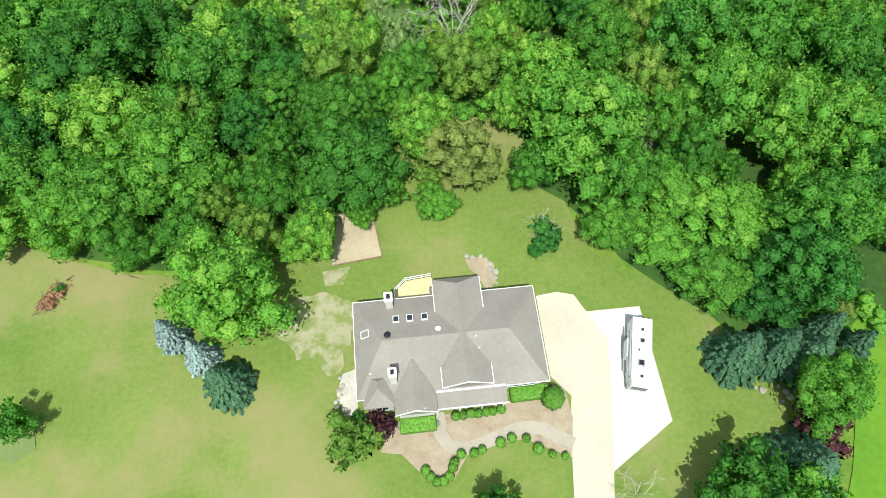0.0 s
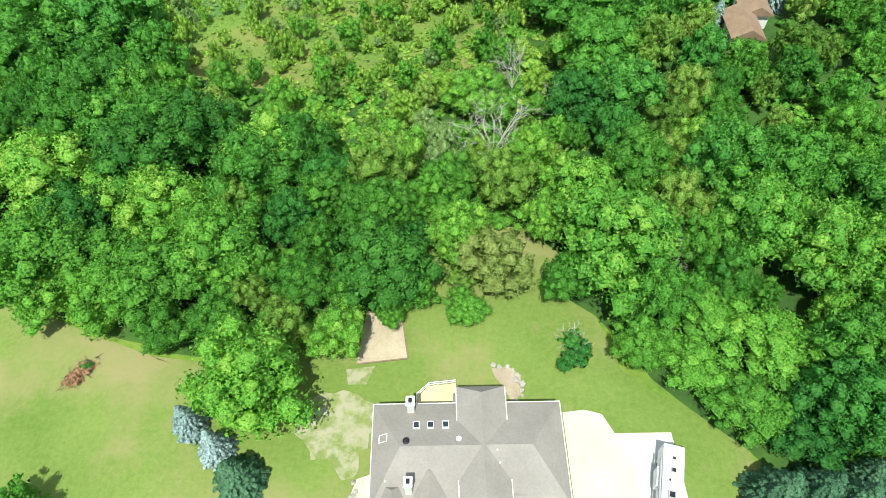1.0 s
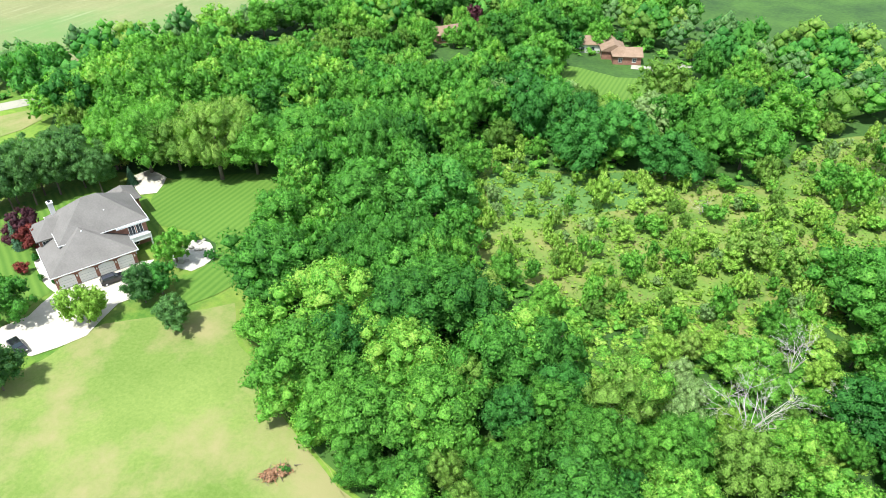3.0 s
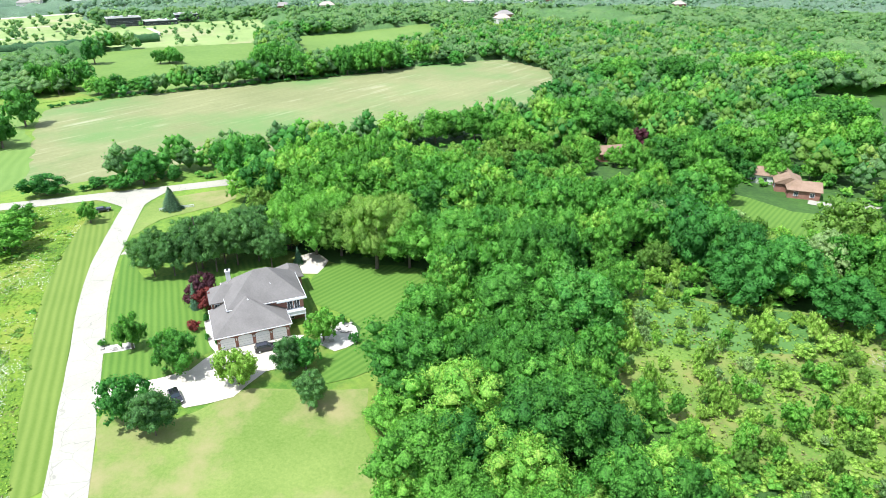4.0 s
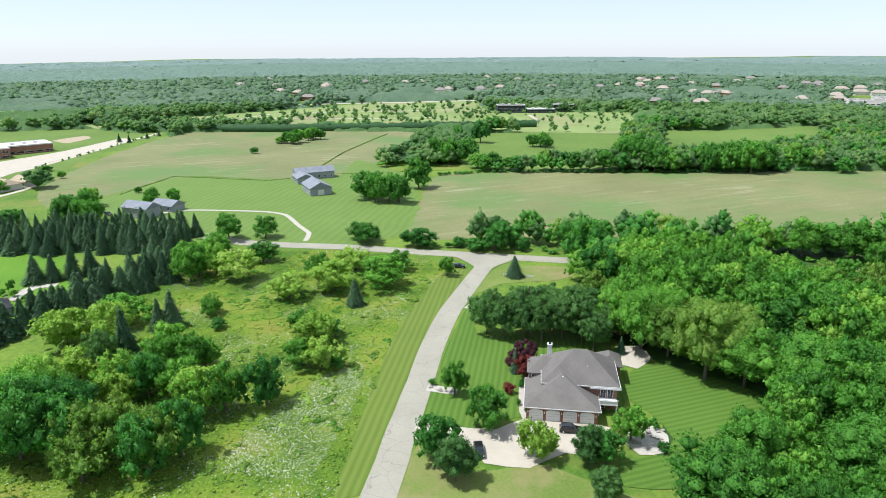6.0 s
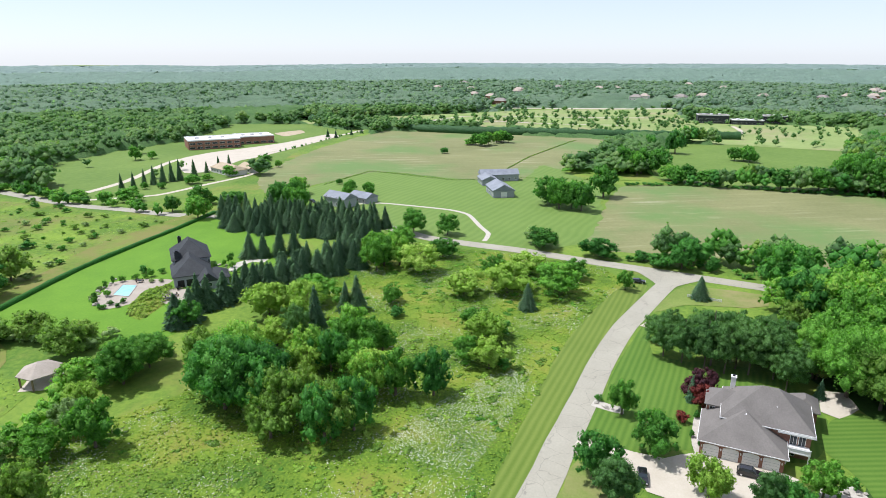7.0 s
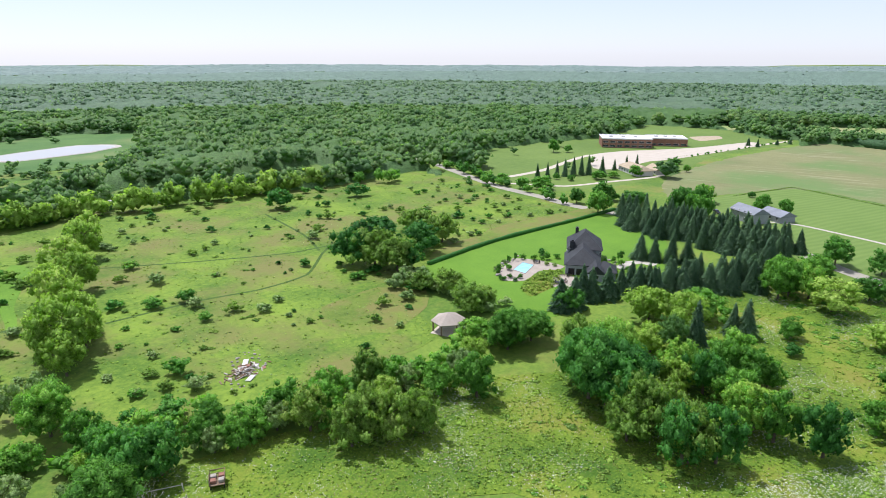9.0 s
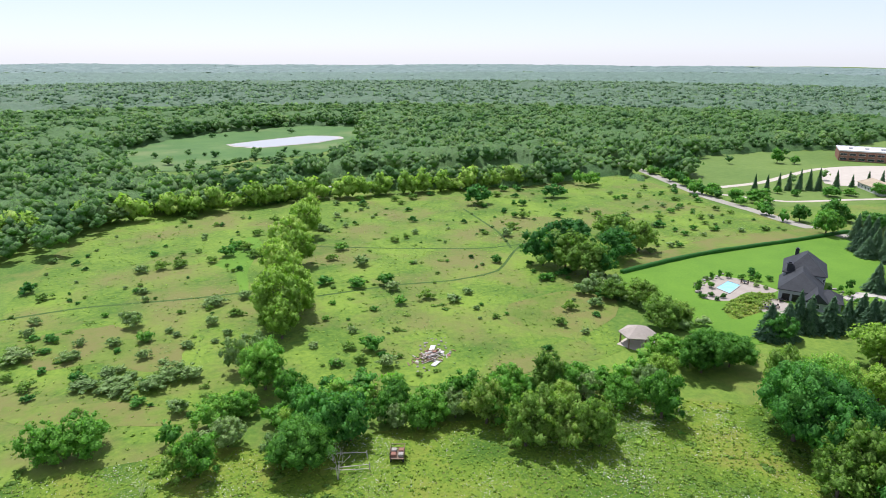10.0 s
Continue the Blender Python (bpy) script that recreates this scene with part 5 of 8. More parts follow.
patch("pond", POND, M["water"], "still pale pond in the marsh", "pond", 6, 1.0, z=0.5)
patch("marsh", REEDS, M["marsh"], "dark green reed marsh round the pond", "marsh", 14, 7.0, z=0.3)
GLADE = [(-25.2, -341.8), (-64.2, -349.6), (-109.8, -353.7), (-160.9, -345.9), (-207.3, -336.1), (-256.1, -330.6), (-290.0, -345.0), (-262.6, -380.8),
    (-217.1, -381.1), (-138.5, -388.2), (-88.7, -375.3), (-36.6, -362.8)]
patch("lawn_glade", GLADE, M["lawn_far"], "sunlit grass behind the belt of trees", "lawn", 6, 1.5)
strip("track_glade", [(-75.0, -357.0), (-110.0, -362.0), (-150.0, -357.0), (-200.0, -347.0), (-250.0, -340.0)], 4.5, M["gravel"], "pale track behind the belt of trees", "track")
LEVEL[0] = 0.075
patch("mown_path", [(-30.9, -239.2), (-50.3, -272.5), (-53.7, -261.0), (-40.7, -226.7), (-34.8, -198.2), (-33.4, -204.7),
    (-36.2, -229.1)], M["lawn_lush"], "smooth dark green mown strip in the pasture", "ground", 4, 0.5)
patch("bare_pasture", [(-106.8, -155.2), (-130.8, -156.9), (-140.6, -143.0), (-130.7, -132.4), (-109.6, -125.3), (-103.5, -132.8),
    (-99.3, -144.0)], M["brownish"], "dry brown grass near the pavilion", "ground", 6, 0.5)
patch("field_far_strip", [(-175.7, -171.6), (-223.9, -177.6), (-278.8, -170.2), (-297.4, -160.5), (-261.0, -158.4), (-207.2, -163.5),
    (-165.0, -163.5)], M["brownish"], "dry brownish field strip behind the lawn", "ground", 4, 2.0)
for line in ([(34.0, -214.7), (11.9, -214.5), (-17.0, -207.5), (-39.8, -204.3)], [(-55.0, -190.5), (-82.3, -188.3), (-101.8, -183.3),
    (-121.5, -184.7), (-141.0, -202.2), (-152.0, -210.0)], [(-72.0, -245.0), (-99.9, -227.8), (-130.8, -211.8),
    (-151.1, -208.6)], [(-159.3, -275.5), (-151.2, -230.6), (-142.1, -206.0)]):
    strip("deer_path", line, 1.1, M["trodden"], "narrow dark trodden path through the pasture", "path")
patch("bare_pasture_west", [(27.8, -151.4), (15.2, -141.2), (-7.0, -130.9), (-11.3, -133.0), (-3.9, -140.0), (9.0, -149.1), (20.7, -153.7), (28.3, -156.9)], M["brownish"], "dry brown strip of grass in the pasture", "ground", 3, 1.6)
patch("bare_pasture_mid", [(27.6, -194.5), (6.0, -195.5), (-12.0, -173.8), (-8.4, -156.6), (8.8, -169.5), (23.2, -173.2)], M["brownish"], "dry brown patch of grass in the pasture", "ground", 3, 2.2)
LEVEL[0] = 0.10
patch("terrace_white_house", [(19.7, 159.5), (29.8, 168.6), (36.6, 155.6),
    (30.6, 148.1)], M["concrete"], "pale concrete pool terrace", "patio", 3, 0.1, soft=False)
patch("lawn_white_house", [(11.1, 161.2), (18.4, 195.3), (22.6, 193.5), (19.5, 168.7), (23.3, 165.3), (31.3, 148.9), (31.2, 142.6),
    (20.5, 144.6)], M["lawn_far"], "green lawn behind the white house", "lawn", 4, 0.4)
strip("drive_white_house", [(23.4, 224.8), (22.4, 201.5), (21.7, 187.3), (26.2, 180.5)], 5, M["concrete"], "pale drive to the white house", "driveway")
strip("road_east", [(-19.7, 245.7), (-8.0, 242.0), (8.6, 232.9), (24.9, 223.1), (36.7, 217.4)], 6.5, M["asphalt"], "pale country road beyond the woods", "road")
patch("lawn_wood_house", [(-91.6, 207.7), (-72.2, 206.5), (-65.3, 210.8), (-56.0, 207.7), (-52.2, 193.2), (-60.4, 186.6), (-72.7, 188.2),
    (-86.3, 193.7)], M["lawn_stripe_b"], "striped lawn in a woodland clearing", "lawn", 4, 0.6)
strip("drive_wood_house", [(-72.3, 219.4), (-66.0, 221.3), (-59.9, 223.1),
    (-54.8, 236.7)], 4.5, M["asphalt"], "grey drive to the brown-roofed house", "driveway")


def stones(name, label, spots, low, high, seed, group=""):
    """A group of field stones, each a part of its own, half sunk in the ground."""
    rg = random.Random(seed)
    kinds = []
    for k in range(4):
        bm = bmesh.new()
        bmesh.ops.create_icosphere(bm, subdivisions=1, radius=1)
        for v in bm.verts:
            v.co *= rg.uniform(0.75, 1.2)
            v.co.z *= 0.65
        me = bpy.data.meshes.new("stone")
        bm.to_mesh(me)
        bm.free()
        me.materials.append(M["stone"])
        kinds.append(me)
    e = empty(name, pose(spots[0][0], spots[0][1], 0), label, "stones", group)
    for x, y in spots:
        s = rg.uniform(low, high)
        part("stone", rg.choice(kinds), None, e, at=pose(x - spots[0][0], y - spots[0][1], s * 0.35, 0, 0, rg.uniform(0, 360)) @ Matrix.Scale(s, 4))


def along(line, gap, jitter, seed):
    rg = random.Random(seed)
    out = []
    for p, q in zip(line, line[1:]):
        n = max(1, int(math.hypot(q[0] - p[0], q[1] - p[1]) / gap))
        out += [(p[0] + (q[0] - p[0]) * k / n + rg.gauss(0, jitter), p[1] + (q[1] - p[1]) * k / n + rg.gauss(0, jitter)) for k in range(n)]
    return out


stones("rock_border", "ring of pale rocks round a garden bed", along([(2.9, 36.6), (5.0, 36.8), (6.3, 35.9), (7.0, 34.6), (6.8, 33.2),
    (5.6, 32.0)], 0.45, 0.25, 3), 0.2, 0.5, 4)
stones("rock_border", "pale rocks beside the house wall", along([(-12.2, 20.8), (-12.6, 19.0), (-12.6, 17.5), (-11.5, 16.0)], 0.5, 0.3, 5), 0.2, 0.45, 6)
stones("rock_border", "pale stones along the lawn's edge", along([(37.9, 19.0), (40.0, 19.2), (41.4, 18.0), (41.5, 16.3)], 0.7, 0.5, 7), 0.2, 0.5, 8)
stones("rubble_heap", "heap of pale rubble in the pasture", along([(-68.7, -140.7), (-74.6, -143.7), (-74.0, -136.0), (-69.6, -130.9),
    (-66.4, -134.4), (-62.4, -129.5), (-64.2, -126.8)], 0.8, 1.2, 9), 0.15, 0.5, 10)
stones("boulders", "pale boulders in the gravel bed", along([(-102.9, 54.4), (-104.8, 58.6), (-107.2, 61.9), (-101.3, 59.4)], 1.2, 0.5, 11), 0.4, 0.9, 12)
stones("boulders", "stones edging the lane", along([(-131.7, 16.5), (-129.5, 19.4), (-128.6, 22.2)], 0.8, 0.3, 13), 0.3, 0.7, 14)
stones("boulders", "stones round the pool terrace", along([(-169.1, -135.2), (-179.6, -141.1), (-191.2, -143.2), (-195.0, -135.2)], 1.6, 0.5, 15), 0.4, 0.9, 16)
stones("boulders", "stones beside the entrance of the dark house", along([(-212.8, -117.1), (-212.8, -112.2), (-204.2, -108.6),
    (-194.5, -107.6)], 1.6, 0.8, 17), 0.4, 0.9, 18)


def debris_heap(x, y, seed):
    """A sprawling heap of broken boards, rusty sheets and pale slabs."""
    rg = random.Random(seed)
    e = empty("debris_heap", pose(x, y, 0, 0, 0, 25), "heap of broken boards and pale slabs in the pasture", "debris")
    for k in range(90):
        px, py = rg.gauss(0, 2.6), rg.gauss(0, 1.5)
        l, w = rg.choice([(1.3, 0.12), (0.9, 0.18), (0.5, 0.4), (1.6, 0.1)])
        z = 0.15 + max(0.0, 0.9 - 0.12 * (px * px / 3 + py * py)) * rg.random()
        at = pose(px, py, z, rg.uniform(-14, 14), rg.uniform(-14, 14), rg.uniform(0, 180))
        part("board", boxed(-l, l, -w, w, -0.06, 0.06, bevel=0.02), M[rg.choice(["timber", "timber", "dead", "stone", "timber", "brick", "dead"])], e, at=at)
    for px, py, l in ((2.6, 3.6, 1.5), (-4.0, -2.6, 1.7), (-3.4, 0.8, 0.8)):
        part("slab", boxed(-l, l, -0.7, 0.7, -0.12, 0.12, bevel=0.04), M["white_concrete"], e, at=pose(px, py, 0.2, 4, 0, rg.uniform(0, 40)))


debris_heap(-68.5, -134.5, 19)


def timber_edge(line, label):
    e = empty("timber_edging", pose(line[0][0], line[0][1], 0), label, "edging")
    for (x0, y0), (x1, y1) in zip(line, line[1:]):
        bm = bmesh.new()
        tube(bm, (x0 - line[0][0], y0 - line[0][1], 0.12), (x1 - line[0][0], y1 - line[0][1], 0.12), 0.12, 0.12, 4)
        part("board", bm, M["timber"], e)


timber_edge([(-14.7, 35.5), (-8.1, 36.9), (-9.9, 44.1), (-14.6, 43.4)], "weathered boards edging the sandy court")
sign = empty("guard_rail", pose(*[(-204.4, 52.6)][0], 0, 0, 0, 70), "low white board fence at the corner lawn", "fence")
for k in range(5):
    part("post", boxed(k * 2.6 - 0.07, k * 2.6 + 0.07, -0.07, 0.07, -0.1, 1.0), M["white"], sign)
for z in (0.35, 0.8):
    part("board", boxed(-0.1, 10.5, -0.03, 0.03, z - 0.12, z + 0.12), M["white"], sign)


# ---------- trees ----------
def mesh_np(name, verts, tris, quads, mat, normals=None, tone=None):
    """A mesh from arrays of corners, three-sided and four-sided faces, with rounded normals and a tone for each tree."""
    me = bpy.data.meshes.new(name)
    tris, quads = np.asarray(tris, np.int32).reshape(-1, 3), np.asarray(quads, np.int32).reshape(-1, 4)
    me.vertices.add(len(verts))
    me.vertices.foreach_set("co", np.asarray(verts, np.float32).ravel())
    me.loops.add(tris.size + quads.size)
    me.loops.foreach_set("vertex_index", np.concatenate([tris.ravel(), quads.ravel()]))
    me.polygons.add(len(tris) + len(quads))
    me.polygons.foreach_set("loop_start", np.concatenate([np.arange(len(tris)) * 3, tris.size + np.arange(len(quads)) * 4]).astype(np.int32))
    me.polygons.foreach_set("use_smooth", np.ones(len(tris) + len(quads), bool))
    me.update(calc_edges=True)
    me.materials.append(mat)
    if normals is not None:
        me.normals_split_custom_set_from_vertices(np.asarray(normals, np.float32))
    if tone is not None:
        me.attributes.new("tone", "FLOAT", "POINT").data.foreach_set("value", np.asarray(tone, np.float32))
    return me


ICO = bmesh.new()
bmesh.ops.create_icosphere(ICO, subdivisions=1, radius=1)
ICO_V = np.array([v.co[:] for v in ICO.verts])
ICO_F = np.array([[v.index for v in f.verts] for f in ICO.faces if f.calc_center_median().z > -0.5])
ICO.free()
OCTA_V = np.array([(1, 0, 0), (0, 1, 0), (-1, 0, 0), (0, -1, 0), (0, 0, 1), (0, 0, -1.0)])
OCTA_F = np.array([(0, 1, 4), (1, 2, 4), (2, 3, 4), (3, 0, 4), (1, 0, 5), (2, 1, 5), (3, 2, 5), (0, 3, 5)])
DOME_V = np.array([(1, 0, -0.2), (0, 1, -0.2), (-1, 0, -0.2), (0, -1, -0.2), (0, 0, 0.95), (0.6, 0.6, 0.35), (-0.6, -0.6, 0.35)])
DOME_F = np.array([(0, 5, 4), (5, 1, 4), (1, 2, 4), (2, 6, 4), (6, 3, 4), (3, 0, 4), (0, 1, 5), (2, 3, 6)])


def unit(v):
    return v / np.maximum(np.linalg.norm(v, axis=-1, keepdims=True), 1e-6)


def blobs(rng, lobes, shrink, ball_v=ICO_V, ball_f=ICO_F):
    """The leafy masses inside a crown; lobes: rows of centre, radius and squash. Gives corners, faces and normals."""
    n, k = len(lobes), len(ball_v)
    j = 1 + 0.14 * rng.normal(size=(n, k, 1))
    size = lobes[:, None, 3:4] * np.concatenate([np.ones((n, 1, 2)), lobes[:, None, 4:5]], 2)
    v = ball_v[None] * j * size * shrink + lobes[:, None, :3]
    f = ball_f[None] + (np.arange(n) * k)[:, None, None]
    nrm = unit(np.broadcast_to(ball_v[None], (n, k, 3)) + np.array([0, 0, 0.25]))
    return v.reshape(-1, 3), f.reshape(-1, 3), nrm.reshape(-1, 3)


def leaf_cards(rng, lobes, count, size, flat=0.35, aspect=0.7, rough=0.55):
    """Leaf clusters spread over the lobes of a crown, as small tilted blades that catch light as the lobe does.
    size: one number or one per lobe. Gives corners, faces, normals and each cluster's lobe."""
    w = np.minimum(lobes[:, 3], np.median(lobes[:, 3]) * 1.6) ** 2
    k = rng.choice(len(lobes), count, p=w / w.sum())
    d = unit(rng.normal(size=(count, 3)))
    d[:, 2] = np.where(d[:, 2] < -0.55, -d[:, 2] * 0.7, d[:, 2])
    r = lobes[k, 3] * (0.74 + 0.36 * rng.random(count))
    p = lobes[k, :3] + d * np.stack([r, r, r * lobes[k, 4]], 1)
    tilt = unit(d + rng.normal(size=(count, 3)) * 0.75 + np.array([0, 0, flat]))
    u = unit(np.cross(tilt, rng.normal(size=(count, 3))))
    w = np.cross(tilt, u)
    s = ((size[k] if np.ndim(size) else size) * (0.55 + 0.9 * rng.random(count)))[:, None]
    v = np.stack([p - u * s - w * s * 0.6, p + u * s - w * s * aspect + tilt * s * 0.2, p + w * s * 1.1 + tilt * s * 0.15], 1)
    face = np.cross(v[:, 1] - v[:, 0], v[:, 2] - v[:, 0])
    turned = (face * d).sum(1) < 0
    v[turned] = v[turned][:, ::-1]
    nrm = unit(d + rough * unit(rng.normal(size=(count, 3))) + np.array([0, 0, 0.3]))
    nrm = unit(nrm[:, None, :] + 0.5 * unit(v - p[:, None, :]))
    return v.reshape(-1, 3), np.arange(count * 3).reshape(-1, 3), nrm.reshape(-1, 3), k


def joined(*pieces):
    """Puts corner, face and normal arrays together."""
    at = np.cumsum([0] + [len(p[0]) for p in pieces])
    return np.concatenate([p[0] for p in pieces]), np.concatenate([p[1] + o for p, o in zip(pieces, at)]), np.concatenate([p[2] for p in pieces])


def crown_mesh(name, seed, mat, cards=2600, size=0.028, lobes=34, low=0.10, lumpy=0.115, spread=0.42, squash=1.0, tiers=0):
    """A crown of unit height and unit width: billows of unequal size over a dome, with an uneven outline and gaps."""
    rng = np.random.default_rng(seed)
    mid, half = low + (0.93 - low) * 0.44, (0.93 - low) * 0.5
    f1, f2, f3 = rng.random(3) * 6.283
    lb = []
    for k in range(lobes):
        c = 1 - 1.45 * (k + 0.5) / lobes
        a = k * 2.39996 + rng.normal() * 0.35
        out = math.sqrt(max(0.0, 1 - c * c)) * (1 + 0.16 * math.sin(2 * a + f1) + 0.13 * math.sin(3 * a + f2) + 0.09 * math.sin(5 * a + f3))
        deep = 0.66 + 0.28 * rng.random() if rng.random() < 0.85 else 0.45
        r = lumpy * (0.6 + 0.85 * rng.random() ** 1.4)
        z = mid + c * half * (deep + 0.08)
        if tiers:
            z = low + (0.93 - low) * (round((z - low) / (0.93 - low) * tiers) + 0.2 * rng.normal()) / tiers
        lb.append((spread * out * deep * 1.12, a, z, r, squash))
    lb = np.array([(q * math.cos(a), q * math.sin(a), z, r, s) for q, a, z, r, s in lb])
    core = np.array([(0.12 * math.cos(k * 1.57 + f1), 0.12 * math.sin(k * 1.57 + f1), mid + (0.05 * k - 0.12) * half / 0.4, spread * 0.56, half / 0.5) for k in range(4)])
    v2, f2, n2, _ = leaf_cards(rng, np.concatenate([lb, core]), cards, size, rough=0.85)
    v, f, n = joined(blobs(rng, core, 0.78), blobs(rng, lb, 0.8, OCTA_V, OCTA_F), (v2, f2, n2))
    return mesh_np(name, v, f, [], mat, n)


def trunk_mesh(name, seed, r=0.028, top=0.62, limbs=6):
    rng = np.random.default_rng(seed)
    bm = bmesh.new()
    tube(bm, (0, 0, -0.02), (0.01, 0, 0.3), r * 1.2, r * 0.85, 7)
    tube(bm, (0.01, 0, 0.3), (0, 0.01, top), r * 0.85, r * 0.4, 6)
    for k in range(limbs):
        a, z = k * 2.4 + rng.random(), 0.26 + 0.05 * k
        tube(bm, (0.01, 0, z), (0.25 * math.cos(a), 0.25 * math.sin(a), z + 0.2), r * 0.5, r * 0.15, 4)
    me = bpy.data.meshes.new(name)
    bm.to_mesh(me)
    bm.free()
    me.materials.append(M["bark"])
    return me


def conifer_mesh(name, seed, mat, tiers=26, per=20, droop=0.07, bare=0.03, taper=0.9):
    """Tiers of drooping boughs, each carrying needle sprays, round a tapering top. Unit height, unit width."""
    rng = np.random.default_rng(seed)
    vs, fs = [], []
    for t in range(tiers):
        z = bare + (0.96 - bare) * t / tiers
        reach = 0.5 * (1 - (z - bare) / (1 - bare)) ** taper + 0.015
        n = max(5, int(per * (0.35 + 1.3 * reach)))
        for k in range(n):
            a = 6.283 * (k + rng.random() * 0.8) / n + t
            l = reach * (0.7 + 0.45 * rng.random())
            zz = z + 0.02 * rng.normal()
            d, s, up = np.array([math.cos(a), math.sin(a), 0]), np.array([-math.sin(a), math.cos(a), 0]), np.array([0, 0, 1.0])
            for q in range(3):
                m = (0.45, 0.75, 1.0)[q]
                wid = (0.07, 0.055, 0.035)[q] * (0.6 + 0.8 * reach * 2)
                c = d * l * m + up * (zz + 0.02 - droop * m * m * (0.4 + l))
                e = d * l * (m - 0.38) + up * (zz + 0.045 - droop * (m - 0.3) ** 2)
                b = len(vs)
                vs += [e, c + s * wid - up * 0.02, c + d * wid * 0.7 - up * 0.012, c - s * wid - up * 0.02]
                fs.append((b, b + 1, b + 2, b + 3))
    b = len(vs)
    core = [np.array([0.27 * math.cos(k * 0.9), 0.27 * math.sin(k * 0.9), bare + 0.02]) for k in range(7)] + [np.array([0, 0, 0.97])]
    vs = np.array(vs + core)
    soft = unit(unit(np.concatenate([vs[:, :2], np.full((len(vs), 1), 0.12)], 1)) + 0.35 * rng.normal(size=vs.shape) + np.array([0, 0, 0.45]))
    fs = np.array(fs)
    face = np.cross(vs[fs[:, 1]] - vs[fs[:, 0]], vs[fs[:, 2]] - vs[fs[:, 0]])
    under = face[:, 2] < 0
    fs[under] = fs[under][:, ::-1]
    return mesh_np(name, vs, [(b + k, b + (k + 1) % 7, b + 7) for k in range(7)], fs, mat, soft)


def tree_kind(name, label, category, crowns, trunk):
    return dict(name=name, label=label, category=category, crowns=crowns, trunk=trunk)


TRUNKS = [trunk_mesh("trunk", s) for s in range(3)]
SLIM = trunk_mesh("trunk", 9, 0.016, 0.9, 0)
KIND = {}
SPECIES = dict(oak=("oak_tree", "broad oak with deep green summer leaves", "green leafy shrub"), ash=("ash_tree", "light green ash with a billowing crown", "bright green leafy shrub"),
               deep=("maple_tree", "dark green maple with a dense crown", "dark green rounded shrub"), olive=("poplar_tree", "dull olive-green poplar with a thin crown", "olive-green twiggy shrub"),
               lime=("locust_tree", "yellow-green young locust tree", "yellow-green meadow sapling"), silver=("willow_tree", "pale silver-green willow with soft foliage", "pale silver-green shrub with soft foliage"),
               plum=("plum_tree", "purple-leaved ornamental plum tree", "purple-leaved shrub in the garden"), red=("maple_tree", "dark red ornamental maple tree", "dark red leafy garden shrub"),
               brown=("cherry_tree", "bronze-leaved cherry thinning at the top", "bronze-brown thinning shrub"))
for key, (name, label, bush) in SPECIES.items():
    sd = sum(map(ord, key))
    loose = dict(olive=(6500, 0.0125, 64, 0.098), brown=(5200, 0.012, 60, 0.10), lime=(3600, 0.018, 40, 0.10)).get(key, (7500, 0.0135, 72, 0.102))
    KIND[key] = tree_kind(name, label, "tree", [crown_mesh("crown", 10 + s + sd, L[key], *loose) for s in range(3)], TRUNKS)
    KIND[key + "_lo"] = tree_kind(name, label, "tree", [crown_mesh("crown", 50 + s + sd, L[key], 2200, 0.023, 44, 0.03, 0.115, 0.44) for s in range(2)], TRUNKS)
    KIND[key + "_xs"] = tree_kind(name, label, "tree", [crown_mesh("crown", 70 + s + sd, L[key], 1200, 0.031, 34, 0.02, 0.135, 0.44) for s in range(2)], TRUNKS)
    KIND[key + "_bush"] = tree_kind("shrub", bush, "shrub", [crown_mesh("shrub", 90 + s + sd, L[key], 800, 0.036, 18, 0.08, 0.14) for s in range(2)], None)
for key, label in (("spruce", "dark green spruce with drooping boughs"), ("blue", "silvery blue spruce with stiff boughs"),
    ("teal", "blue-green spruce with dense boughs")):
    KIND[key] = tree_kind("spruce_tree", label, "spruce tree", [conifer_mesh("crown", s + len(key), L[key]) for s in range(2)], [SLIM])
KIND["pine"] = tree_kind("pine_tree", "tall dark pine with a ragged crown", "pine tree", [crown_mesh("crown", 300 + s, L["pine"], 6000, 0.015, 66, 0.12, 0.105, 0.40, 0.7, 9) for s in range(3)], [SLIM])

KIND["pine_low"] = tree_kind("pine_tree", "broad dark pine with boughs down to the grass", "pine tree", [crown_mesh("crown", 320 + s, L["pine"], 5200, 0.016, 60, 0.06, 0.11, 0.42, 0.7, 0) for s in range(2)], [SLIM])


def clipped_ball(name, seed, mat):
    """A closely clipped bush: one rounded body under a skin of small leaves."""
    rng = np.random.default_rng(seed)
    lb = np.array([(0, 0, 0.46, 0.48, 1.0)])
    bm = bmesh.new()
    bmesh.ops.create_icosphere(bm, subdivisions=2, radius=1)
    v1, f1 = np.array([v.co[:] for v in bm.verts]), np.array([[v.index for v in f.verts] for f in bm.faces])
    bm.free()
    v1 = v1 * (0.46 + 0.02 * rng.normal(size=(len(v1), 1))) + np.array([0, 0, 0.44])
    v2, f2, n2, _ = leaf_cards(rng, lb, 700, 0.04)
    v2[:, :2] *= 0.95
    v, f, n = joined((v1, f1, unit(v1 - np.array([0, 0, 0.44]))), (v2, f2, n2))
    return mesh_np(name, v, f, [], mat, n)


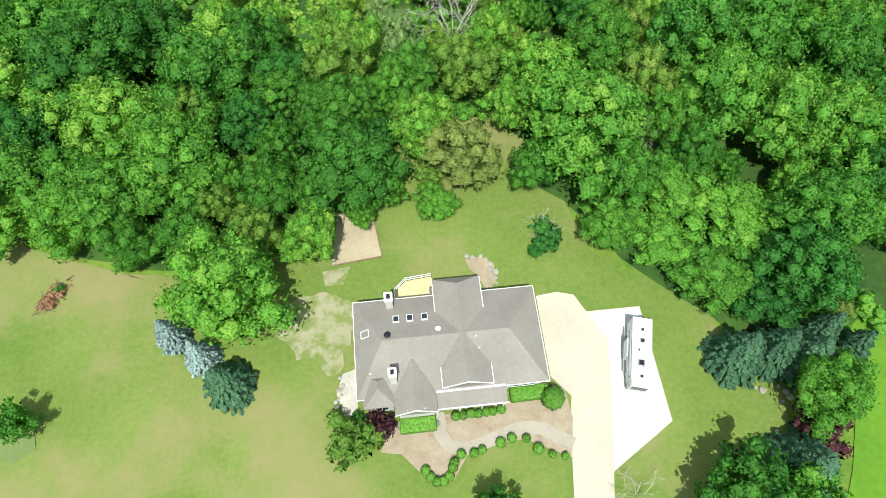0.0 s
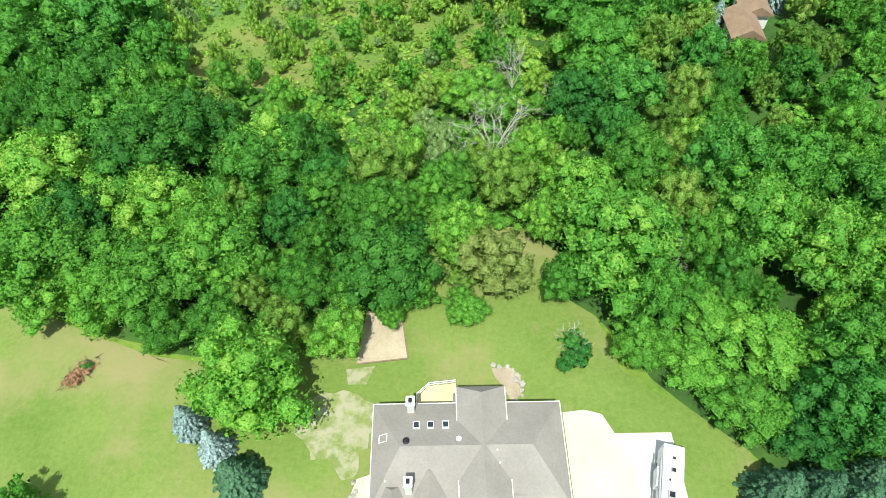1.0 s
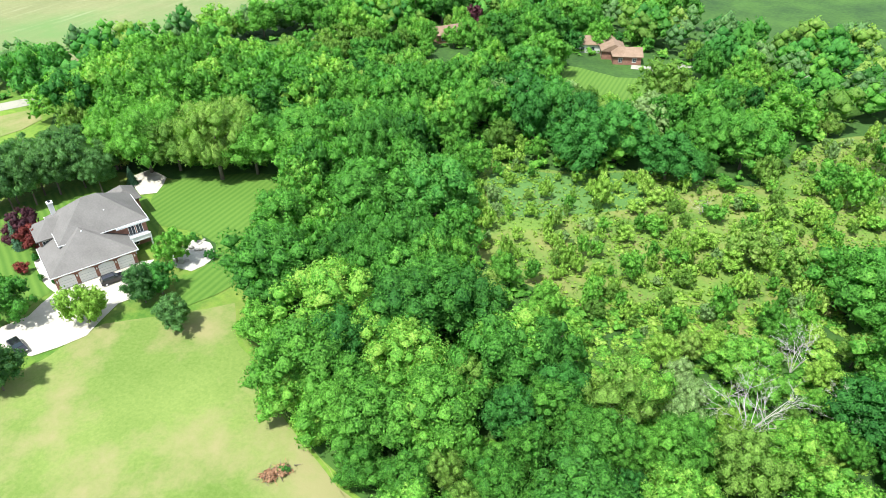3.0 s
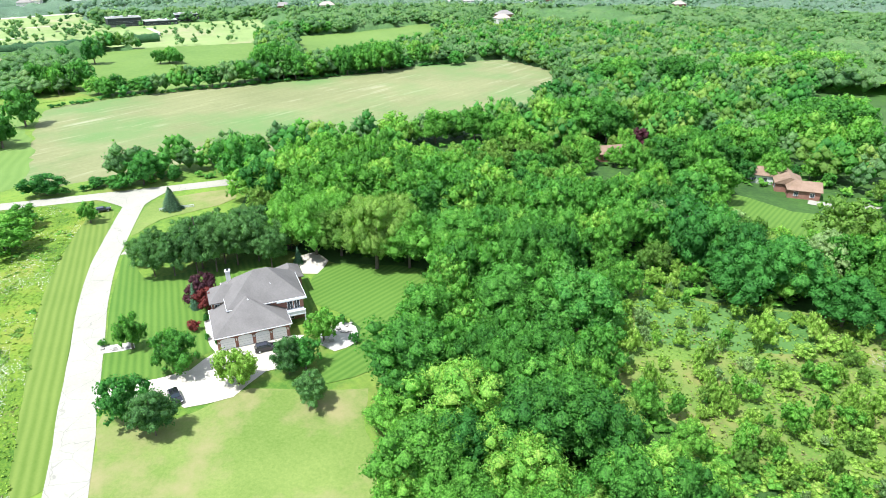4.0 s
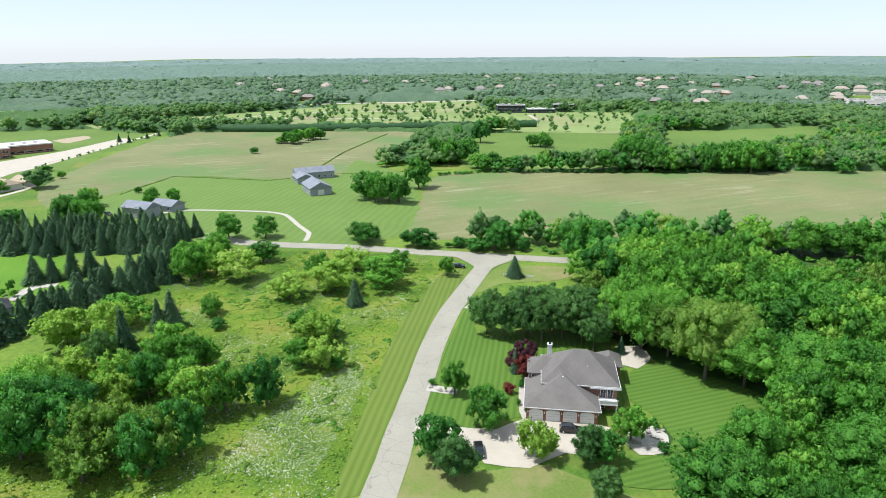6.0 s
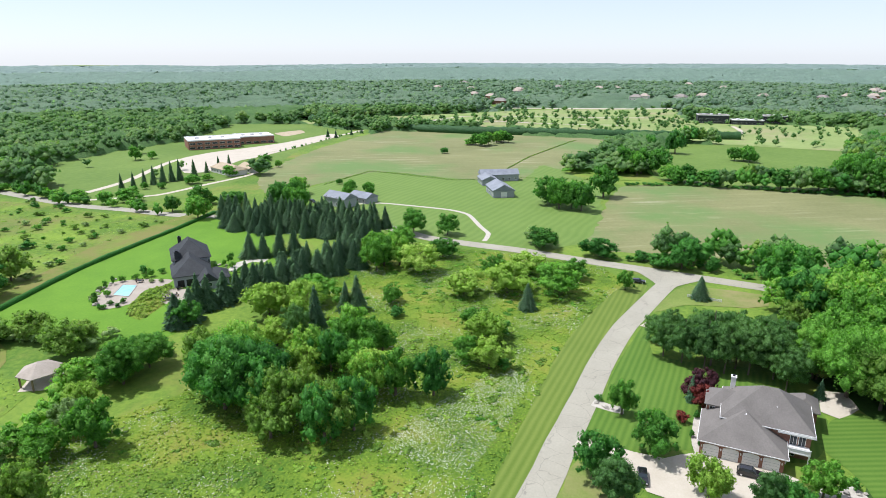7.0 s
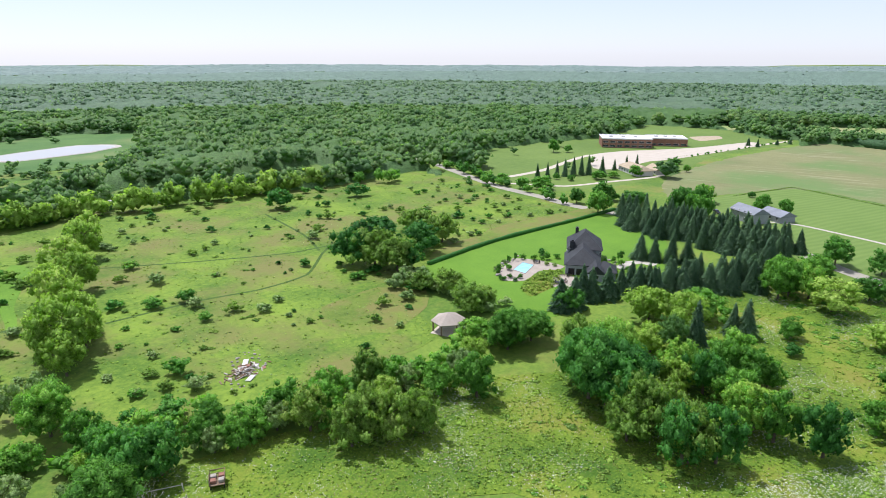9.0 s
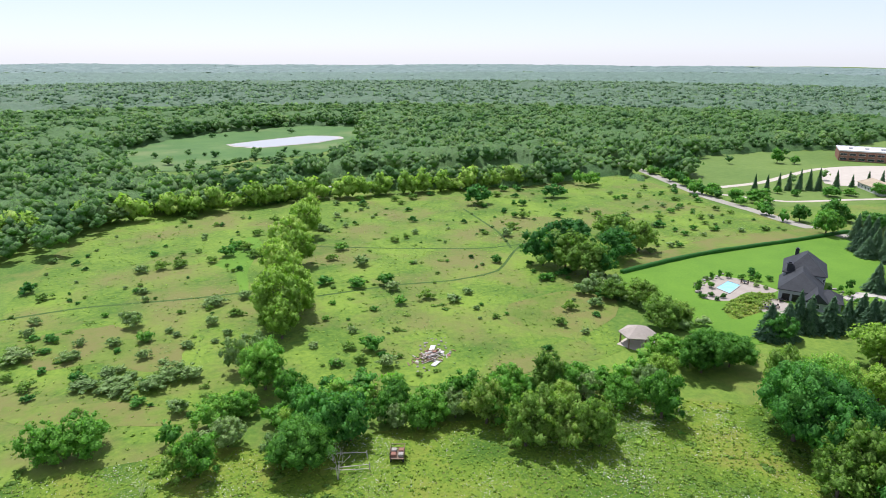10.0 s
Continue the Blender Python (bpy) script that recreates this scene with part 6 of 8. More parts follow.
KIND["box_ball"] = tree_kind("boxwood", "clipped round boxwood", "shrub", [clipped_ball("boxwood", 500, L["box"]), clipped_ball("boxwood", 501, L["box"])], None)
KIND["rust_bush"] = tree_kind("brush_heap", "heap of rusty dead branches on the lawn", "brush heap", [crown_mesh("brush_heap", 510, L["rust"], 500, 0.06, 10, 0.1, 0.17)], None)
KIND["tiny"] = tree_kind("pasture_shrub", "small shrub scattered in the pasture", "shrub", [crown_mesh("shrub", 400 + s, L[k], 260, 0.07, 8, 0.08, 0.19) for s, k in enumerate(("deep", "silver", "olive", "oak", "olive"))], None)

PLANTED = []
YARD = [(-132.7, 80.4), (-120.5, 82.9), (-105.3, 79.7), (-93.9, 73.3), (-87.1, 58.9), (-96.1, 59.8)]


def plant(kind, x, y, h, w, label="", group="", name=""):
    if w > 6 and inside((x, y), YARD):
        return None
    if w > 19 and KIND[kind]["category"] == "tree":       # a wide clump is several trees that stand together
        rg = random.Random(int(x * 13 + y * 7))
        spin, near_by = rg.uniform(0, 6.28), (4 if w < 27 else 6)
        for k in range(near_by):
            a, q = spin + k * 6.283 / (near_by - 1), (0.30 * w if k else 0.0)
            plant(kind, x + q * math.cos(a), y + q * math.sin(a), h * rg.uniform(0.78, 1.04), min(18.5, w * rg.uniform(0.44, 0.58)), label, group)
        return None
    far_off = math.hypot(x, y)
    if far_off > 280 and kind.replace("_lo", "") + "_xs" in KIND:
        kind = kind.replace("_lo", "") + "_xs"
    elif (far_off > 170 or (far_off > 100 and w < 12)) and kind + "_lo" in KIND:
        kind += "_lo"
    k = KIND[kind]
    if k["category"] == "tree" and h > 1.25 * w:
        h, w = math.sqrt(h * 1.25 * w), w * 1.06
    rng = random.Random(int(x * 31 + y * 17))
    PLANTED.append((x, y, w / 2))
    m = pose(x, y, hill(x, y), rng.uniform(-2, 2), rng.uniform(-2, 2), rng.uniform(0, 360))
    crown = rng.choice(k["crowns"])
    sc = Matrix.Diagonal((w, w, h, 1))
    if k["trunk"] is None:
        ob = new(name or k["name"], crown)
        ob.matrix_basis = m @ sc
        return tagged(ob, label or k["label"], k["category"], group)
    e = empty(k["name"], m, label or k["label"], k["category"], group)
    part("trunk", rng.choice(k["trunk"]), None, e, at=Matrix.Diagonal((h * 0.8, h * 0.8, h, 1)))
    part("crown", crown, None, e, at=sc)
    return e


def plant_all(kind, spots, label="", group=""):
    for x, y, h, w in spots:
        plant(kind, x, y, h, w, label, group)

def scatter_few(poly, n, seed):
    """A few random spots inside an outline."""
    rg = random.Random(seed)
    xs, ys = [p[0] for p in poly], [p[1] for p in poly]
    out = []
    while len(out) < n:
        p = (rg.uniform(min(xs), max(xs)), rg.uniform(min(ys), max(ys)))
        if inside(p, poly):
            out.append(p)
    return out


# woods round the lawn
plant_all("ash", [(-26.6, 29.6, 13.7, 15.1), (-24.2, 32.5, 11.0, 6.5), (-7.1, 45.7, 6.0, 4.6), (-16.7, 44.9, 8.0, 6.1), (-10.8, 43.0, 6.0, 5.3)])
plant_all("oak", [(-12.8, 47.1, 12.6, 13.9), (19.0, 53.2, 16.0, 17.5), (23.5, 46.0, 12.0, 10.0), (-33.4, 62.1, 14.0, 14.4),
    (-52.0, 62.5, 15.2, 16.9), (-45.2, 69.0, 14.0, 14.3), (-59.3, 68.5, 14.0, 15.1), (37.8, 58.0, 16.0, 14.1), (46.0, 54.2, 16.0, 13.0),
    (54.4, 63.0, 16.0, 14.3), (53.0, 51.4, 15.0, 13.3), (45.9, 68.9, 15.0, 14.3), (48.9, 39.7, 13.0, 13.3), (-28.5, 69.7, 12.0, 10.0),
    (12.6, 48.5, 9.0, 7.3), (33.5, 50.5, 12.0, 7.4)])
plant_all("ash", [(-17.0, 37.4, 9.0, 8.0), (-35.8, 48.4, 12.5, 13.8), (-42.3, 43.2, 11.4, 12.3), (-17.8, 57.6, 9.0, 7.9),
    (-49.9, 45.8, 10.3, 11.3), (-45.7, 55.2, 12.1, 13.3), (14.2, 63.8, 11.0, 11.1), (30.6, 56.1, 12.0, 7.5), (22.7, 69.6, 13.0, 10.7),
    (9.3, 58.6, 9.0, 6.6), (-49.9, 39.5, 5.0, 8.6), (-39.8, 36.8, 7.3, 8.0), (28.0, 38.3, 5.0, 9.3), (34.3, 32.8, 5.4, 10.6),
    (21.4, 40.2, 6.9, 7.6), (30.7, 46.3, 6.2, 11.9), (39.1, 41.0, 6.4, 12.8), (-23.5, 44.9, 8.0, 8.6), (-11.5, 58.6, 9.0, 6.6),
    (-33.6, 39.0, 7.8, 8.6), (44.3, 18.3, 9.0, 9.9)])
plant_all("ash", [(-3.0, 55.2, 11.0, 8.7), (-7.6, 61.7, 9.0, 7.6), (7.2, 70.3, 11.0, 8.0)])
plant_all("olive", [(2.9, 64.3, 12.0, 9.2), (29.2, 62.2, 12.0, 8.7)])
plant_all("deep", [(-26.8, 55.2, 10.0, 9.1), (-57.2, 52.3, 12.0, 11.1), (-56.3, 44.9, 8.1, 9.0), (36.3, 70.0, 15.0, 12.0),
    (45.1, 33.6, 11.0, 12.0), (41.0, 29.6, 5.0, 8.6), (-23.0, 63.3, 10.0, 8.7), (55.8, 46.0, 12.0, 9.8)])
plant_all("olive", [(-15.0, 66.9, 12.0, 10.4), (-35.1, 56.2, 12.0, 7.7), (-24.0, 38.6, 9.0, 6.7), (-1.9, 49.6, 3.0, 4.8)])
plant_all("brown", [(2.7, 50.2, 10.0, 10.8), (48.8, 28.7, 4.0, 4.1)])
plant("ash", *[(-1.1, 44.2, 4.0, 6.0)][0], label="small round-headed young tree on the lawn")
plant_all("oak_lo", [(32.0, 6.8, 10.0, 11.0), (38.0, 6.4, 9.0, 8.6), (5.6, 5.1, 8.0, 5.1), (-48.4, 14.4, 8.0, 4.7)])
plant_all("plum_bush", [(43.1, 14.5, 4.0, 6.9)], "dark maroon shrub at the lawn's edge")
plant_all("blue", [(-33.3, 25.3, 7.0, 4.4), (-29.3, 22.7, 7.0, 4.5)], "silvery blue spruce at the edge of the lawn")
plant_all("teal", [(-25.4, 19.3, 8.0, 6.4), (35.4, 22.6, 9.0, 7.3), (39.8, 23.3, 9.0, 6.8), (43.4, 22.3, 9.0, 7.3), (46.8, 26.1, 7.0, 4.8),
    (40.3, 10.1, 9.0, 8.4), (49.9, 24.0, 7.0, 4.9)])

# the tall wood
plant_all("oak", [(-64.9, 74.7, 18.5, 22.2), (-76.8, 69.2, 17.8, 19.6), (-61.0, 82.8, 17.7, 19.6), (-99.7, 90.2, 18.5, 22.0),
    (-78.6, 57.9, 16.5, 17.9), (-90.7, 109.0, 18.5, 22.3), (-104.2, 109.1, 18.5, 22.0), (-114.6, 100.4, 16.0, 17.8), (-141.4, 118.7, 18.5, 29.7),
    (-112.2, 138.2, 18.5, 25.4), (-81.9, 88.9, 16.7, 18.4), (12.0, 112.3, 16.4, 17.5), (21.2, 108.8, 16.1, 17.3), (18.8, 94.1, 14.4, 15.7),
    (-90.5, 144.6, 18.5, 24.4), (-34.7, 168.4, 18.5, 24.6), (-20.9, 161.0, 16.1, 17.2), (-51.3, 69.4, 13.3, 14.7)])
plant_all("ash", [(-150.0, 78.7, 18.5, 27.5), (-169.1, 104.6, 18.5, 29.9), (-127.6, 125.7, 18.5, 25.5), (-92.3, 130.6, 18.5, 20.0),
    (-119.8, 89.4, 16.0, 17.5), (-63.7, 57.9, 15.3, 16.5), (-33.4, 66.5, 12.2, 13.6), (-53.3, 57.1, 11.0, 12.1), (-57.8, 44.1, 14.2, 15.1),
    (-36.3, 49.0, 12.2, 13.5), (-48.0, 41.8, 10.1, 11.0), (-14.4, 68.7, 12.0, 9.6), (-15.7, 186.2, 16.4, 17.7), (-57.2, 40.1, 9.0, 9.7),
    (-71.9, 48.0, 8.2, 9.0), (-35.4, 58.8, 9.5, 10.5), (-23.5, 59.8, 9.3, 10.2), (-15.2, 59.3, 9.1, 10.0), (-1.5, 84.7, 9.9, 10.8),
    (-5.2, 64.5, 9.2, 10.2), (-165.7, 120.9, 18.5, 28.8), (-184.4, 96.8, 18.5, 29.2)])
plant_all("olive", [(-133.3, 87.2, 18.5, 29.2), (-14.6, 67.9, 12.0, 7.9), (-8.7, 119.9, 9.2, 9.9), (1.5, 118.3, 9.1, 9.8)])
plant_all("deep", [(-70.4, 97.1, 17.0, 18.3), (-80.8, 152.6, 16.7, 18.1), (-68.2, 151.4, 18.5, 22.3), (-49.1, 147.6, 16.7, 18.1),
    (-117.5, 137.0, 15.0, 15.5), (-107.5, 67.3, 4.0, 6.5), (-54.3, 138.2, 16.1, 17.4), (22.7, 87.2, 11.9, 13.2), (15.3, 84.3, 10.7, 11.8),
    (-34.7, 145.1, 13.3, 14.6)])
plant_all("silver", [(-85.7, 155.0, 13.9, 15.2), (-47.0, 164.5, 11.9, 13.2)])
plant_all("lime_bush", [(x, y, h, w * 0.6) for x, y, h, w in [(-72.4, 130.4, 5.0, 8.9), (-71.6, 138.2, 5.0, 7.7), (-58.2, 137.1, 8.0, 8.8),
    (-68.5, 112.1, 5.0, 6.0), (-53.7, 110.6, 4.0, 5.8), (-38.8, 98.2, 6.2, 6.9), (-42.2, 123.4, 8.5, 9.3), (-17.3, 106.0, 5.0, 8.1),
    (-5.8, 132.2, 5.0, 10.8), (-1.6, 144.1, 5.0, 11.5), (-45.7, 103.8, 4.0, 4.2), (-36.0, 97.5, 5.0, 5.1), (-34.5, 125.5, 4.0, 8.0),
    (-18.5, 119.2, 5.0, 8.8), (-11.7, 115.5, 5.0, 9.8), (-32.7, 113.0, 4.0, 6.2), (-64.7, 120.5, 4.0, 4.9), (-32.7, 132.3, 4.0, 8.3),
    (1.9, 155.0, 5.0, 9.2)]], "yellow-green sapling in the meadow")
plant_all("ash_bush", [(x, y, h, w * 0.6) for x, y, h, w in [(-28.5, 119.2, 5.0, 8.9), (-19.4, 132.1, 5.0, 9.5), (-15.0, 141.4, 4.0, 10.0),
    (-2.5, 120.3, 5.0, 8.8), (-21.0, 110.8, 5.0, 8.4), (-26.1, 100.5, 8.2, 9.0), (-29.7, 89.0, 7.7, 8.4), (-9.3, 99.2, 8.0, 8.7),
    (-1.3, 99.6, 8.0, 8.7), (5.7, 115.7, 5.0, 8.6), (10.2, 148.4, 4.0, 8.9), (3.3, 104.5, 5.0, 8.0), (-15.0, 90.1, 6.6, 7.3),
    (-48.2, 118.4, 4.0, 5.3), (-20.5, 148.0, 4.0, 8.9), (1.7, 137.4, 5.0, 8.3), (14.6, 149.5, 5.0, 8.9), (-9.3, 199.8, 10.6, 11.3),
    (5.7, 153.5, 12.5, 13.5), (9.6, 177.2, 14.4, 15.2), (-2.6, 168.3, 6.0, 4.9)]], "light green shrub in the meadow")

plant_all("oak", [(38.2, 159.9, 13.0, 12.7), (44.4, 154.1, 13.0, 14.0), (47.7, 171.8, 14.0, 15.3), (40.0, 140.8, 12.0, 11.5),
    (45.1, 135.6, 13.0, 12.7), (-0.3, 160.9, 8.5, 9.4), (33.1, 128.2, 8.5, 9.4)])
plant_all("blue", [(56.0, 122.0, 12.5, 6.0), (43.5, 114.0, 7.0, 4.0)], "silvery blue spruce beside the brown-roofed house")

# round the brick house and the country road
plant_all("oak", [(-156.1, 270.6, 18.5, 31.3), (-167.8, 231.1, 18.5, 31.4), (-114.2, 217.8, 18.5, 29.5), (-100.7, 162.3, 18.5, 21.6),
    (-114.6, 150.1, 18.5, 21.4), (-100.1, 116.2, 18.5, 22.3), (-150.7, 138.4, 18.5, 24.9), (-224.5, 89.4, 18.5, 20.1),
    (-106.2, 279.3, 18.5, 30.0), (-106.3, 245.1, 18.5, 24.5), (-104.5, 321.5, 18.5, 33.8), (-232.0, 337.6, 18.5, 37.0),
    (-205.1, 368.5, 18.5, 38.1)])
plant_all("ash", [(-169.5, 131.5, 18.5, 20.0), (-199.5, 130.4, 18.5, 19.8), (-198.8, 107.9, 18.5, 25.2), (-164.2, 84.2, 18.5, 20.9),
    (-193.6, 81.3, 14.5, 15.7), (-128.2, 131.9, 17.9, 19.2), (-93.1, 192.0, 16.9, 17.9), (-97.9, 145.2, 12.1, 13.4), (-179.1, 218.0, 18.5, 23.3),
    (-179.6, 186.7, 18.5, 21.5), (-207.2, 170.3, 16.3, 17.3), (-214.8, 154.9, 16.0, 17.1), (-199.3, 186.0, 16.6, 17.5),
    (-79.5, 276.3, 18.5, 26.3), (-188.4, 420.4, 18.5, 41.5), (-160.3, 452.6, 18.5, 43.2)])
plant_all("deep", [(-216.0, 256.9, 17.3, 18.3), (-94.3, 180.9, 14.2, 15.3), (-62.2, 142.9, 9.0, 9.2)])
plant_all("olive", [(-62.8, 154.4, 13.1, 14.5), (-52.2, 190.6, 15.7, 16.7)])
plant_all("ash", [(-47.7, 149.1, 12.4, 13.7)])
plant_all("silver", [(-85.5, 155.8, 12.4, 13.6), (-49.5, 173.9, 11.2, 12.1), (-74.3, 171.8, 9.7, 10.7)])
plant_all("plum", [(-145.2, 228.8, 10.0, 10.0)])
plant_all("pine", [(x, y, h, w * 0.98) for x, y, h, w in [(-158.6, 36.5, 11.9, 9.5), (-155.4, 40.5, 13.4, 9.4), (-152.8, 45.5, 14.6, 10.1),
    (-150.7, 49.7, 15.7, 10.0), (-150.8, 55.5, 16.7, 10.9), (-149.2, 60.8, 15.8, 10.9), (-157.2, 60.4, 14.7, 11.4), (-143.3, 61.7, 13.1, 9.1),
    (-163.4, 46.9, 13.2, 9.8), (-169.9, 40.0, 9.9, 8.4), (-162.9, 55.5, 13.3, 11.6), (-149.2, 66.7, 11.9, 7.9), (-166.8, 35.9, 8.9, 6.6),
    (-159.4, 66.6, 12.4, 10.0)]], group="pine grove")
plant_all("plum", [(-136.4, 41.3, 9.0, 7.1), (-138.4, 39.7, 5.5, 5.8)])
plant_all("red", [(-132.0, 40.7, 7.2, 6.7)])
plant_all("red_bush", [(-126.4, 34.4, 3.0, 3.2)])
plant_all("brown", [(-150.9, 71.4, 9.8, 6.5)])
plant_all("oak", [(-113.0, 26.4, 11.0, 9.5), (-90.7, 71.1, 13.8, 13.2)])
plant_all("ash", [(-127.6, 22.0, 12.0, 6.0), (-208.0, 33.1, 8.3, 6.0), (-104.0, 54.1, 8.7, 7.4)])
plant_all("teal", [(-204.5, 56.2, 6.8, 5.6)])
plant_all("pine_low", [(-87.4, 41.8, 7.6, 6.9), (-97.5, 17.0, 9.7, 8.7), (-98.3, 43.0, 8.9, 7.4)])
plant_all("deep", [(-104.2, 13.9, 10.4, 8.5), (-97.9, 46.4, 7.6, 7.0)], "rounded dark tree beside the concrete drive")
plant_all("olive", [(-125.1, 82.6, 24.2, 14.5)], "tall thin-crowned tree at the lawn's edge")
plant_all("lime", [(-101.7, 33.9, 8.9, 7.8)], "pale yellow-green young tree on the driveway lawn")
plant_all("oak_lo", [(-336.9, 10.6, 16.8, 18.4), (-326.8, 21.4, 21.4, 22.4), (-357.0, 40.3, 18.7, 14.7), (-436.5, 72.9, 23.5, 21.9),
    (-439.9, 62.4, 18.8, 16.0), (-410.0, 91.1, 12.8, 22.8), (-404.8, 107.3, 9.8, 17.1), (-503.7, 158.0, 12.6, 21.4), (-394.3, 146.7, 14.4, 17.1),
    (-390.3, 166.2, 14.8, 17.3), (-398.5, 190.9, 32.9, 27.9), (-387.1, 204.5, 17.3, 29.6), (-381.0, 238.0, 22.4, 28.4),
    (-377.0, 257.8, 24.0, 32.9), (-382.5, 294.0, 17.3, 26.1), (-379.0, 312.9, 15.0, 22.1), (-559.5, -44.2, 13.0, 21.0),
    (-582.4, -28.7, 12.5, 22.0), (-562.8, -54.5, 6.5, 13.0)], "round-headed hedgerow tree between the fields")
plant_all("deep_lo", [(-244.2, 28.0, 8.2, 13.7), (-233.6, 56.8, 12.5, 12.3), (-235.9, 49.3, 5.6, 10.1), (-232.0, 66.9, 5.9, 5.6),
    (-508.2, -70.3, 5.4, 6.9), (-211.6, 84.3, 21.9, 14.8), (-190.1, 81.1, 16.2, 13.6), (-456.9, 88.1, 16.5, 16.8), (-542.4, 93.8, 17.8, 19.8),
    (-358.5, 315.1, 10.9, 12.9), (-371.6, 274.4, 9.8, 16.7), (-395.5, 200.2, 7.9, 14.0), (-241.7, 43.6, 4.0, 6.9),
    (-535.6, 114.6, 22.5, 14.8)], "dark hedgerow tree beside the field")
plant_all("silver_bush", [(-259.6, 2.3, 7.9, 8.7), (-257.8, 7.8, 7.0, 7.2)])

# scrub meadow beside the lane
plant_all("ash_lo", [(-221.2, -53.5, 15.5, 19.1), (-244.6, -52.2, 10.1, 13.9), (-201.5, 9.5, 11.6, 17.2), (-185.5, -42.8, 6.8, 7.3),
    (-217.4, 17.1, 8.2, 10.2), (-169.4, -14.0, 7.0, 9.9), (-180.9, -66.2, 10.7, 14.6), (-155.4, -47.0, 11.9, 11.0), (-150.8, -37.6, 8.2, 7.6),
    (-147.7, -14.5, 7.9, 8.8), (-136.8, -39.9, 10.8, 11.4), (-214.6, -11.1, 9.4, 10.1)], "bushy light green tree in the scrub meadow")
plant_all("lime_lo", [(-215.4, -39.4, 12.2, 16.4), (-199.2, -6.4, 11.7, 17.0), (-194.9, -20.5, 9.7, 13.0), (-218.1, 0.3, 9.4, 14.3),
    (-160.8, -10.8, 10.0, 11.0), (-169.9, -77.4, 12.2, 14.2), (-166.7, -64.8, 14.5, 12.0), (-149.3, -66.6, 9.4, 9.5), (-144.8, -8.6, 9.2, 10.1),
    (-129.9, -33.6, 11.8, 12.2), (-134.5, -52.6, 10.1, 8.6)], "bushy yellow-green tree in the scrub meadow")
plant_all("oak_lo", [(-267.5, -50.8, 12.9, 12.5), (-267.4, -35.7, 10.7, 11.2), (-303.3, -121.3, 18.9, 20.8), (-342.6, -90.3, 8.8, 6.5),
    (-339.2, -101.0, 9.8, 8.1), (-234.7, -33.1, 9.1, 11.0), (-278.4, -159.1, 13.1, 11.7), (-313.7, -157.5, 6.4, 12.8),
    (-254.4, 5.8, 9.4, 14.2)], "dark green tree beside the farm fields")
plant_all("deep", [(-117.4, -65.8, 20.0, 14.7), (-114.8, -57.4, 18.1, 11.6), (-137.6, -47.6, 14.0, 8.6)])
plant_all("olive", [(-111.9, -50.6, 17.7, 11.2), (-131.6, -78.0, 15.7, 10.5)])
plant_all("ash", [(-131.3, -68.2, 16.3, 13.1), (-148.1, -46.4, 12.3, 9.1)])
plant_all("deep_bush", [(-163.7, -7.3, 6.4, 8.0), (-174.8, -38.5, 3.7, 5.2), (-145.8, -5.2, 3.9, 5.8)])
plant_all("spruce", [(-185.8, 0.6, 9.1, 6.4), (-156.1, -57.3, 16.3, 8.0), (-177.7, -51.9, 11.9, 7.4), (-176.7, -55.3, 10.0, 6.0), (-202.8, 56.3, 8.1, 6.7)])
plant_all("deep", [(-129.9, -20.4, 15.7, 8.2), (-113.3, -34.9, 16.7, 8.5), (-108.5, -39.6, 16.4, 9.6)])
plant_all("pine", [(-150.7, -62.1, 13.5, 7.9), (-154.6, 47.5, 16.8, 14.1), (-153.6, 53.2, 15.9, 12.6)])
plant_all("olive", [(-109.9, -38.8, 17.7, 9.6), (-117.7, -47.6, 14.1, 9.0)])
plant_all("ash", [(-138.8, -54.2, 12.7, 10.3), (-149.9, -40.5, 11.5, 10.6), (-128.5, -29.2, 14.5, 9.3), (-126.6, -35.5, 13.7, 9.3)])

# spruce plantation by the dark-roofed house
ROWS = [[(-266.7, -138.4), (-265.2, -109.9), (-259.1, -86.5), (-259.8, -64.0)], [(-282.6, -142.0), (-279.5, -107.5), (-275.1, -84.4),
    (-274.0, -65.5)], [(-224.4, -106.9), (-229.0, -96.6), (-232.7, -86.2)], [(-190.0, -92.0), (-201.2, -84.3), (-213.6, -74.3),
    (-225.1, -63.5)], [(-158.6, -100.1), (-172.4, -97.8), (-182.7, -92.6), (-191.1, -90.4)]]
for row, gap, h in zip(ROWS, (3.2, 3.2, 5.0, 3.6, 4.2), (11, 12, 12, 11, 12)):
    for (x0, y0), (x1, y1) in zip(row, row[1:]):
        n = max(1, int(math.hypot(x1 - x0, y1 - y0) / gap))
        for k in range(n):
            t = (k + random.uniform(-0.2, 0.2)) / n
            plant("spruce", x0 + (x1 - x0) * t + random.uniform(-2.2, 2.2), y0 + (y1 - y0) * t + random.uniform(-2.2, 2.2), h * random.uniform(0.8, 1.15), random.uniform(6.8, 9.2), group="spruce plantation")
SPRUCE_RNG = random.Random(77)
for poly, n in (([(-281.7, -149.7), (-285.1, -118.5), (-286.8, -88.3), (-275.5, -63.6), (-251.2, -62.7), (-250.9, -83.5), (-255.9, -111.3),
    (-259.2, -135.9)], 45), ([(-189.4, -92.9), (-208.2, -87.4), (-223.0, -77.8), (-233.5, -63.0), (-215.9, -60.6), (-202.6, -74.3),
    (-181.2, -85.5)], 24)):
    for x, y in scatter_few(poly, n, n):
        plant("spruce", x, y, SPRUCE_RNG.uniform(8.5, 12.5), SPRUCE_RNG.uniform(6.8, 9.2), group="spruce plantation")
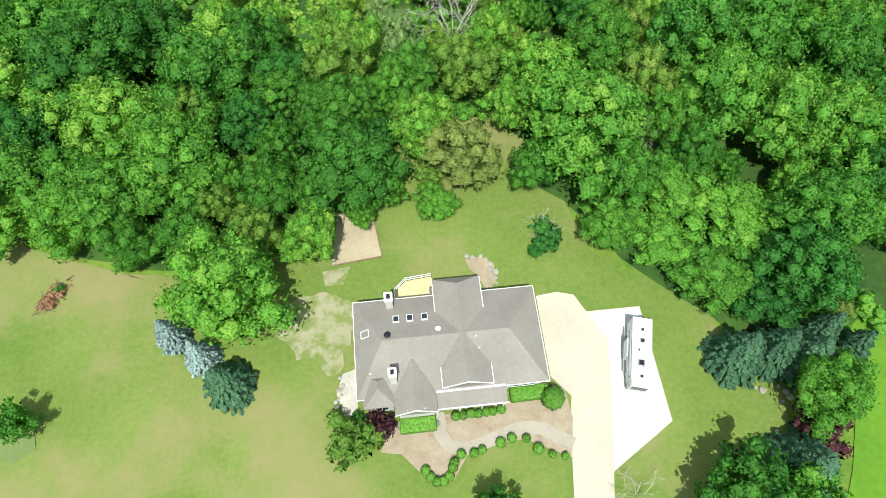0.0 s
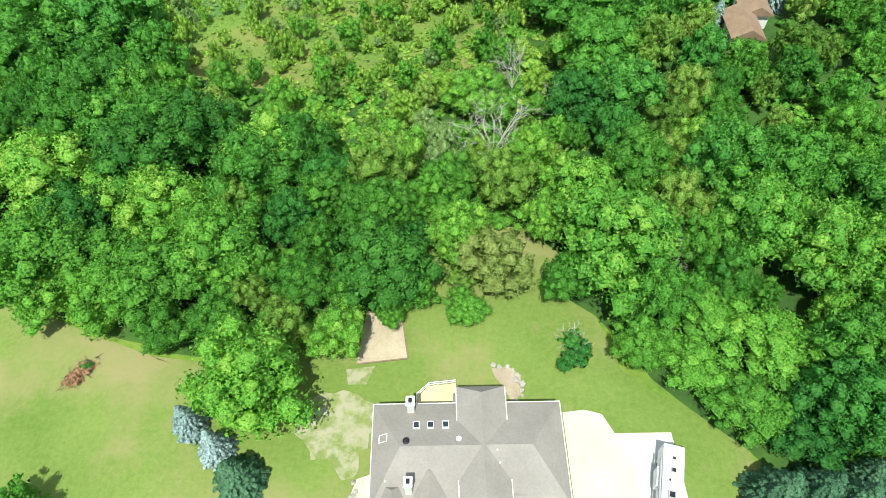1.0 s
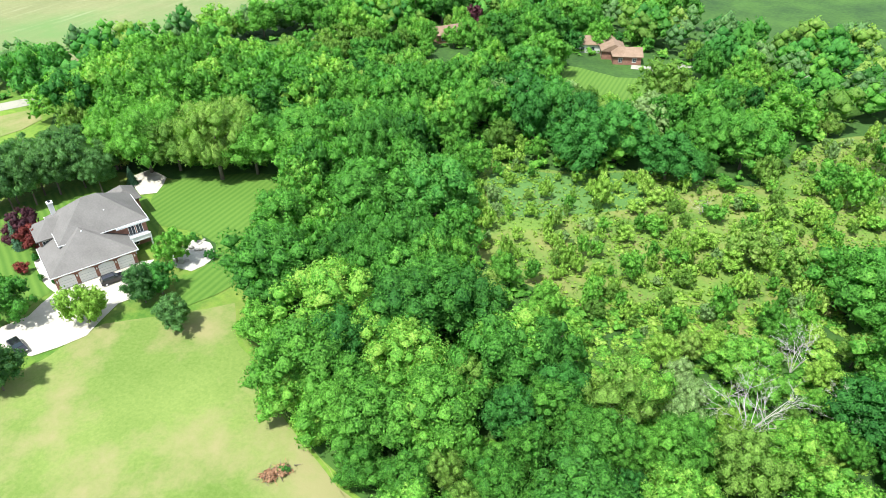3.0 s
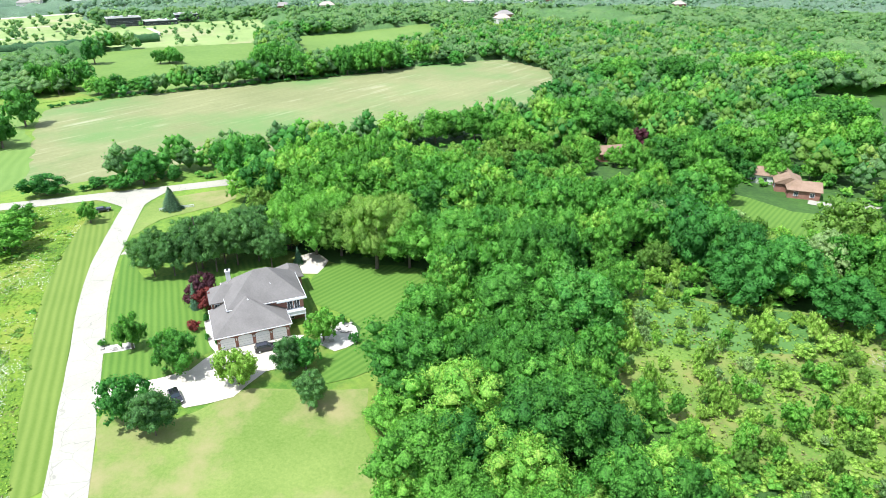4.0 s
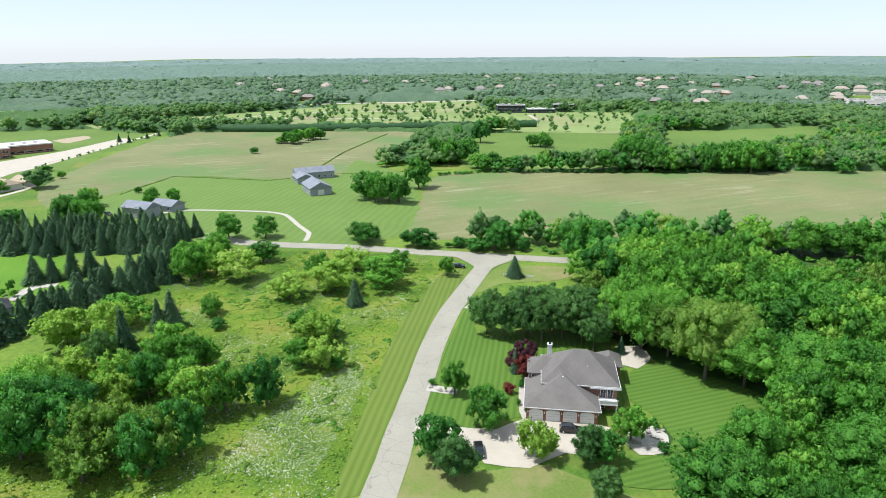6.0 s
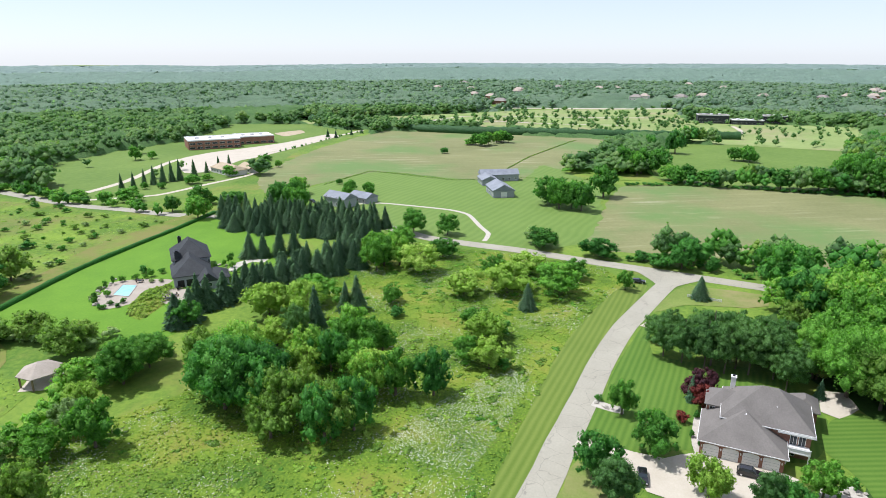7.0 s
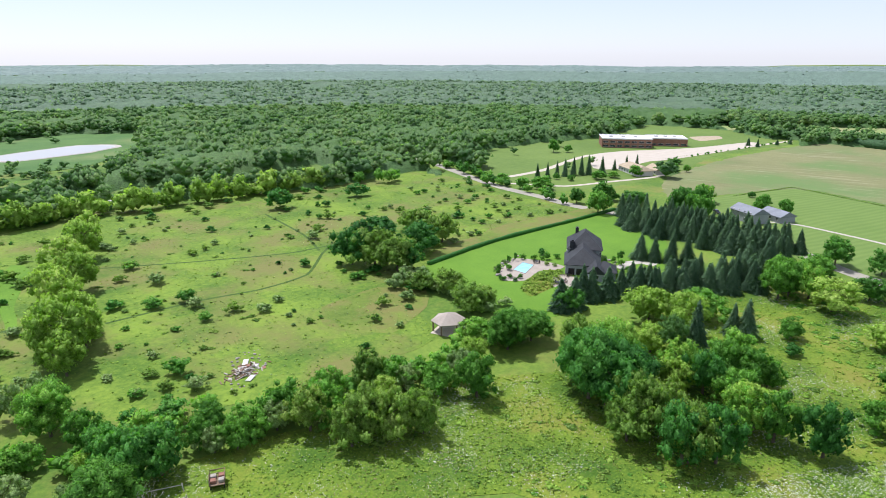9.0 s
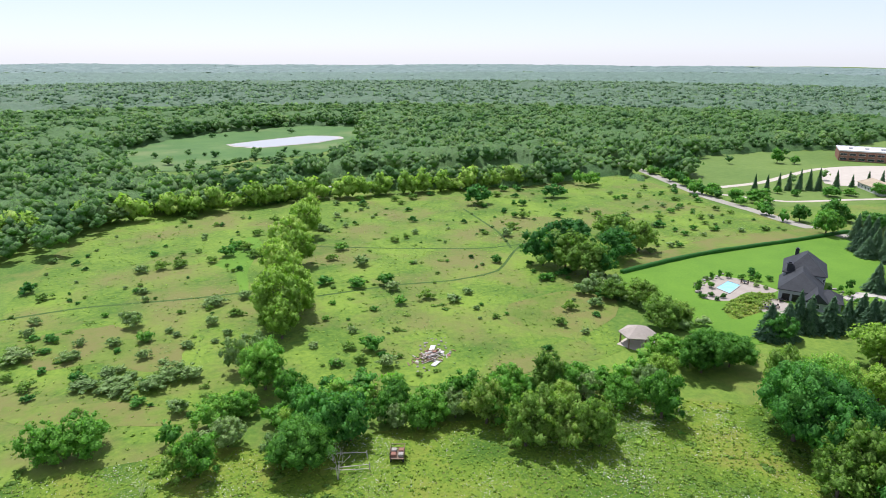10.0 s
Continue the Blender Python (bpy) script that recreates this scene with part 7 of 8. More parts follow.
plant_all("spruce", [(-335.6, -237.6, 10.0, 4.5), (-339.3, -232.5, 10.4, 4.5), (-346.2, -229.9, 11.3, 4.5), (-352.8, -228.0, 12.1, 5.3),
    (-359.5, -225.9, 13.0, 5.4), (-364.4, -222.7, 13.4, 5.4), (-369.0, -220.1, 13.9, 5.4), (-382.0, -217.4, 11.8, 5.6),
    (-412.6, -216.0, 9.1, 4.2), (-423.7, -213.8, 8.8, 4.3), (-396.9, -216.7, 8.1, 4.1), (-595.0, -196.2, 7.9, 5.1), (-591.6, -187.1, 7.3, 4.5),
    (-617.8, -179.3, 5.4, 4.6), (-633.1, -173.1, 5.4, 4.7)], "dark spruce in a row beside the school", "school spruces")

# tree belt and field trees seen to the south
plant_all("olive", [(-143.7, -173.1, 17.2, 18.9), (-147.0, -164.4, 14.8, 16.5), (-190.1, -200.1, 11.4, 17.8), (-185.8, -178.9, 14.2, 14.3)])
plant_all("deep", [(-140.3, -182.3, 15.4, 15.0), (-150.6, -162.6, 12.7, 12.4), (-161.8, -195.8, 13.2, 18.8), (-31.9, -108.8, 12.9, 11.9),
    (-36.7, -108.5, 11.7, 8.4), (-30.1, -116.6, 10.7, 8.7), (-169.8, -174.7, 13.6, 15.8), (-125.2, -71.5, 13.7, 14.3),
    (-117.6, -61.5, 17.7, 13.3), (-127.6, -60.6, 11.8, 14.1), (-158.9, -99.5, 8.6, 9.0)])
plant_all("lime", [(-38.8, -171.1, 19.0, 15.1), (-37.9, -180.9, 14.5, 12.3), (-46.4, -186.7, 16.9, 12.7), (-48.6, -209.0, 16.4, 14.1),
    (-59.0, -224.5, 15.4, 13.0), (-62.0, -247.5, 15.4, 14.1), (-72.0, -261.2, 17.5, 13.7), (-78.6, -279.2, 16.0, 13.3),
    (-45.5, -177.0, 16.2, 10.4), (-36.8, -163.5, 13.5, 9.7), (-49.9, -221.9, 15.0, 11.7)], "tree in the dense hedgerow across the pasture")
plant_all("ash", [(-24.8, -104.2, 11.1, 12.6), (-12.7, -125.8, 8.1, 9.1), (-26.1, -137.4, 13.2, 12.5), (-29.9, -126.9, 9.9, 8.0),
    (-17.8, -128.0, 6.9, 7.9), (-7.4, -111.5, 9.8, 9.5), (-50.2, -116.2, 7.1, 7.8), (-54.9, -108.5, 8.3, 8.8), (-63.8, -109.1, 9.9, 10.4),
    (-68.0, -101.6, 11.0, 10.1), (-99.8, -84.8, 12.4, 10.6), (-89.6, -101.1, 8.8, 9.6), (-81.0, -85.2, 10.5, 7.3), (-124.4, -95.2, 12.3, 12.2),
    (-133.3, -94.0, 9.4, 12.7), (-121.6, -103.6, 8.0, 10.9), (18.2, -128.9, 9.4, 9.3), (11.5, -129.5, 9.0, 10.6), (-45.3, -111.0, 8.2, 6.2),
    (-50.8, -105.7, 8.1, 7.4), (-75.6, -108.5, 8.7, 8.1), (-95.5, -92.4, 8.5, 9.4)])
plant_all("silver", [(-90.2, -99.0, 8.0, 7.0), (-60.0, -106.0, 7.5, 7.2), (-47.0, -108.0, 6.5, 6.0), (-22.0, -108.0, 7.5, 7.5), (-14.0, -118.0, 7.0, 8.0), (-104.0, -94.0, 8.5, 8.0), (-129.0, -100.0, 8.0, 9.0)], "pale silver-green willow along the tree line")
plant_all("lime", [(-84.0, -99.0, 7.0, 5.5), (-28.0, -118.0, 6.5, 5.0), (-113.0, -98.0, 7.5, 7.0)], "bright yellow-green young tree along the tree line")
plant_all("olive", [(-71.7, -90.1, 14.3, 10.8), (-67.4, -90.1, 12.9, 8.3), (-74.5, -86.3, 14.2, 9.5), (-64.7, -100.8, 13.5, 8.6),
    (-80.6, -83.1, 12.9, 8.4), (-5.4, -111.6, 8.0, 8.3), (-85.4, -106.3, 11.0, 8.2), (-143.5, -136.0, 9.5, 11.3), (-136.6, -119.9, 10.6, 12.2),
    (-144.2, -120.5, 7.2, 9.0), (-138.9, -143.9, 7.8, 9.5), (-108.0, -51.1, 11.8, 11.1)])
plant_all("deep_bush", [(-45.7, -125.6, 5.9, 8.2), (-39.3, -129.0, 4.4, 5.5), (-217.7, -275.9, 8.0, 12.8), (-171.1, -281.0, 11.3, 13.5)])
plant_all("silver_bush", [(-56.0, -134.5, 4.0, 5.8), (-21.8, -149.1, 10.8, 7.4), (-28.2, -152.6, 9.5, 7.6), (-0.4, -191.2, 6.2, 7.3),
    (-7.8, -153.2, 4.6, 7.6), (-11.5, -151.3, 3.8, 6.0), (-2.5, -149.8, 3.7, 7.5), (4.6, -153.5, 3.0, 9.1), (-29.7, -138.6, 4.5, 5.7),
    (15.6, -175.6, 3.2, 5.1), (27.1, -181.7, 4.0, 8.8), (11.6, -157.3, 3.0, 7.8), (-24.3, -198.2, 2.9, 7.6),
    (-79.7, -213.7, 4.5, 6.4)], "silvery shrub in the pasture")
SHRUBS = random.Random(5)
for x, y in [(29.3, -180.3), (28.0, -181.6), (24.5, -206.5), (25.9, -198.4), (19.7, -190.4), (12.9, -184.5), (14.0, -176.3), (4.7, -180.2), (4.1, -175.4), (-1.2, -199.9),
    (-3.5, -181.8), (-9.5, -182.3), (-12.8, -169.9), (-21.1, -182.7), (-28.5, -187.1), (6.7, -164.5), (3.8, -163.0), (1.8, -158.2), (13.0, -162.3), (21.0, -171.0), (8.9, -153.2),
    (-1.4, -151.2), (-4.5, -154.9), (0.8, -144.0), (3.3, -147.7), (23.1, -157.3), (28.4, -170.3), (-22.0, -194.8), (-19.9, -169.6), (-22.7, -165.8), (-42.9, -154.1),
    (-44.9, -141.3), (-50.8, -139.3), (-29.5, -139.9), (-57.4, -137.8), (24.7, -185.1), (21.2, -183.3), (-1.8, -168.1), (-6.0, -162.8)]:
    wide = SHRUBS.uniform(2.4, 4.4)
    plant(SHRUBS.choice(["silver_bush", "silver_bush", "olive_bush", "deep_bush"]), x, y, wide * SHRUBS.uniform(0.5, 0.75), wide, "rounded bush scattered in the rough pasture", "pasture bushes", "pasture_bush")
n = 0
while n < 330:
    x, y = SHRUBS.uniform(-228, 43), SHRUBS.uniform(-358, -82)
    if inside((x, y), PASTURE):
        s = SHRUBS.uniform(0.9, 1.7) * SHRUBS.choice([1, 1, 1.5, 2.2, 2.8])
        plant("tiny", x, y, s * SHRUBS.uniform(0.7, 1.0), s * 1.3, "small shrub scattered in the pasture", "pasture shrubs")
        n += 1

for x, y in scatter_few([(-256.1, -282.4), (-304.9, -267.0), (-279.8, -210.7), (-267.7, -168.2), (-227.6, -180.7), (-178.3, -174.3), (-198.7, -217.2)], 70, 14):
    s = random.uniform(1.2, 3.6)
    plant("tiny", x, y, s * 0.8, s * 1.2, "small shrub scattered in the pasture", "pasture shrubs")
MEADOW_SHRUBS = random.Random(8)
n = 0
while n < 230:
    x, y = MEADOW_SHRUBS.uniform(-110, 50), MEADOW_SHRUBS.uniform(60, 220)
    if inside((x, y), MEADOW):
        s = MEADOW_SHRUBS.uniform(1.2, 3.6)
        plant(MEADOW_SHRUBS.choice(["lime_bush", "lime_bush", "lime_bush", "ash_bush", "olive_bush", "silver_bush"]), x, y, s * MEADOW_SHRUBS.uniform(1.2, 2.1), s, "low bush in the sunny meadow", "meadow bushes", "meadow_bush")
        n += 1

# ---------- fill the woods ----------
OPEN = [LAWN_1, FIELD_BIG, FIELD_G1, FIELD_G2, FIELD_TAN, FIELD_BARN, SCHOOL_LAWN, SCRUB, PASTURE, LAWN_3, MEADOW, PARK_1, PARK_2, GLADE] + CLEAR


def near_line(p, line, gap):
    for (x0, y0), (x1, y1) in zip(line, line[1:]):
        d = (x1 - x0) ** 2 + (y1 - y0) ** 2
        t = max(0, min(1, ((p[0] - x0) * (x1 - x0) + (p[1] - y0) * (y1 - y0)) / d))
        if math.hypot(p[0] - x0 - t * (x1 - x0), p[1] - y0 - t * (y1 - y0)) < gap:
            return True
    return False


def free(x, y, r, margin=0.6):
    if any(inside((x, y), o) for o in OPEN) or near_line((x, y), ROAD, 8 + r) or near_line((x, y), CROSS, 6 + r):
        return False
    p = np.array(PLANTED)
    return bool(((p[:, 0] - x) ** 2 + (p[:, 1] - y) ** 2 > ((r + p[:, 2]) * margin) ** 2).all())


WOOD = [(-60.2, 40.3), (-36.0, 34.4), (-23.0, 37.3), (-15.1, 42.5), (-7.6, 50.8), (-5.4, 59.4), (7.3, 60.9), (12.1, 55.7), (10.6, 49.8),
    (17.0, 45.2), (27.1, 33.6), (34.3, 28.4), (42.0, 19.0), (48.5, 22.5), (55.9, 28.4)] + [(120, 65), (103, 141), (43, 136), (11, 174),
    (-27, 233), (-130, 255), (-206, 141), (-201, 81), (-163, 67), (-122, 80), (-103, 67), (-87, 57)]
THIN = [(-39.0, 87.0), (8.0, 113.1), (20.8, 97.1), (14.0, 70.2), (-6.9, 59.4), (-26.6, 69.6)]
rng = random.Random(11)
tries = 0
while tries < 2600:
    tries += 1
    x, y = rng.uniform(-210, 122), rng.uniform(16, 258)
    if not inside((x, y), WOOD):
        continue
    w = rng.uniform(5, 9.5)
    if inside((x, y), THIN):
        w = rng.uniform(3.0, 6.0)
    if free(x, y, w / 2, 0.62):
        plant(rng.choice(["oak", "oak", "ash", "ash", "ash", "deep", "olive", "olive"]) if not inside((x, y), THIN) else rng.choice(["olive", "silver", "ash", "lime", "olive", "ash"]), x, y, w * rng.uniform(1.1, 1.5), w)


def outline_mask(xy, poly):
    """Which of many points lie inside an outline."""
    c = np.zeros(len(xy), bool)
    x, y = xy[:, 0], xy[:, 1]
    for (x0, y0), (x1, y1) in zip(poly, poly[1:] + poly[:1]):
        if y0 != y1:
            c ^= ((y0 > y) != (y1 > y)) & (x < (x1 - x0) * (y - y0) / (y1 - y0) + x0)
    return c


def line_mask(xy, line, gap):
    c = np.zeros(len(xy), bool)
    for a, b in zip(np.array(line[:-1]), np.array(line[1:])):
        d = b - a
        t = np.clip(((xy - a) @ d) / (d @ d), 0, 1)
        c |= np.linalg.norm(xy - a - t[:, None] * d, axis=1) < gap
    return c


def spaced(xy, s):
    """Keeps one point in each cell of a jittered grid."""
    cell = np.floor(xy / s[:, None]).astype(np.int64)
    key = cell[:, 0] * 4000037 + cell[:, 1] * 31 + (s * 7).astype(np.int64) * 977
    _, keep = np.unique(key, return_index=True)
    return keep


def canopy(name, label, xy, h, w, mat, seed, lobes=4, cards=20, card=0.10, category="woodland", base=0.35, squash=0.8):
    """Many crowns in one mesh: each a dome of billows under leaf clusters, with a tone of its own."""
    rg = np.random.default_rng(seed)
    n = len(xy)
    z = np.array([hill(x, y) for x, y in xy])
    rows = []
    spin = rg.random(n) * 6.283
    for k in range(lobes):
        if k == 0:
            q, a, r, lift = w * 0.02, spin, w * (0.46 if lobes == 1 else 0.41), h * base
        else:
            c = 0.95 - 1.15 * (k - 0.5) / max(1, lobes - 1)
            a = spin + k * 2.39996 + 0.4 * rg.normal(size=n)
            q = w * 0.31 * math.sqrt(1 - c * c) * (0.8 + 0.45 * rg.random(n))
            r = w * (0.17 + 0.11 * rg.random(n)) * min(1.15, 2.6 / math.sqrt(lobes))
            lift = h * base + h * 0.36 * c * (0.85 + 0.35 * rg.random(n))
        rows.append(np.stack([xy[:, 0] + q * np.cos(a), xy[:, 1] + q * np.sin(a), z + lift, r, squash * h / w], 1))
    lb = np.concatenate(rows)
    tone = np.tile(rg.random(n), lobes)
    ball = (OCTA_V, OCTA_F) if cards else (DOME_V, DOME_F)
    v, f, nrm = blobs(rg, lb, 0.86 if cards else 1.1, *ball)
    tone_v = np.repeat(tone, len(ball[0]))
    if cards:
        v2, f2, n2, k = leaf_cards(rg, lb, n * cards, np.tile(w, lobes) * card, rough=0.35)
        v, f, nrm = joined((v, f, nrm), (v2, f2, n2))
        tone_v = np.concatenate([tone_v, np.repeat(tone[k], 3)])
    return tagged(new(name, mesh_np(name, v, f, [], mat, nrm, tone_v)), label, category, kind="stuff")


def scatter(poly, count, seed, clumps=0.0, size=30.0, skip=()):
    """Random spots inside an outline, gathered in drifts where clumps is set."""
    rg = np.random.default_rng(seed)
    p = np.array(poly)
    xy = p.min(0) + rg.random((count * 3, 2)) * (p.max(0) - p.min(0))
    xy = xy[outline_mask(xy, poly)]
    for o in skip:
        xy = xy[~outline_mask(xy, o)]
    if clumps:
        d = np.array([noise.noise((x / size, y / size, seed * 1.7)) for x, y in xy])
        xy = xy[d + rg.normal(0, 0.16, len(d)) > clumps + 0.1]
    return xy[:count]


def line_spots(line, gap, wide, seed):
    rg = np.random.default_rng(seed)
    out = []
    for (x0, y0), (x1, y1) in zip(line, line[1:]):
        n = max(1, int(math.hypot(x1 - x0, y1 - y0) / gap))
        for k in range(n):
            t = (k + rg.random()) / n
            out.append((x0 + (x1 - x0) * t + wide * rg.normal(), y0 + (y1 - y0) * t + wide * rg.normal()))
    return np.array(out)


def hedge(name, label, line, h, w, mat, seed, gap=None, wide=0.5, cards=24, category="hedge"):
    xy = line_spots(line, gap or w * 0.6, wide, seed)
    rg = np.random.default_rng(seed + 1)
    return canopy(name, label, xy, h * (0.7 + 0.6 * rg.random(len(xy))), w * (0.75 + 0.5 * rg.random(len(xy))), mat, seed, 5, int(cards * 1.5), 0.075, category)


# garden planting round the grey-roofed house
for x, y, h, w in [(-2.0, 9.7, 1.0, 1.2), (-1.4, 9.0, 1.0, 1.2), (-0.7, 8.5, 1.0, 1.2), (0.1, 8.6, 1.0, 1.2), (0.8, 9.1, 1.0, 1.2),
    (1.1, 10.0, 1.1, 1.2), (1.3, 10.6, 1.0, 1.2), (2.1, 11.5, 1.0, 1.2), (3.6, 11.6, 0.9, 1.2), (4.5, 12.0, 0.9, 1.1), (6.7, 12.8, 1.0, 1.3),
    (8.0, 13.3, 1.0, 1.2), (9.7, 13.3, 0.9, 1.1), (11.0, 12.1, 1.1, 1.4), (12.6, 11.5, 0.9, 1.0), (14.1, 11.3, 0.9, 1.0)]:
    plant("box_ball", x, y, h, w, "clipped round boxwood edging the bed", "boxwood edging")
for x, y, h, w in [(1.5, 15.8, 1.0, 1.2), (2.4, 15.9, 1.0, 1.2), (3.3, 16.1, 1.0, 1.2), (4.2, 16.1, 1.0, 1.2), (5.1, 16.3, 1.0, 1.2),
    (5.9, 16.4, 1.0, 1.2), (6.9, 16.6, 1.0, 1.2)]:
    plant("box_ball", x, y, h, w, "clipped round boxwood below the porch", "porch boxwoods")
plant_all("box_ball", [(13.0, 17.8, 2.6, 3.0)], "large clipped round bright green bush")
plant_all("olive_bush", [(-10.5, 12.7, 4.0, 6.6)], "large loose olive-green garden shrub")
plant_all("plum_bush", [(-7.3, 14.8, 3.0, 3.8)], "dark purple-leaved shrub by the house")
plant_all("deep_bush", [(-10.1, 15.8, 1.5, 1.5), (13.7, 38.7, 2.2, 5.0), (13.6, 41.0, 1.8, 3.9)])


def box_hedge(a, b, wide, tall, label, seed):
    """A hedge clipped to a block, with a skin of small leaves."""
    rg = np.random.default_rng(seed)
    d = Vector((b[0] - a[0], b[1] - a[1], 0))
    n = max(2, int(d.length / (wide * 0.5)))
    lb = np.array([(a[0] + d.x * (k + 0.5) / n, a[1] + d.y * (k + 0.5) / n, tall * 0.5, wide * 0.55, tall / wide * 0.95) for k in range(n)])
    bm = boxed(0, d.length, -wide / 2, wide / 2, -0.05, tall, bevel=0.18, turn=pose(a[0], a[1], 0, 0, 0, math.degrees(math.atan2(d.y, d.x))))
    bmesh.ops.triangulate(bm, faces=bm.faces)
    bm.verts.index_update()
    v1, f1 = np.array([v.co[:] for v in bm.verts]), np.array([[v.index for v in f.verts] for f in bm.faces])
    bm.free()
    v2, f2, _, _ = leaf_cards(rg, lb, 160 * n, 0.07)
    return tagged(new("clipped_hedge", mesh_np("clipped_hedge", np.concatenate([v1, v2]), np.concatenate([f1, f2 + len(v1)]), [], L["box"])), label, "hedge")


box_hedge((8.0, 18.2), (12.6, 18.8), 1.7, 1.2, "clipped block hedge under the garage wall", 61)
box_hedge((-5.0, 14.5), (-0.8, 15.0), 1.7, 1.2, "clipped block hedge by the front gable", 62)
plant_all("deep_bush", [(-132.8, 17.3, 2.1, 1.9), (-128.5, 38.2, 2.1, 1.6), (-127.4, 41.8, 2.7, 2.2), (-107.5, 61.1, 2.8, 2.1),
    (-99.3, 59.0, 2.7, 2.7), (-110.3, 59.4, 2.8, 2.1), (-120.9, 35.4, 2.0, 1.3), (-117.5, 36.2, 2.1, 1.3)], "small rounded garden shrub")
plant_all("teal", [(-135.7, 38.6, 6.9, 3.1), (-141.3, 68.4, 5.0, 3.1)])
plant_all("oak_bush", [(-187.3, -141.1, 3.9, 1.5), (-183.8, -141.7, 3.4, 1.7), (-173.4, -138.0, 3.3, 1.7), (-197.0, -133.2, 3.5, 3.1),
    (-200.9, -131.3, 2.3, 2.7), (-215.9, -112.0, 5.0, 2.7), (-206.6, -113.5, 3.4, 1.8), (-172.4, -127.6, 1.9, 2.4), (-170.3, -130.5, 1.7, 2.4),
    (-212.0, -113.0, 3.0, 2.2)], "garden shrub beside the pool terrace")
plant_all("oak_lo", [(-315.6, -131.0, 12.4, 15.6), (-341.2, -131.3, 11.2, 11.6), (-353.1, -104.1, 6.4, 7.4), (-355.6, -94.3, 6.0, 5.0),
    (-371.8, -116.8, 3.9, 4.2), (-437.6, -294.8, 11.5, 9.5), (-445.9, -286.6, 6.5, 6.7), (-305.8, -173.0, 11.0, 11.5), (-289.9, -179.1, 9.3, 8.1),
    (-310.2, -168.5, 4.7, 7.7), (-305.3, -154.1, 9.1, 12.5), (-308.0, -214.1, 8.5, 12.3), (-454.0, -198.9, 4.2, 9.8), (-339.6, -225.5, 4.7, 4.4),
    (-342.7, -216.9, 4.4, 5.2), (-358.9, -206.2, 6.6, 9.8), (-370.6, -202.8, 4.8, 7.7), (-386.7, -195.2, 7.5, 10.2), (-312.6, -221.5, 6.2, 7.7),
    (-312.2, -247.5, 5.1, 9.4), (-418.3, -184.6, 7.7, 8.3), (-425.2, -177.7, 5.8, 5.0)], "rounded field tree beside the drive")

# dead wood
def dead_tree(spot, h, w, seed, label, twigs=5, mains=4):
    rg = random.Random(seed)
    e = empty("dead_tree", pose(spot[0], spot[1], 0), label, "dead tree")
    bm = bmesh.new()

    def grow(p, d, l, r, depth):
        q = p + d * l
        tube(bm, p, q, r, r * 0.6, 4)
        if depth:
            for _ in range(2 if depth > 2 else 3 if depth > 1 else twigs - 2):
                nd = (d + Vector((rg.gauss(0, 0.55), rg.gauss(0, 0.55), rg.gauss(0.05, 0.3)))).normalized()
                grow(p + d * l * rg.uniform(0.55, 1.0), nd, l * rg.uniform(0.5, 0.8), r * 0.6, depth - 1)

    for k in range(mains):
        a = k * 6.283 / mains + 0.6 * rg.random()
        grow(Vector((0, 0, -0.2)), Vector((math.cos(a) * w / h * rg.uniform(0.4, 1.0), math.sin(a) * w / h * rg.uniform(0.4, 1.0), 1)).normalized(), h * 0.42, 0.0065 * h, 4)
    part("bare_crown", bm, M["dead"], e)


for k, (x, y, h, w) in enumerate([(1.6, 76.0, 12.5, 13.7), (-2.5, 88.0, 9.0, 5.0), (4.3, 92.3, 10.0, 4.1), (13.3, 84.3, 9.0, 6.9),
    (18.9, 90.0, 9.0, 6.2), (-61.1, 52.3, 9.0, 5.7), (-61.5, 60.7, 8.0, 6.0), (-15.3, 65.5, 9.0, 6.1), (-22.3, 133.4, 5.0, 4.1)]):
    dead_tree((x, y), h, w, 70 + k, "bleached leafless tree among green crowns", 6, 11 if k == 0 else 6)
for k, (x, y, h, w) in enumerate([(13.6, 41.6, 4.0, 5.7), (21.7, 7.1, 5.0, 4.1), (28.0, 54.6, 8.0, 3.4), (-60.7, 59.1, 10.0, 5.9)]):
    dead_tree((x, y), h, w, 90 + k, "bleached leafless bush with many twigs", 6, 7)
for k, (x, y, h, w) in enumerate([(-30.2, -97.6, 8.5, 2.2), (2.5, -109.5, 4.8, 4.7)]):
    dead_tree((x, y), h, w, 110 + k, "broken grey trunk beside the old rails", 3)
p = [(-50.3, 31.0)][0]
heap = empty("brush_heap", pose(p[0], p[1], 0, 0, 0, 60), "heap of rusty dead branches on the lawn", "brush heap")
for k, m in ((0, "dry_branch"), (1, "bark")):
    rg = random.Random(120 + k)
    bm = bmesh.new()
    for _ in range(60):
        a = rg.uniform(0, 6.28)
        c = Vector((rg.gauss(0, 1.2), rg.gauss(0, 0.5), rg.uniform(0.05, 0.7)))
        tube(bm, c, c + Vector((math.cos(a), math.sin(a), rg.uniform(-0.1, 0.3))) * rg.uniform(0.4, 1.2), 0.06, 0.02, 4)
    part("dry_layer" if k == 0 else "bark_layer", bm, M[m], heap)
plant("rust_bush", p[0] - 0.5, p[1] - 0.8, 1.1, 2.2)
plant("rust_bush", p[0] + 0.3, p[1] + 0.5, 1.2, 2.0)
plant("deep_bush", p[0] + 0.6, p[1] + 0.9, 1.2, 1.8)

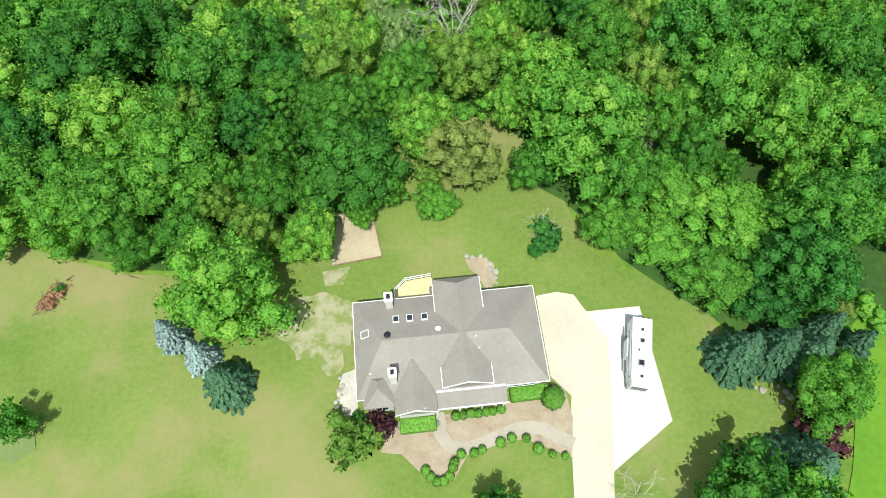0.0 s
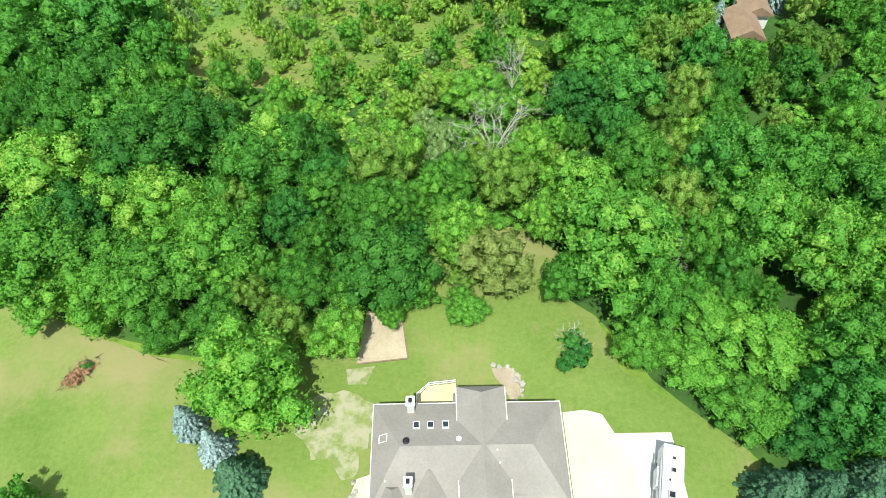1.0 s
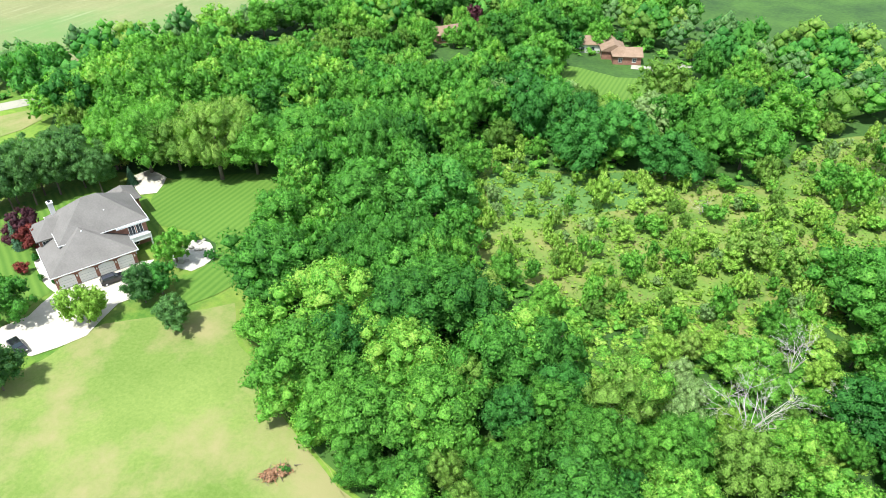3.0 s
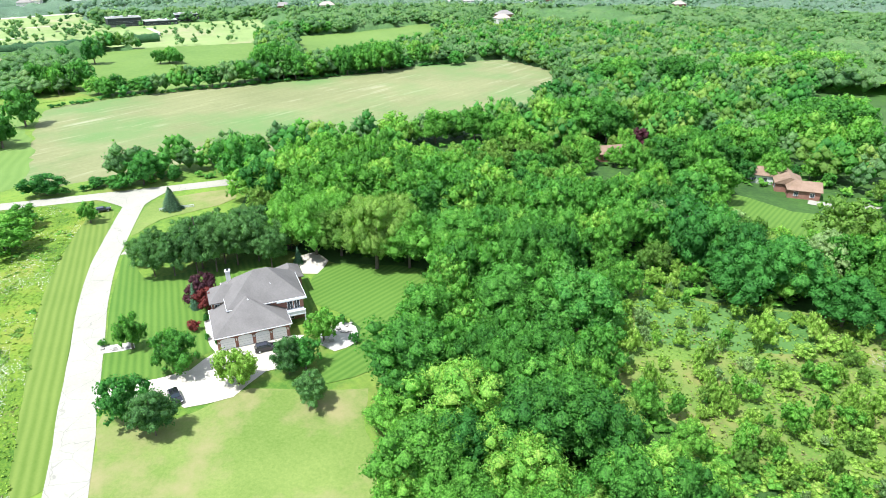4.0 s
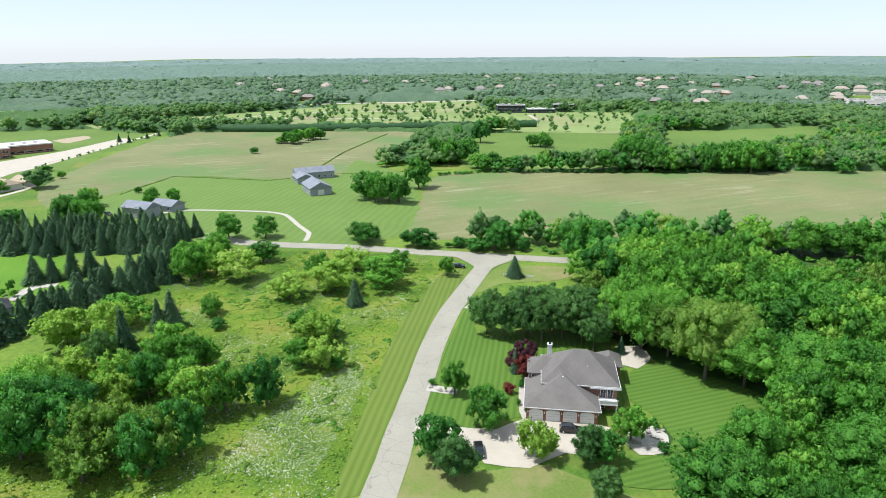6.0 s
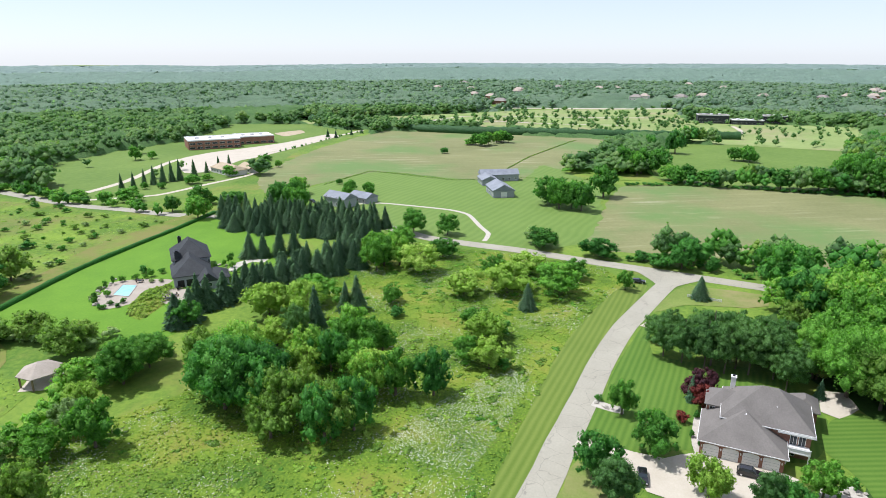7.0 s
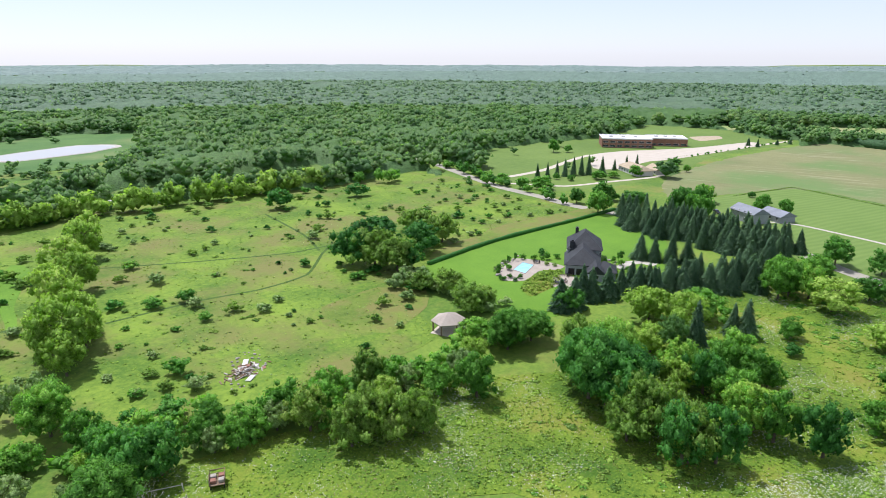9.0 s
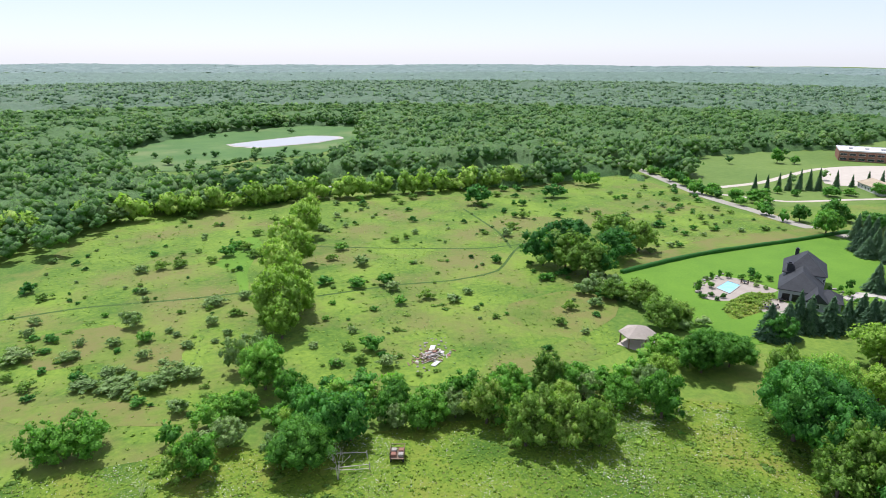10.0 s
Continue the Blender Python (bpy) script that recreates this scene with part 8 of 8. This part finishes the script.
# hedges and tree belts
hedge("tree_belt", "belt of tall trees along the far pasture edge", [(68.0, -290.5), (42.7, -301.8), (12.5, -326.2), (-23.7, -325.4),
    (-59.3, -329.7), (-99.4, -333.3), (-142.3, -322.9), (-187.3, -317.5), (-227.2, -316.5)], 13, 10, L["lime"], 63, 5.5, 1.6, 110, "tree belt")
hedge("tree_belt", "belt of tall trees along the far lane", [(-230.4, -321.0), (-246.5, -296.8), (-264.2, -291.6)], 10, 8, L["ash"], 64, 6, 2.5, 90, "tree belt")
hedge("tree_belt", "bushes and trees along the far road", [(-286.0, -180.0), (-292.0, -200.0), (-297.0, -228.0), (-304.0, -252.0), (-318.0, -292.0), (-332.0, -340.0)], 7, 7, L["oak"], 76, 6, 3.0, 80, "tree belt")
def long_hedge(line, wide, tall, label, mat, seed):
    """A tall clipped hedge that follows a line: a closed body with uneven top under a skin of leaves."""
    rg = np.random.default_rng(seed)
    pts = [Vector(p) for p in smooth_line(line, False, 4.0)]
    v, f = [], []
    for i, p in enumerate(pts):
        d = (pts[min(i + 1, len(pts) - 1)] - pts[max(i - 1, 0)]).normalized()
        side = Vector((-d.y, d.x))
        for o, z in ((-0.55, -0.2), (-0.5, 0.8), (-0.25, 1.0), (0.25, 1.0), (0.5, 0.8), (0.55, -0.2)):
            q = p + side * wide * o * (1 + 0.12 * rg.normal())
            v.append((q.x, q.y, tall * z * (1 + 0.09 * rg.normal())))
        if i:
            f += [(6 * i + k, 6 * i + k + 1, 6 * i + k - 5, 6 * i + k - 6) for k in range(5)]
    lb = np.array([(p.x, p.y, tall * 0.55, wide * 0.5, tall / wide * 0.95) for p in pts])
    v2, f2, n2, _ = leaf_cards(rg, lb, 30 * len(pts), 0.11 * wide)
    body = np.array(v)
    ends = np.repeat(np.array([(p.x, p.y, tall * 0.4) for p in pts]), 6, axis=0)
    me = mesh_np("hedge", np.concatenate([body, v2]), f2 + len(body), f, mat, np.concatenate([unit(body - ends), n2]))
    return tagged(new("hedge", me), label, "hedge")


long_hedge([(-744.6, -266.4), (-700.2, -205.5), (-678.3, -157.9), (-658.4, -116.8), (-646.0, -56.5), (-645.0, -15.0), (-638.0, 85.3),
    (-640.0, 194.8)], 6.5, 7.0, "long dark clipped hedge behind the tan field", L["dark_hedge"], 66)
long_hedge([(-160.4, -161.6), (-185.0, -163.2), (-207.2, -163.5), (-235.0, -161.0), (-261.0, -158.4), (-290.5, -156.5)], 1.7, 1.3, "low dark hedge behind the vivid lawn", L["deep"], 65)
hedge("hedge", "low dark hedge line between the fields", [(-368.2, -125.7), (-419.6, -109.3), (-394.8, -47.6), (-409.6, -9.8),
    (-410.8, 68.4)], 0.6, 1.2, L["olive"], 68, 1.1, 0.2, 8)
hedge("hedge", "low hedge line across the tan field", [(-442.6, -17.2), (-499.9, -2.2), (-579.2, 27.3), (-607.7, 39.1)], 0.8, 1.5, L["olive"], 69, 1.2, 0.2, 8)
hedge("hedge", "bushy hedgerow along the big field", [(-394.1, 56.6), (-400.0, 88.8), (-388.8, 143.5), (-379.3, 200.5), (-373.4, 239.9),
    (-373.1, 284.7), (-363.0, 323.6)], 2.5, 4.0, L["deep"], 70, 3, 1.0, 20)
hedge("hedge", "bushy roadside hedge", [(-185.3, 203.2), (-203.0, 159.2), (-218.5, 117.4), (-223.2, 90.0), (-232.7, 64.7), (-243.5, 30.2),
    (-254.1, 22.4)], 3.0, 4.0, L["oak"], 71, 5, 1.5, 20)
hedge("hedgerow_trees", "thick woods edge beside the big field", [(-362.9, 362.7), (-321.5, 359.6), (-279.5, 340.1), (-230.1, 290.5),
    (-201.9, 244.5), (-209.4, 191.8), (-223.7, 146.5)], 12, 9, L["mid"], 72, 5, 3, 60, "tree belt")
hedge("hedge", "rough bushes between scrub and pasture", [(-3.4, -121.7), (-17.8, -128.0), (-28.7, -122.3), (-45.3, -124.4), (-57.0, -112.6),
    (-75.6, -108.5), (-88.5, -101.7), (-109.3, -103.2), (-126.8, -100.9), (-139.8, -94.0)], 5, 5.5, L["ash"], 73, 4, 2, 60)
hedge("hedge", "young trees lining the school drive", [(-459.0, -212.3), (-515.1, -200.8), (-593.6, -188.1),
    (-648.4, -176.5)], 2.2, 2.2, L["oak"], 74, 9, 0.3, 20)
hedge("hedge", "shrubs behind the lawn of the dark house", [(-134.1, -152.1), (-150.1, -156.2), (-142.2, -142.2), (-143.2, -130.9),
    (-144.2, -120.5), (-143.7, -111.8)], 5, 5, L["silver"], 75, 3, 2, 40)

# small trees dotted over the parkland
for k, (poly, n) in enumerate(((PARK_1, 210), (PARK_2, 210), (SCHOOL_LAWN, 6))):
    xy = scatter(poly, n, 130 + k)
    rg = np.random.default_rng(140 + k)
    w = rg.uniform(3, 7.5, len(xy))
    canopy("park_trees", "scattered young trees on open grass", xy, w * 1.1, w, L["mid"], 150 + k, 4, 24, 0.08, "trees", 0.5)

# weeds and flowers of the meadows
def weeds(name, label, xy, size, mat, seed, tall=0.5, category="weeds"):
    rg = np.random.default_rng(seed)
    n = len(xy)
    r = size * (0.6 + 0.8 * rg.random(n))
    lb = np.stack([xy[:, 0], xy[:, 1], r * 0.5 * tall, r, np.full(n, tall)], 1)
    v, f, nrm, k = leaf_cards(rg, lb, n * (2 if size < 0.12 else 3), np.asarray(r) * 0.55, 3.0)
    drift = np.array([0.5 + 0.6 * noise.noise((x / 14, y / 14, seed * 0.7)) for x, y in xy])
    return tagged(new(name, mesh_np(name, v, f, [], mat, nrm, np.repeat(np.clip(drift + 0.15 * rg.normal(size=n), 0, 0.99)[k], 3))), label, category, kind="stuff")


weeds("garden_grasses", "tall ornamental grasses by the pool", scatter([(-171.4, -124.3), (-184.7, -126.5), (-189.8, -121.3), (-177.9, -114.5),
    (-160.4, -113.8), (-164.0, -120.7)], 500, 180), 0.5, L["weed"], 181, 1.0)
weeds("meadow_weeds", "tufts of tall green weeds in the scrub", scatter(SCRUB, 16000, 160), 0.26, L["weed"], 161, 0.7)
weeds("meadow_weeds", "tufts of tall green weeds in the meadow", scatter(MEADOW, 4500, 162), 0.35, L["weed"], 163, 1.0)
weeds("meadow_weeds", "tufts of tall weeds before the tree line", scatter(SOUTH, 7000, 190), 0.22, L["weed"], 191, 1.0)
weeds("meadow_weeds", "tufts of rough grass in the pasture", scatter(PASTURE, 6000, 164), 0.32, L["weed"], 165, 0.6)
weeds("wild_flowers", "drifts of white wild flowers in the scrub", scatter(SCRUB, 42000, 166, 0.12, 13), 0.12, M["flower"], 167, 0.8, "flowers")
weeds("wild_flowers", "white wild flowers along the pasture", scatter([(24.8, -120.9), (25.2, -125.0), (-6.4, -120.1), (-25.8, -112.0),
    (-52.9, -104.6), (-89.0, -85.6), (-110.4, -74.3), (-122.8, -50.6),
    (-112.8, -45.3)], 9000, 168, 0.05, 9), 0.115, M["flower"], 169, 0.8, "flowers")

# low brambles and mounds of tall grass
for k, (poly, n, mat, label) in enumerate(((SCRUB, 300, L["lime"], "low yellow-green bramble mounds in the scrub"),
    (SCRUB, 380, L["olive"], "low olive bramble mounds in the scrub"), (SCRUB, 300, L["ash"], "low green bramble mounds in the scrub"),
    (SOUTH, 160, L["olive"], "low olive mounds before the tree line"), (PASTURE, 160, L["olive"], "low olive mounds in the pasture"),
    (THIN, 420, L["lime"], "low yellow-green brambles between thin trees"), (THIN, 420, L["ash"], "low green brambles between thin trees"),
    (MEADOW, 240, L["lime"], "low yellow-green mounds in the sunny meadow"))):
    xy = scatter(poly, n, 200 + k, 0.0 if poly in (MEADOW, THIN) else 0.06, 22)
    rg = np.random.default_rng(210 + k)
    w = rg.uniform(1.2, 3.4, len(xy))
    canopy("brambles", label, xy, w * rg.uniform(0.14, 0.28, len(xy)), w, mat, 220 + k, 4, 44, 0.055, "brambles", 0.12)


# terrace furniture of the dark-roofed house
def terrace_table(x, y, r=0.8):
    e = empty("terrace_table", pose(x, y, 0.13), "round dark metal table on the stone terrace", "table")
    bm = bmesh.new()
    tube(bm, (0, 0, 0.70), (0, 0, 0.74), r, r, 20)
    part("tabletop", bm, M["metal_dark"], e)
    bm = bmesh.new()
    tube(bm, (0, 0, 0.03), (0, 0, 0.70), 0.06, 0.06, 8)
    part("pedestal", bm, M["metal_dark"], e)
    bm = bmesh.new()
    tube(bm, (0, 0, -0.02), (0, 0, 0.03), 0.35, 0.3, 12)
    part("foot", bm, M["metal_dark"], e)


def terrace_chair(x, y, turn, group):
    e = empty("terrace_chair", pose(x, y, 0.13, 0, 0, turn), "dark metal chair with a tan cushion", "chair", group)
    for a in (-0.24, 0.24):
        for b in (-0.24, 0.24):
            part("leg", boxed(a - 0.025, a + 0.025, b - 0.025, b + 0.025, -0.02, 0.42), M["metal_dark"], e)
    part("seat", boxed(-0.28, 0.28, -0.28, 0.28, 0.42, 0.52, bevel=0.03), M["timber"], e)
    part("backrest", boxed(-0.30, -0.25, -0.27, 0.27, 0.50, 1.0, bevel=0.02), M["metal_dark"], e)


for k, (x, y) in enumerate([(-179.8, -114.2), (-176.8, -114.7), (-186.5, -116.7), (-190.8, -133.5)]):
    terrace_table(x, y)
    for q in range(4):
        a = q * math.pi / 2 + k
        terrace_chair(x + 1.25 * math.cos(a), y + 1.25 * math.sin(a), math.degrees(a) + 180, "terrace chairs")
plant_all("ash_bush", [(-176.9, -136.2, 2.7, 2.9), (-170.1, -136.0, 2.6, 2.5), (-190.4, -139.9, 2.8, 2.7), (-193.5, -136.8, 2.5, 2.7),
    (-194.6, -133.6, 2.3, 2.2), (-193.5, -121.3, 3.1, 3.0), (-190.1, -117.4, 3.0, 2.5), (-166.8, -130.8, 1.7, 2.8), (-210.9, -109.3, 2.7, 3.1),
    (-206.7, -104.2, 2.2, 2.6), (-198.1, -104.0, 2.1, 2.5)], "garden shrub beside the stone terrace")

plant_all("silver_bush", [(-182.0, -142.6, 1.6, 2.2), (-191.5, -129.5, 1.7, 2.4), (-192.5, -126.5, 1.5, 2.0), (-174.5, -140.4, 1.3, 1.8), (-203.0, -107.5, 2.0, 2.6), (-206.5, -109.8, 1.8, 2.4)], "pale flowering shrub beside the stone terrace")
plant_all("deep_bush", [(-200.5, -138.0, 3.2, 4.2), (-169.0, -127.0, 1.5, 2.0), (-167.5, -132.5, 1.4, 1.8)], "dark green shrub beside the pool terrace")
MARSH = REEDS
xy = scatter(MARSH, 70, 240, 0.05, 45, skip=[[(-146 + (x + 146) * 1.3, -574 + (y + 574) * 1.5) for x, y in POND]])
w = np.random.default_rng(241).uniform(4, 10, len(xy))
glade_edge = scatter([(-176.0, -470.0), (-140.0, -400.0), (-80.0, -385.0), (-30.0, -368.0), (-14.0, -440.0), (-38.0, -452.0), (-94.0, -487.0), (-133.0, -483.0)], 130, 244)
glade_w = np.random.default_rng(245).uniform(4, 8, len(glade_edge))
canopy("bushes", "low bushes and young trees between glade and marsh", glade_edge, glade_w * 0.8, glade_w, L["mid"], 246, 6, 60, 0.05, "bushes", 0.45)
canopy("marsh_bushes", "scattered green bushes in the reed marsh", xy, w * 0.9, w, L["mid"], 242, 4, 30, 0.07, "bushes")

weeds("wild_flowers", "dense drifts of white wild flowers beside the verge", scatter([(-142.6, -7.4), (-146.8, 2.6), (-123.4, -1.6),
    (-101.7, -9.7), (-106.7, -26.1), (-118.1, -24.2), (-130.3, -16.7)], 8000, 250, 0.0, 9), 0.115, M["flower"], 251, 0.8, "flowers")
for k, (land, count, size, mat, kind, label) in enumerate((
    (SOUTH, 36000, 0.1, M["flower"], "wild_flowers", "white wild flowers in drifts before the tree line"),
    (SCRUB, 22000, 0.12, M["stalk"], "dry_stalks", "drifts of brown flower stalks in the scrub"),
    (SOUTH, 16000, 0.12, M["stalk"], "dry_stalks", "drifts of brown flower stalks before the trees"),
    (MEADOW, 9000, 0.16, M["stalk"], "dry_stalks", "brown stalks in the sunny meadow"),
    (PASTURE, 14000, 0.2, L["silver"], "pale_weeds", "pale silvery weeds scattered over the pasture"))):
    weeds(kind, label, scatter(land, count, 260 + k, 0.12, (11, 14, 9, 12, 26)[k]), size, mat, 270 + k, 0.8, "weeds")
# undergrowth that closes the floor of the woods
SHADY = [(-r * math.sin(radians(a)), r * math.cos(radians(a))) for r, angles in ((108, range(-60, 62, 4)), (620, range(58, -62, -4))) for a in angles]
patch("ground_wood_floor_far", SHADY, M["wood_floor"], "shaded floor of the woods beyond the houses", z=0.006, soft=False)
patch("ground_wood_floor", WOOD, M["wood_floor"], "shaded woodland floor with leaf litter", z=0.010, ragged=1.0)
xy = scatter(WOOD, 1800, 31, skip=[LAWN_1, MEADOW] + CLEAR)
rg = np.random.default_rng(32)
canopy("undergrowth", "tangled bright green undergrowth between the trees", xy, 1.2 + 3.0 * rg.random(len(xy)), 2.6 + 2.4 * rg.random(len(xy)), L["ash"], 33, 4, 30, 0.065, "undergrowth", 0.3)

# woods beyond the houses
rg = np.random.default_rng(41)
a, r = np.radians(rg.uniform(-62, 78, 30000)), np.sqrt(rg.uniform(110 ** 2, 680 ** 2, 30000))
xy = np.stack([-r * np.sin(a), r * np.cos(a)], 1)
ad, rd = np.degrees(a), r
xy = xy[(ad > 20) | ((ad > -9) & (rd < 270)) | (rd < 150)]
for o in OPEN + [WOOD]:
    xy = xy[~outline_mask(xy, o)]
xy = xy[~line_mask(xy, ROAD, 12) & ~line_mask(xy, CROSS, 10)]
xy = xy[spaced(xy, np.full(len(xy), 8.5))]
p = np.array(PLANTED)
xy = xy[[bool((np.hypot(p[:, 0] - x, p[:, 1] - y) > p[:, 2] + 0.5).all()) for x, y in xy]]
w = rg.uniform(7.5, 15, len(xy))
h = np.minimum(w * rg.uniform(1.0, 1.4, len(xy)), 17)
mix = rg.integers(0, 4, len(xy))
for k, mat in enumerate(("mid", "olive", "deep", "oak")):
    canopy("woodland", "mixed green woodland canopy beyond the houses", xy[mix == k], h[mix == k], w[mix == k], L[mat], 42 + k, 11, 110, 0.036, base=0.42)

# the wooded plain out to the horizon
n = 230000
a, r = np.radians(rg.uniform(5, 205, n)), rg.uniform(280, 5150, n)
xy = np.stack([-r * np.sin(a), r * np.cos(a)], 1)
for o in OPEN:
    xy = xy[~outline_mask(xy, o)]
xy = xy[~line_mask(xy, CROSS, 12)]
xy = xy[~line_mask(xy, [(-950.0, -150.0), (-965.7, -37.5), (-970.0, 62.4), (-980.0, 145.6), (-1000.0, 253.9), (-1010.0, 337.1), (-1005.0, 500.0)], 26)]
r = np.hypot(xy[:, 0], xy[:, 1])
keep = (r > 430) | (np.degrees(np.arctan2(-xy[:, 0], xy[:, 1])) % 360 > 140)
xy, r = xy[keep], r[keep]
az = np.degrees(np.arctan2(-xy[:, 0], xy[:, 1])) % 360
gaps = np.array([noise.noise((x / 260, y / 260, 3.0)) for x, y in xy])
thin = (az < 118) & (r < 1150) & (r > 560)                       # parkland and suburbs among the trees
keep = np.where(thin, gaps > -0.22, gaps > -0.42 + 0.0 * r)
xy, r = xy[keep], r[keep]
near, far = r < 900, (r >= 900) & (r < 1750)
s = np.where(near, 9.5, 12.0) * np.where(np.array([noise.noise((x / 90, y / 90, 8.0)) for x, y in xy]) > 0.05, 1.35, 1.0)
k = spaced(xy, s)
xy, s, near, far = xy[k], s[k], near[k], far[k]
w = s * rg.uniform(0.9, 1.75, len(xy))
h = np.minimum(w * rg.uniform(0.85, 1.3, len(xy)), rg.uniform(11, 18, len(xy)))
mix = rg.integers(0, 3, len(xy))
for k, mat in enumerate(("mid", "mid", "olive_far")):
    pick = near & (mix == k)
    canopy("woodland_mid", "dense summer woodland behind the fields", xy[pick], h[pick], w[pick], L[mat], 47 + k, 8, 42, 0.046, base=0.45)
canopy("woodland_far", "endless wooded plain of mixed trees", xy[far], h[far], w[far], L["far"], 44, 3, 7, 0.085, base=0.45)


def canopy_plain(name, label, r0, r1, mat, seed, step=0.17, ring=11.0, tall=9.0, rough=0.24, open_land=(), lanes=(), span=(4.0, 207.0)):
    """The closed canopy of the woods, lumpy with crowns and open where the land is, on a fan that widens outwards."""
    rg = np.random.default_rng(seed)
    rings = [r0]
    while rings[-1] < r1:
        rings.append(rings[-1] + ring * (rings[-1] / r0) ** 1.3)
    ang = np.radians(np.arange(span[0], span[1], step))
    rr = np.array(rings)[:, None] * (1 + 0.002 * rg.normal(size=(len(rings), len(ang))))
    aa = ang[None] + radians(step * 0.3) * rg.normal(size=rr.shape)
    x, y = -rr * np.sin(aa), rr * np.cos(aa)
    mid = np.array([noise.noise((p / 60, q / 60, seed + 3.0)) for p, q in zip(x.ravel(), y.ravel())]).reshape(x.shape)
    land = np.array([hill(p, q) for p, q in zip(x.ravel(), y.ravel())]).reshape(x.shape)
    bare = np.zeros(x.shape, bool)
    xy = np.stack([x.ravel(), y.ravel()], 1)
    for o in open_land:
        bare |= outline_mask(xy, o).reshape(x.shape)
    for line, gap in lanes:
        bare |= line_mask(xy, line, gap).reshape(x.shape)
    grown = np.where(bare, 0.0, 1.0)
    for share in (0.35, 0.75):                      # the lower storey thins out towards open land
        edge = np.minimum.reduce([np.roll(grown, (i, j), (0, 1)) for i in (-1, 0, 1) for j in (-1, 0, 1)])
        grown = np.where((grown > share) & (edge < share), share, grown)
    z = land + np.where(bare, -3, grown * tall * (1 + 1.4 * rough * mid + rough * rg.normal(size=x.shape).clip(-1.4, 1.4)))
    n = len(ang)
    i, j = np.meshgrid(np.arange(len(rings) - 1), np.arange(n - 1), indexing="ij")
    b = (i * n + j).ravel()
    shut = ~(bare.ravel()[b] & bare.ravel()[b + 1] & bare.ravel()[b + n] & bare.ravel()[b + n + 1])
    b = b[shut]
    tone = 0.35 + 0.35 * mid + 0.12 * rg.normal(size=x.shape)
    me = mesh_np(name, np.stack([x, y, z], -1).reshape(-1, 3), [], np.stack([b + 1, b + n + 1, b + n, b], 1), mat, None, tone.ravel().clip(0, 0.9))
    return tagged(new(name, me), label, "woodland", kind="stuff")


HIGHWAY = [(-950.0, -150.0), (-965.7, -37.5), (-970.0, 62.4), (-980.0, 145.6), (-1000.0, 253.9), (-1010.0, 337.1), (-1005.0, 500.0)]
for span, near_edge, seed in (((134.0, 207.0), 340, 48), ((4.0, 134.0), 440, 49)):
    canopy_plain("woodland_floor", "leafy lower storey of the closed woods", near_edge, 930, L["mid"], seed, 0.4, 4.5, 9.0, 0.2, OPEN, ((CROSS, 14), (HIGHWAY, 28)), span)
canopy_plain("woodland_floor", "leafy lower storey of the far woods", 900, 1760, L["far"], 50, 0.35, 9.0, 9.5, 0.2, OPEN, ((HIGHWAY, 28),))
# both fans wear leaf colours with haze mixed in
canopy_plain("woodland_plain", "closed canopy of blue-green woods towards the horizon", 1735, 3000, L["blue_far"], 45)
canopy_plain("woodland_horizon", "pale blue-green woods along the horizon", 2980, 5150, L["pale_haze_far"], 46, 0.26, 16.0)
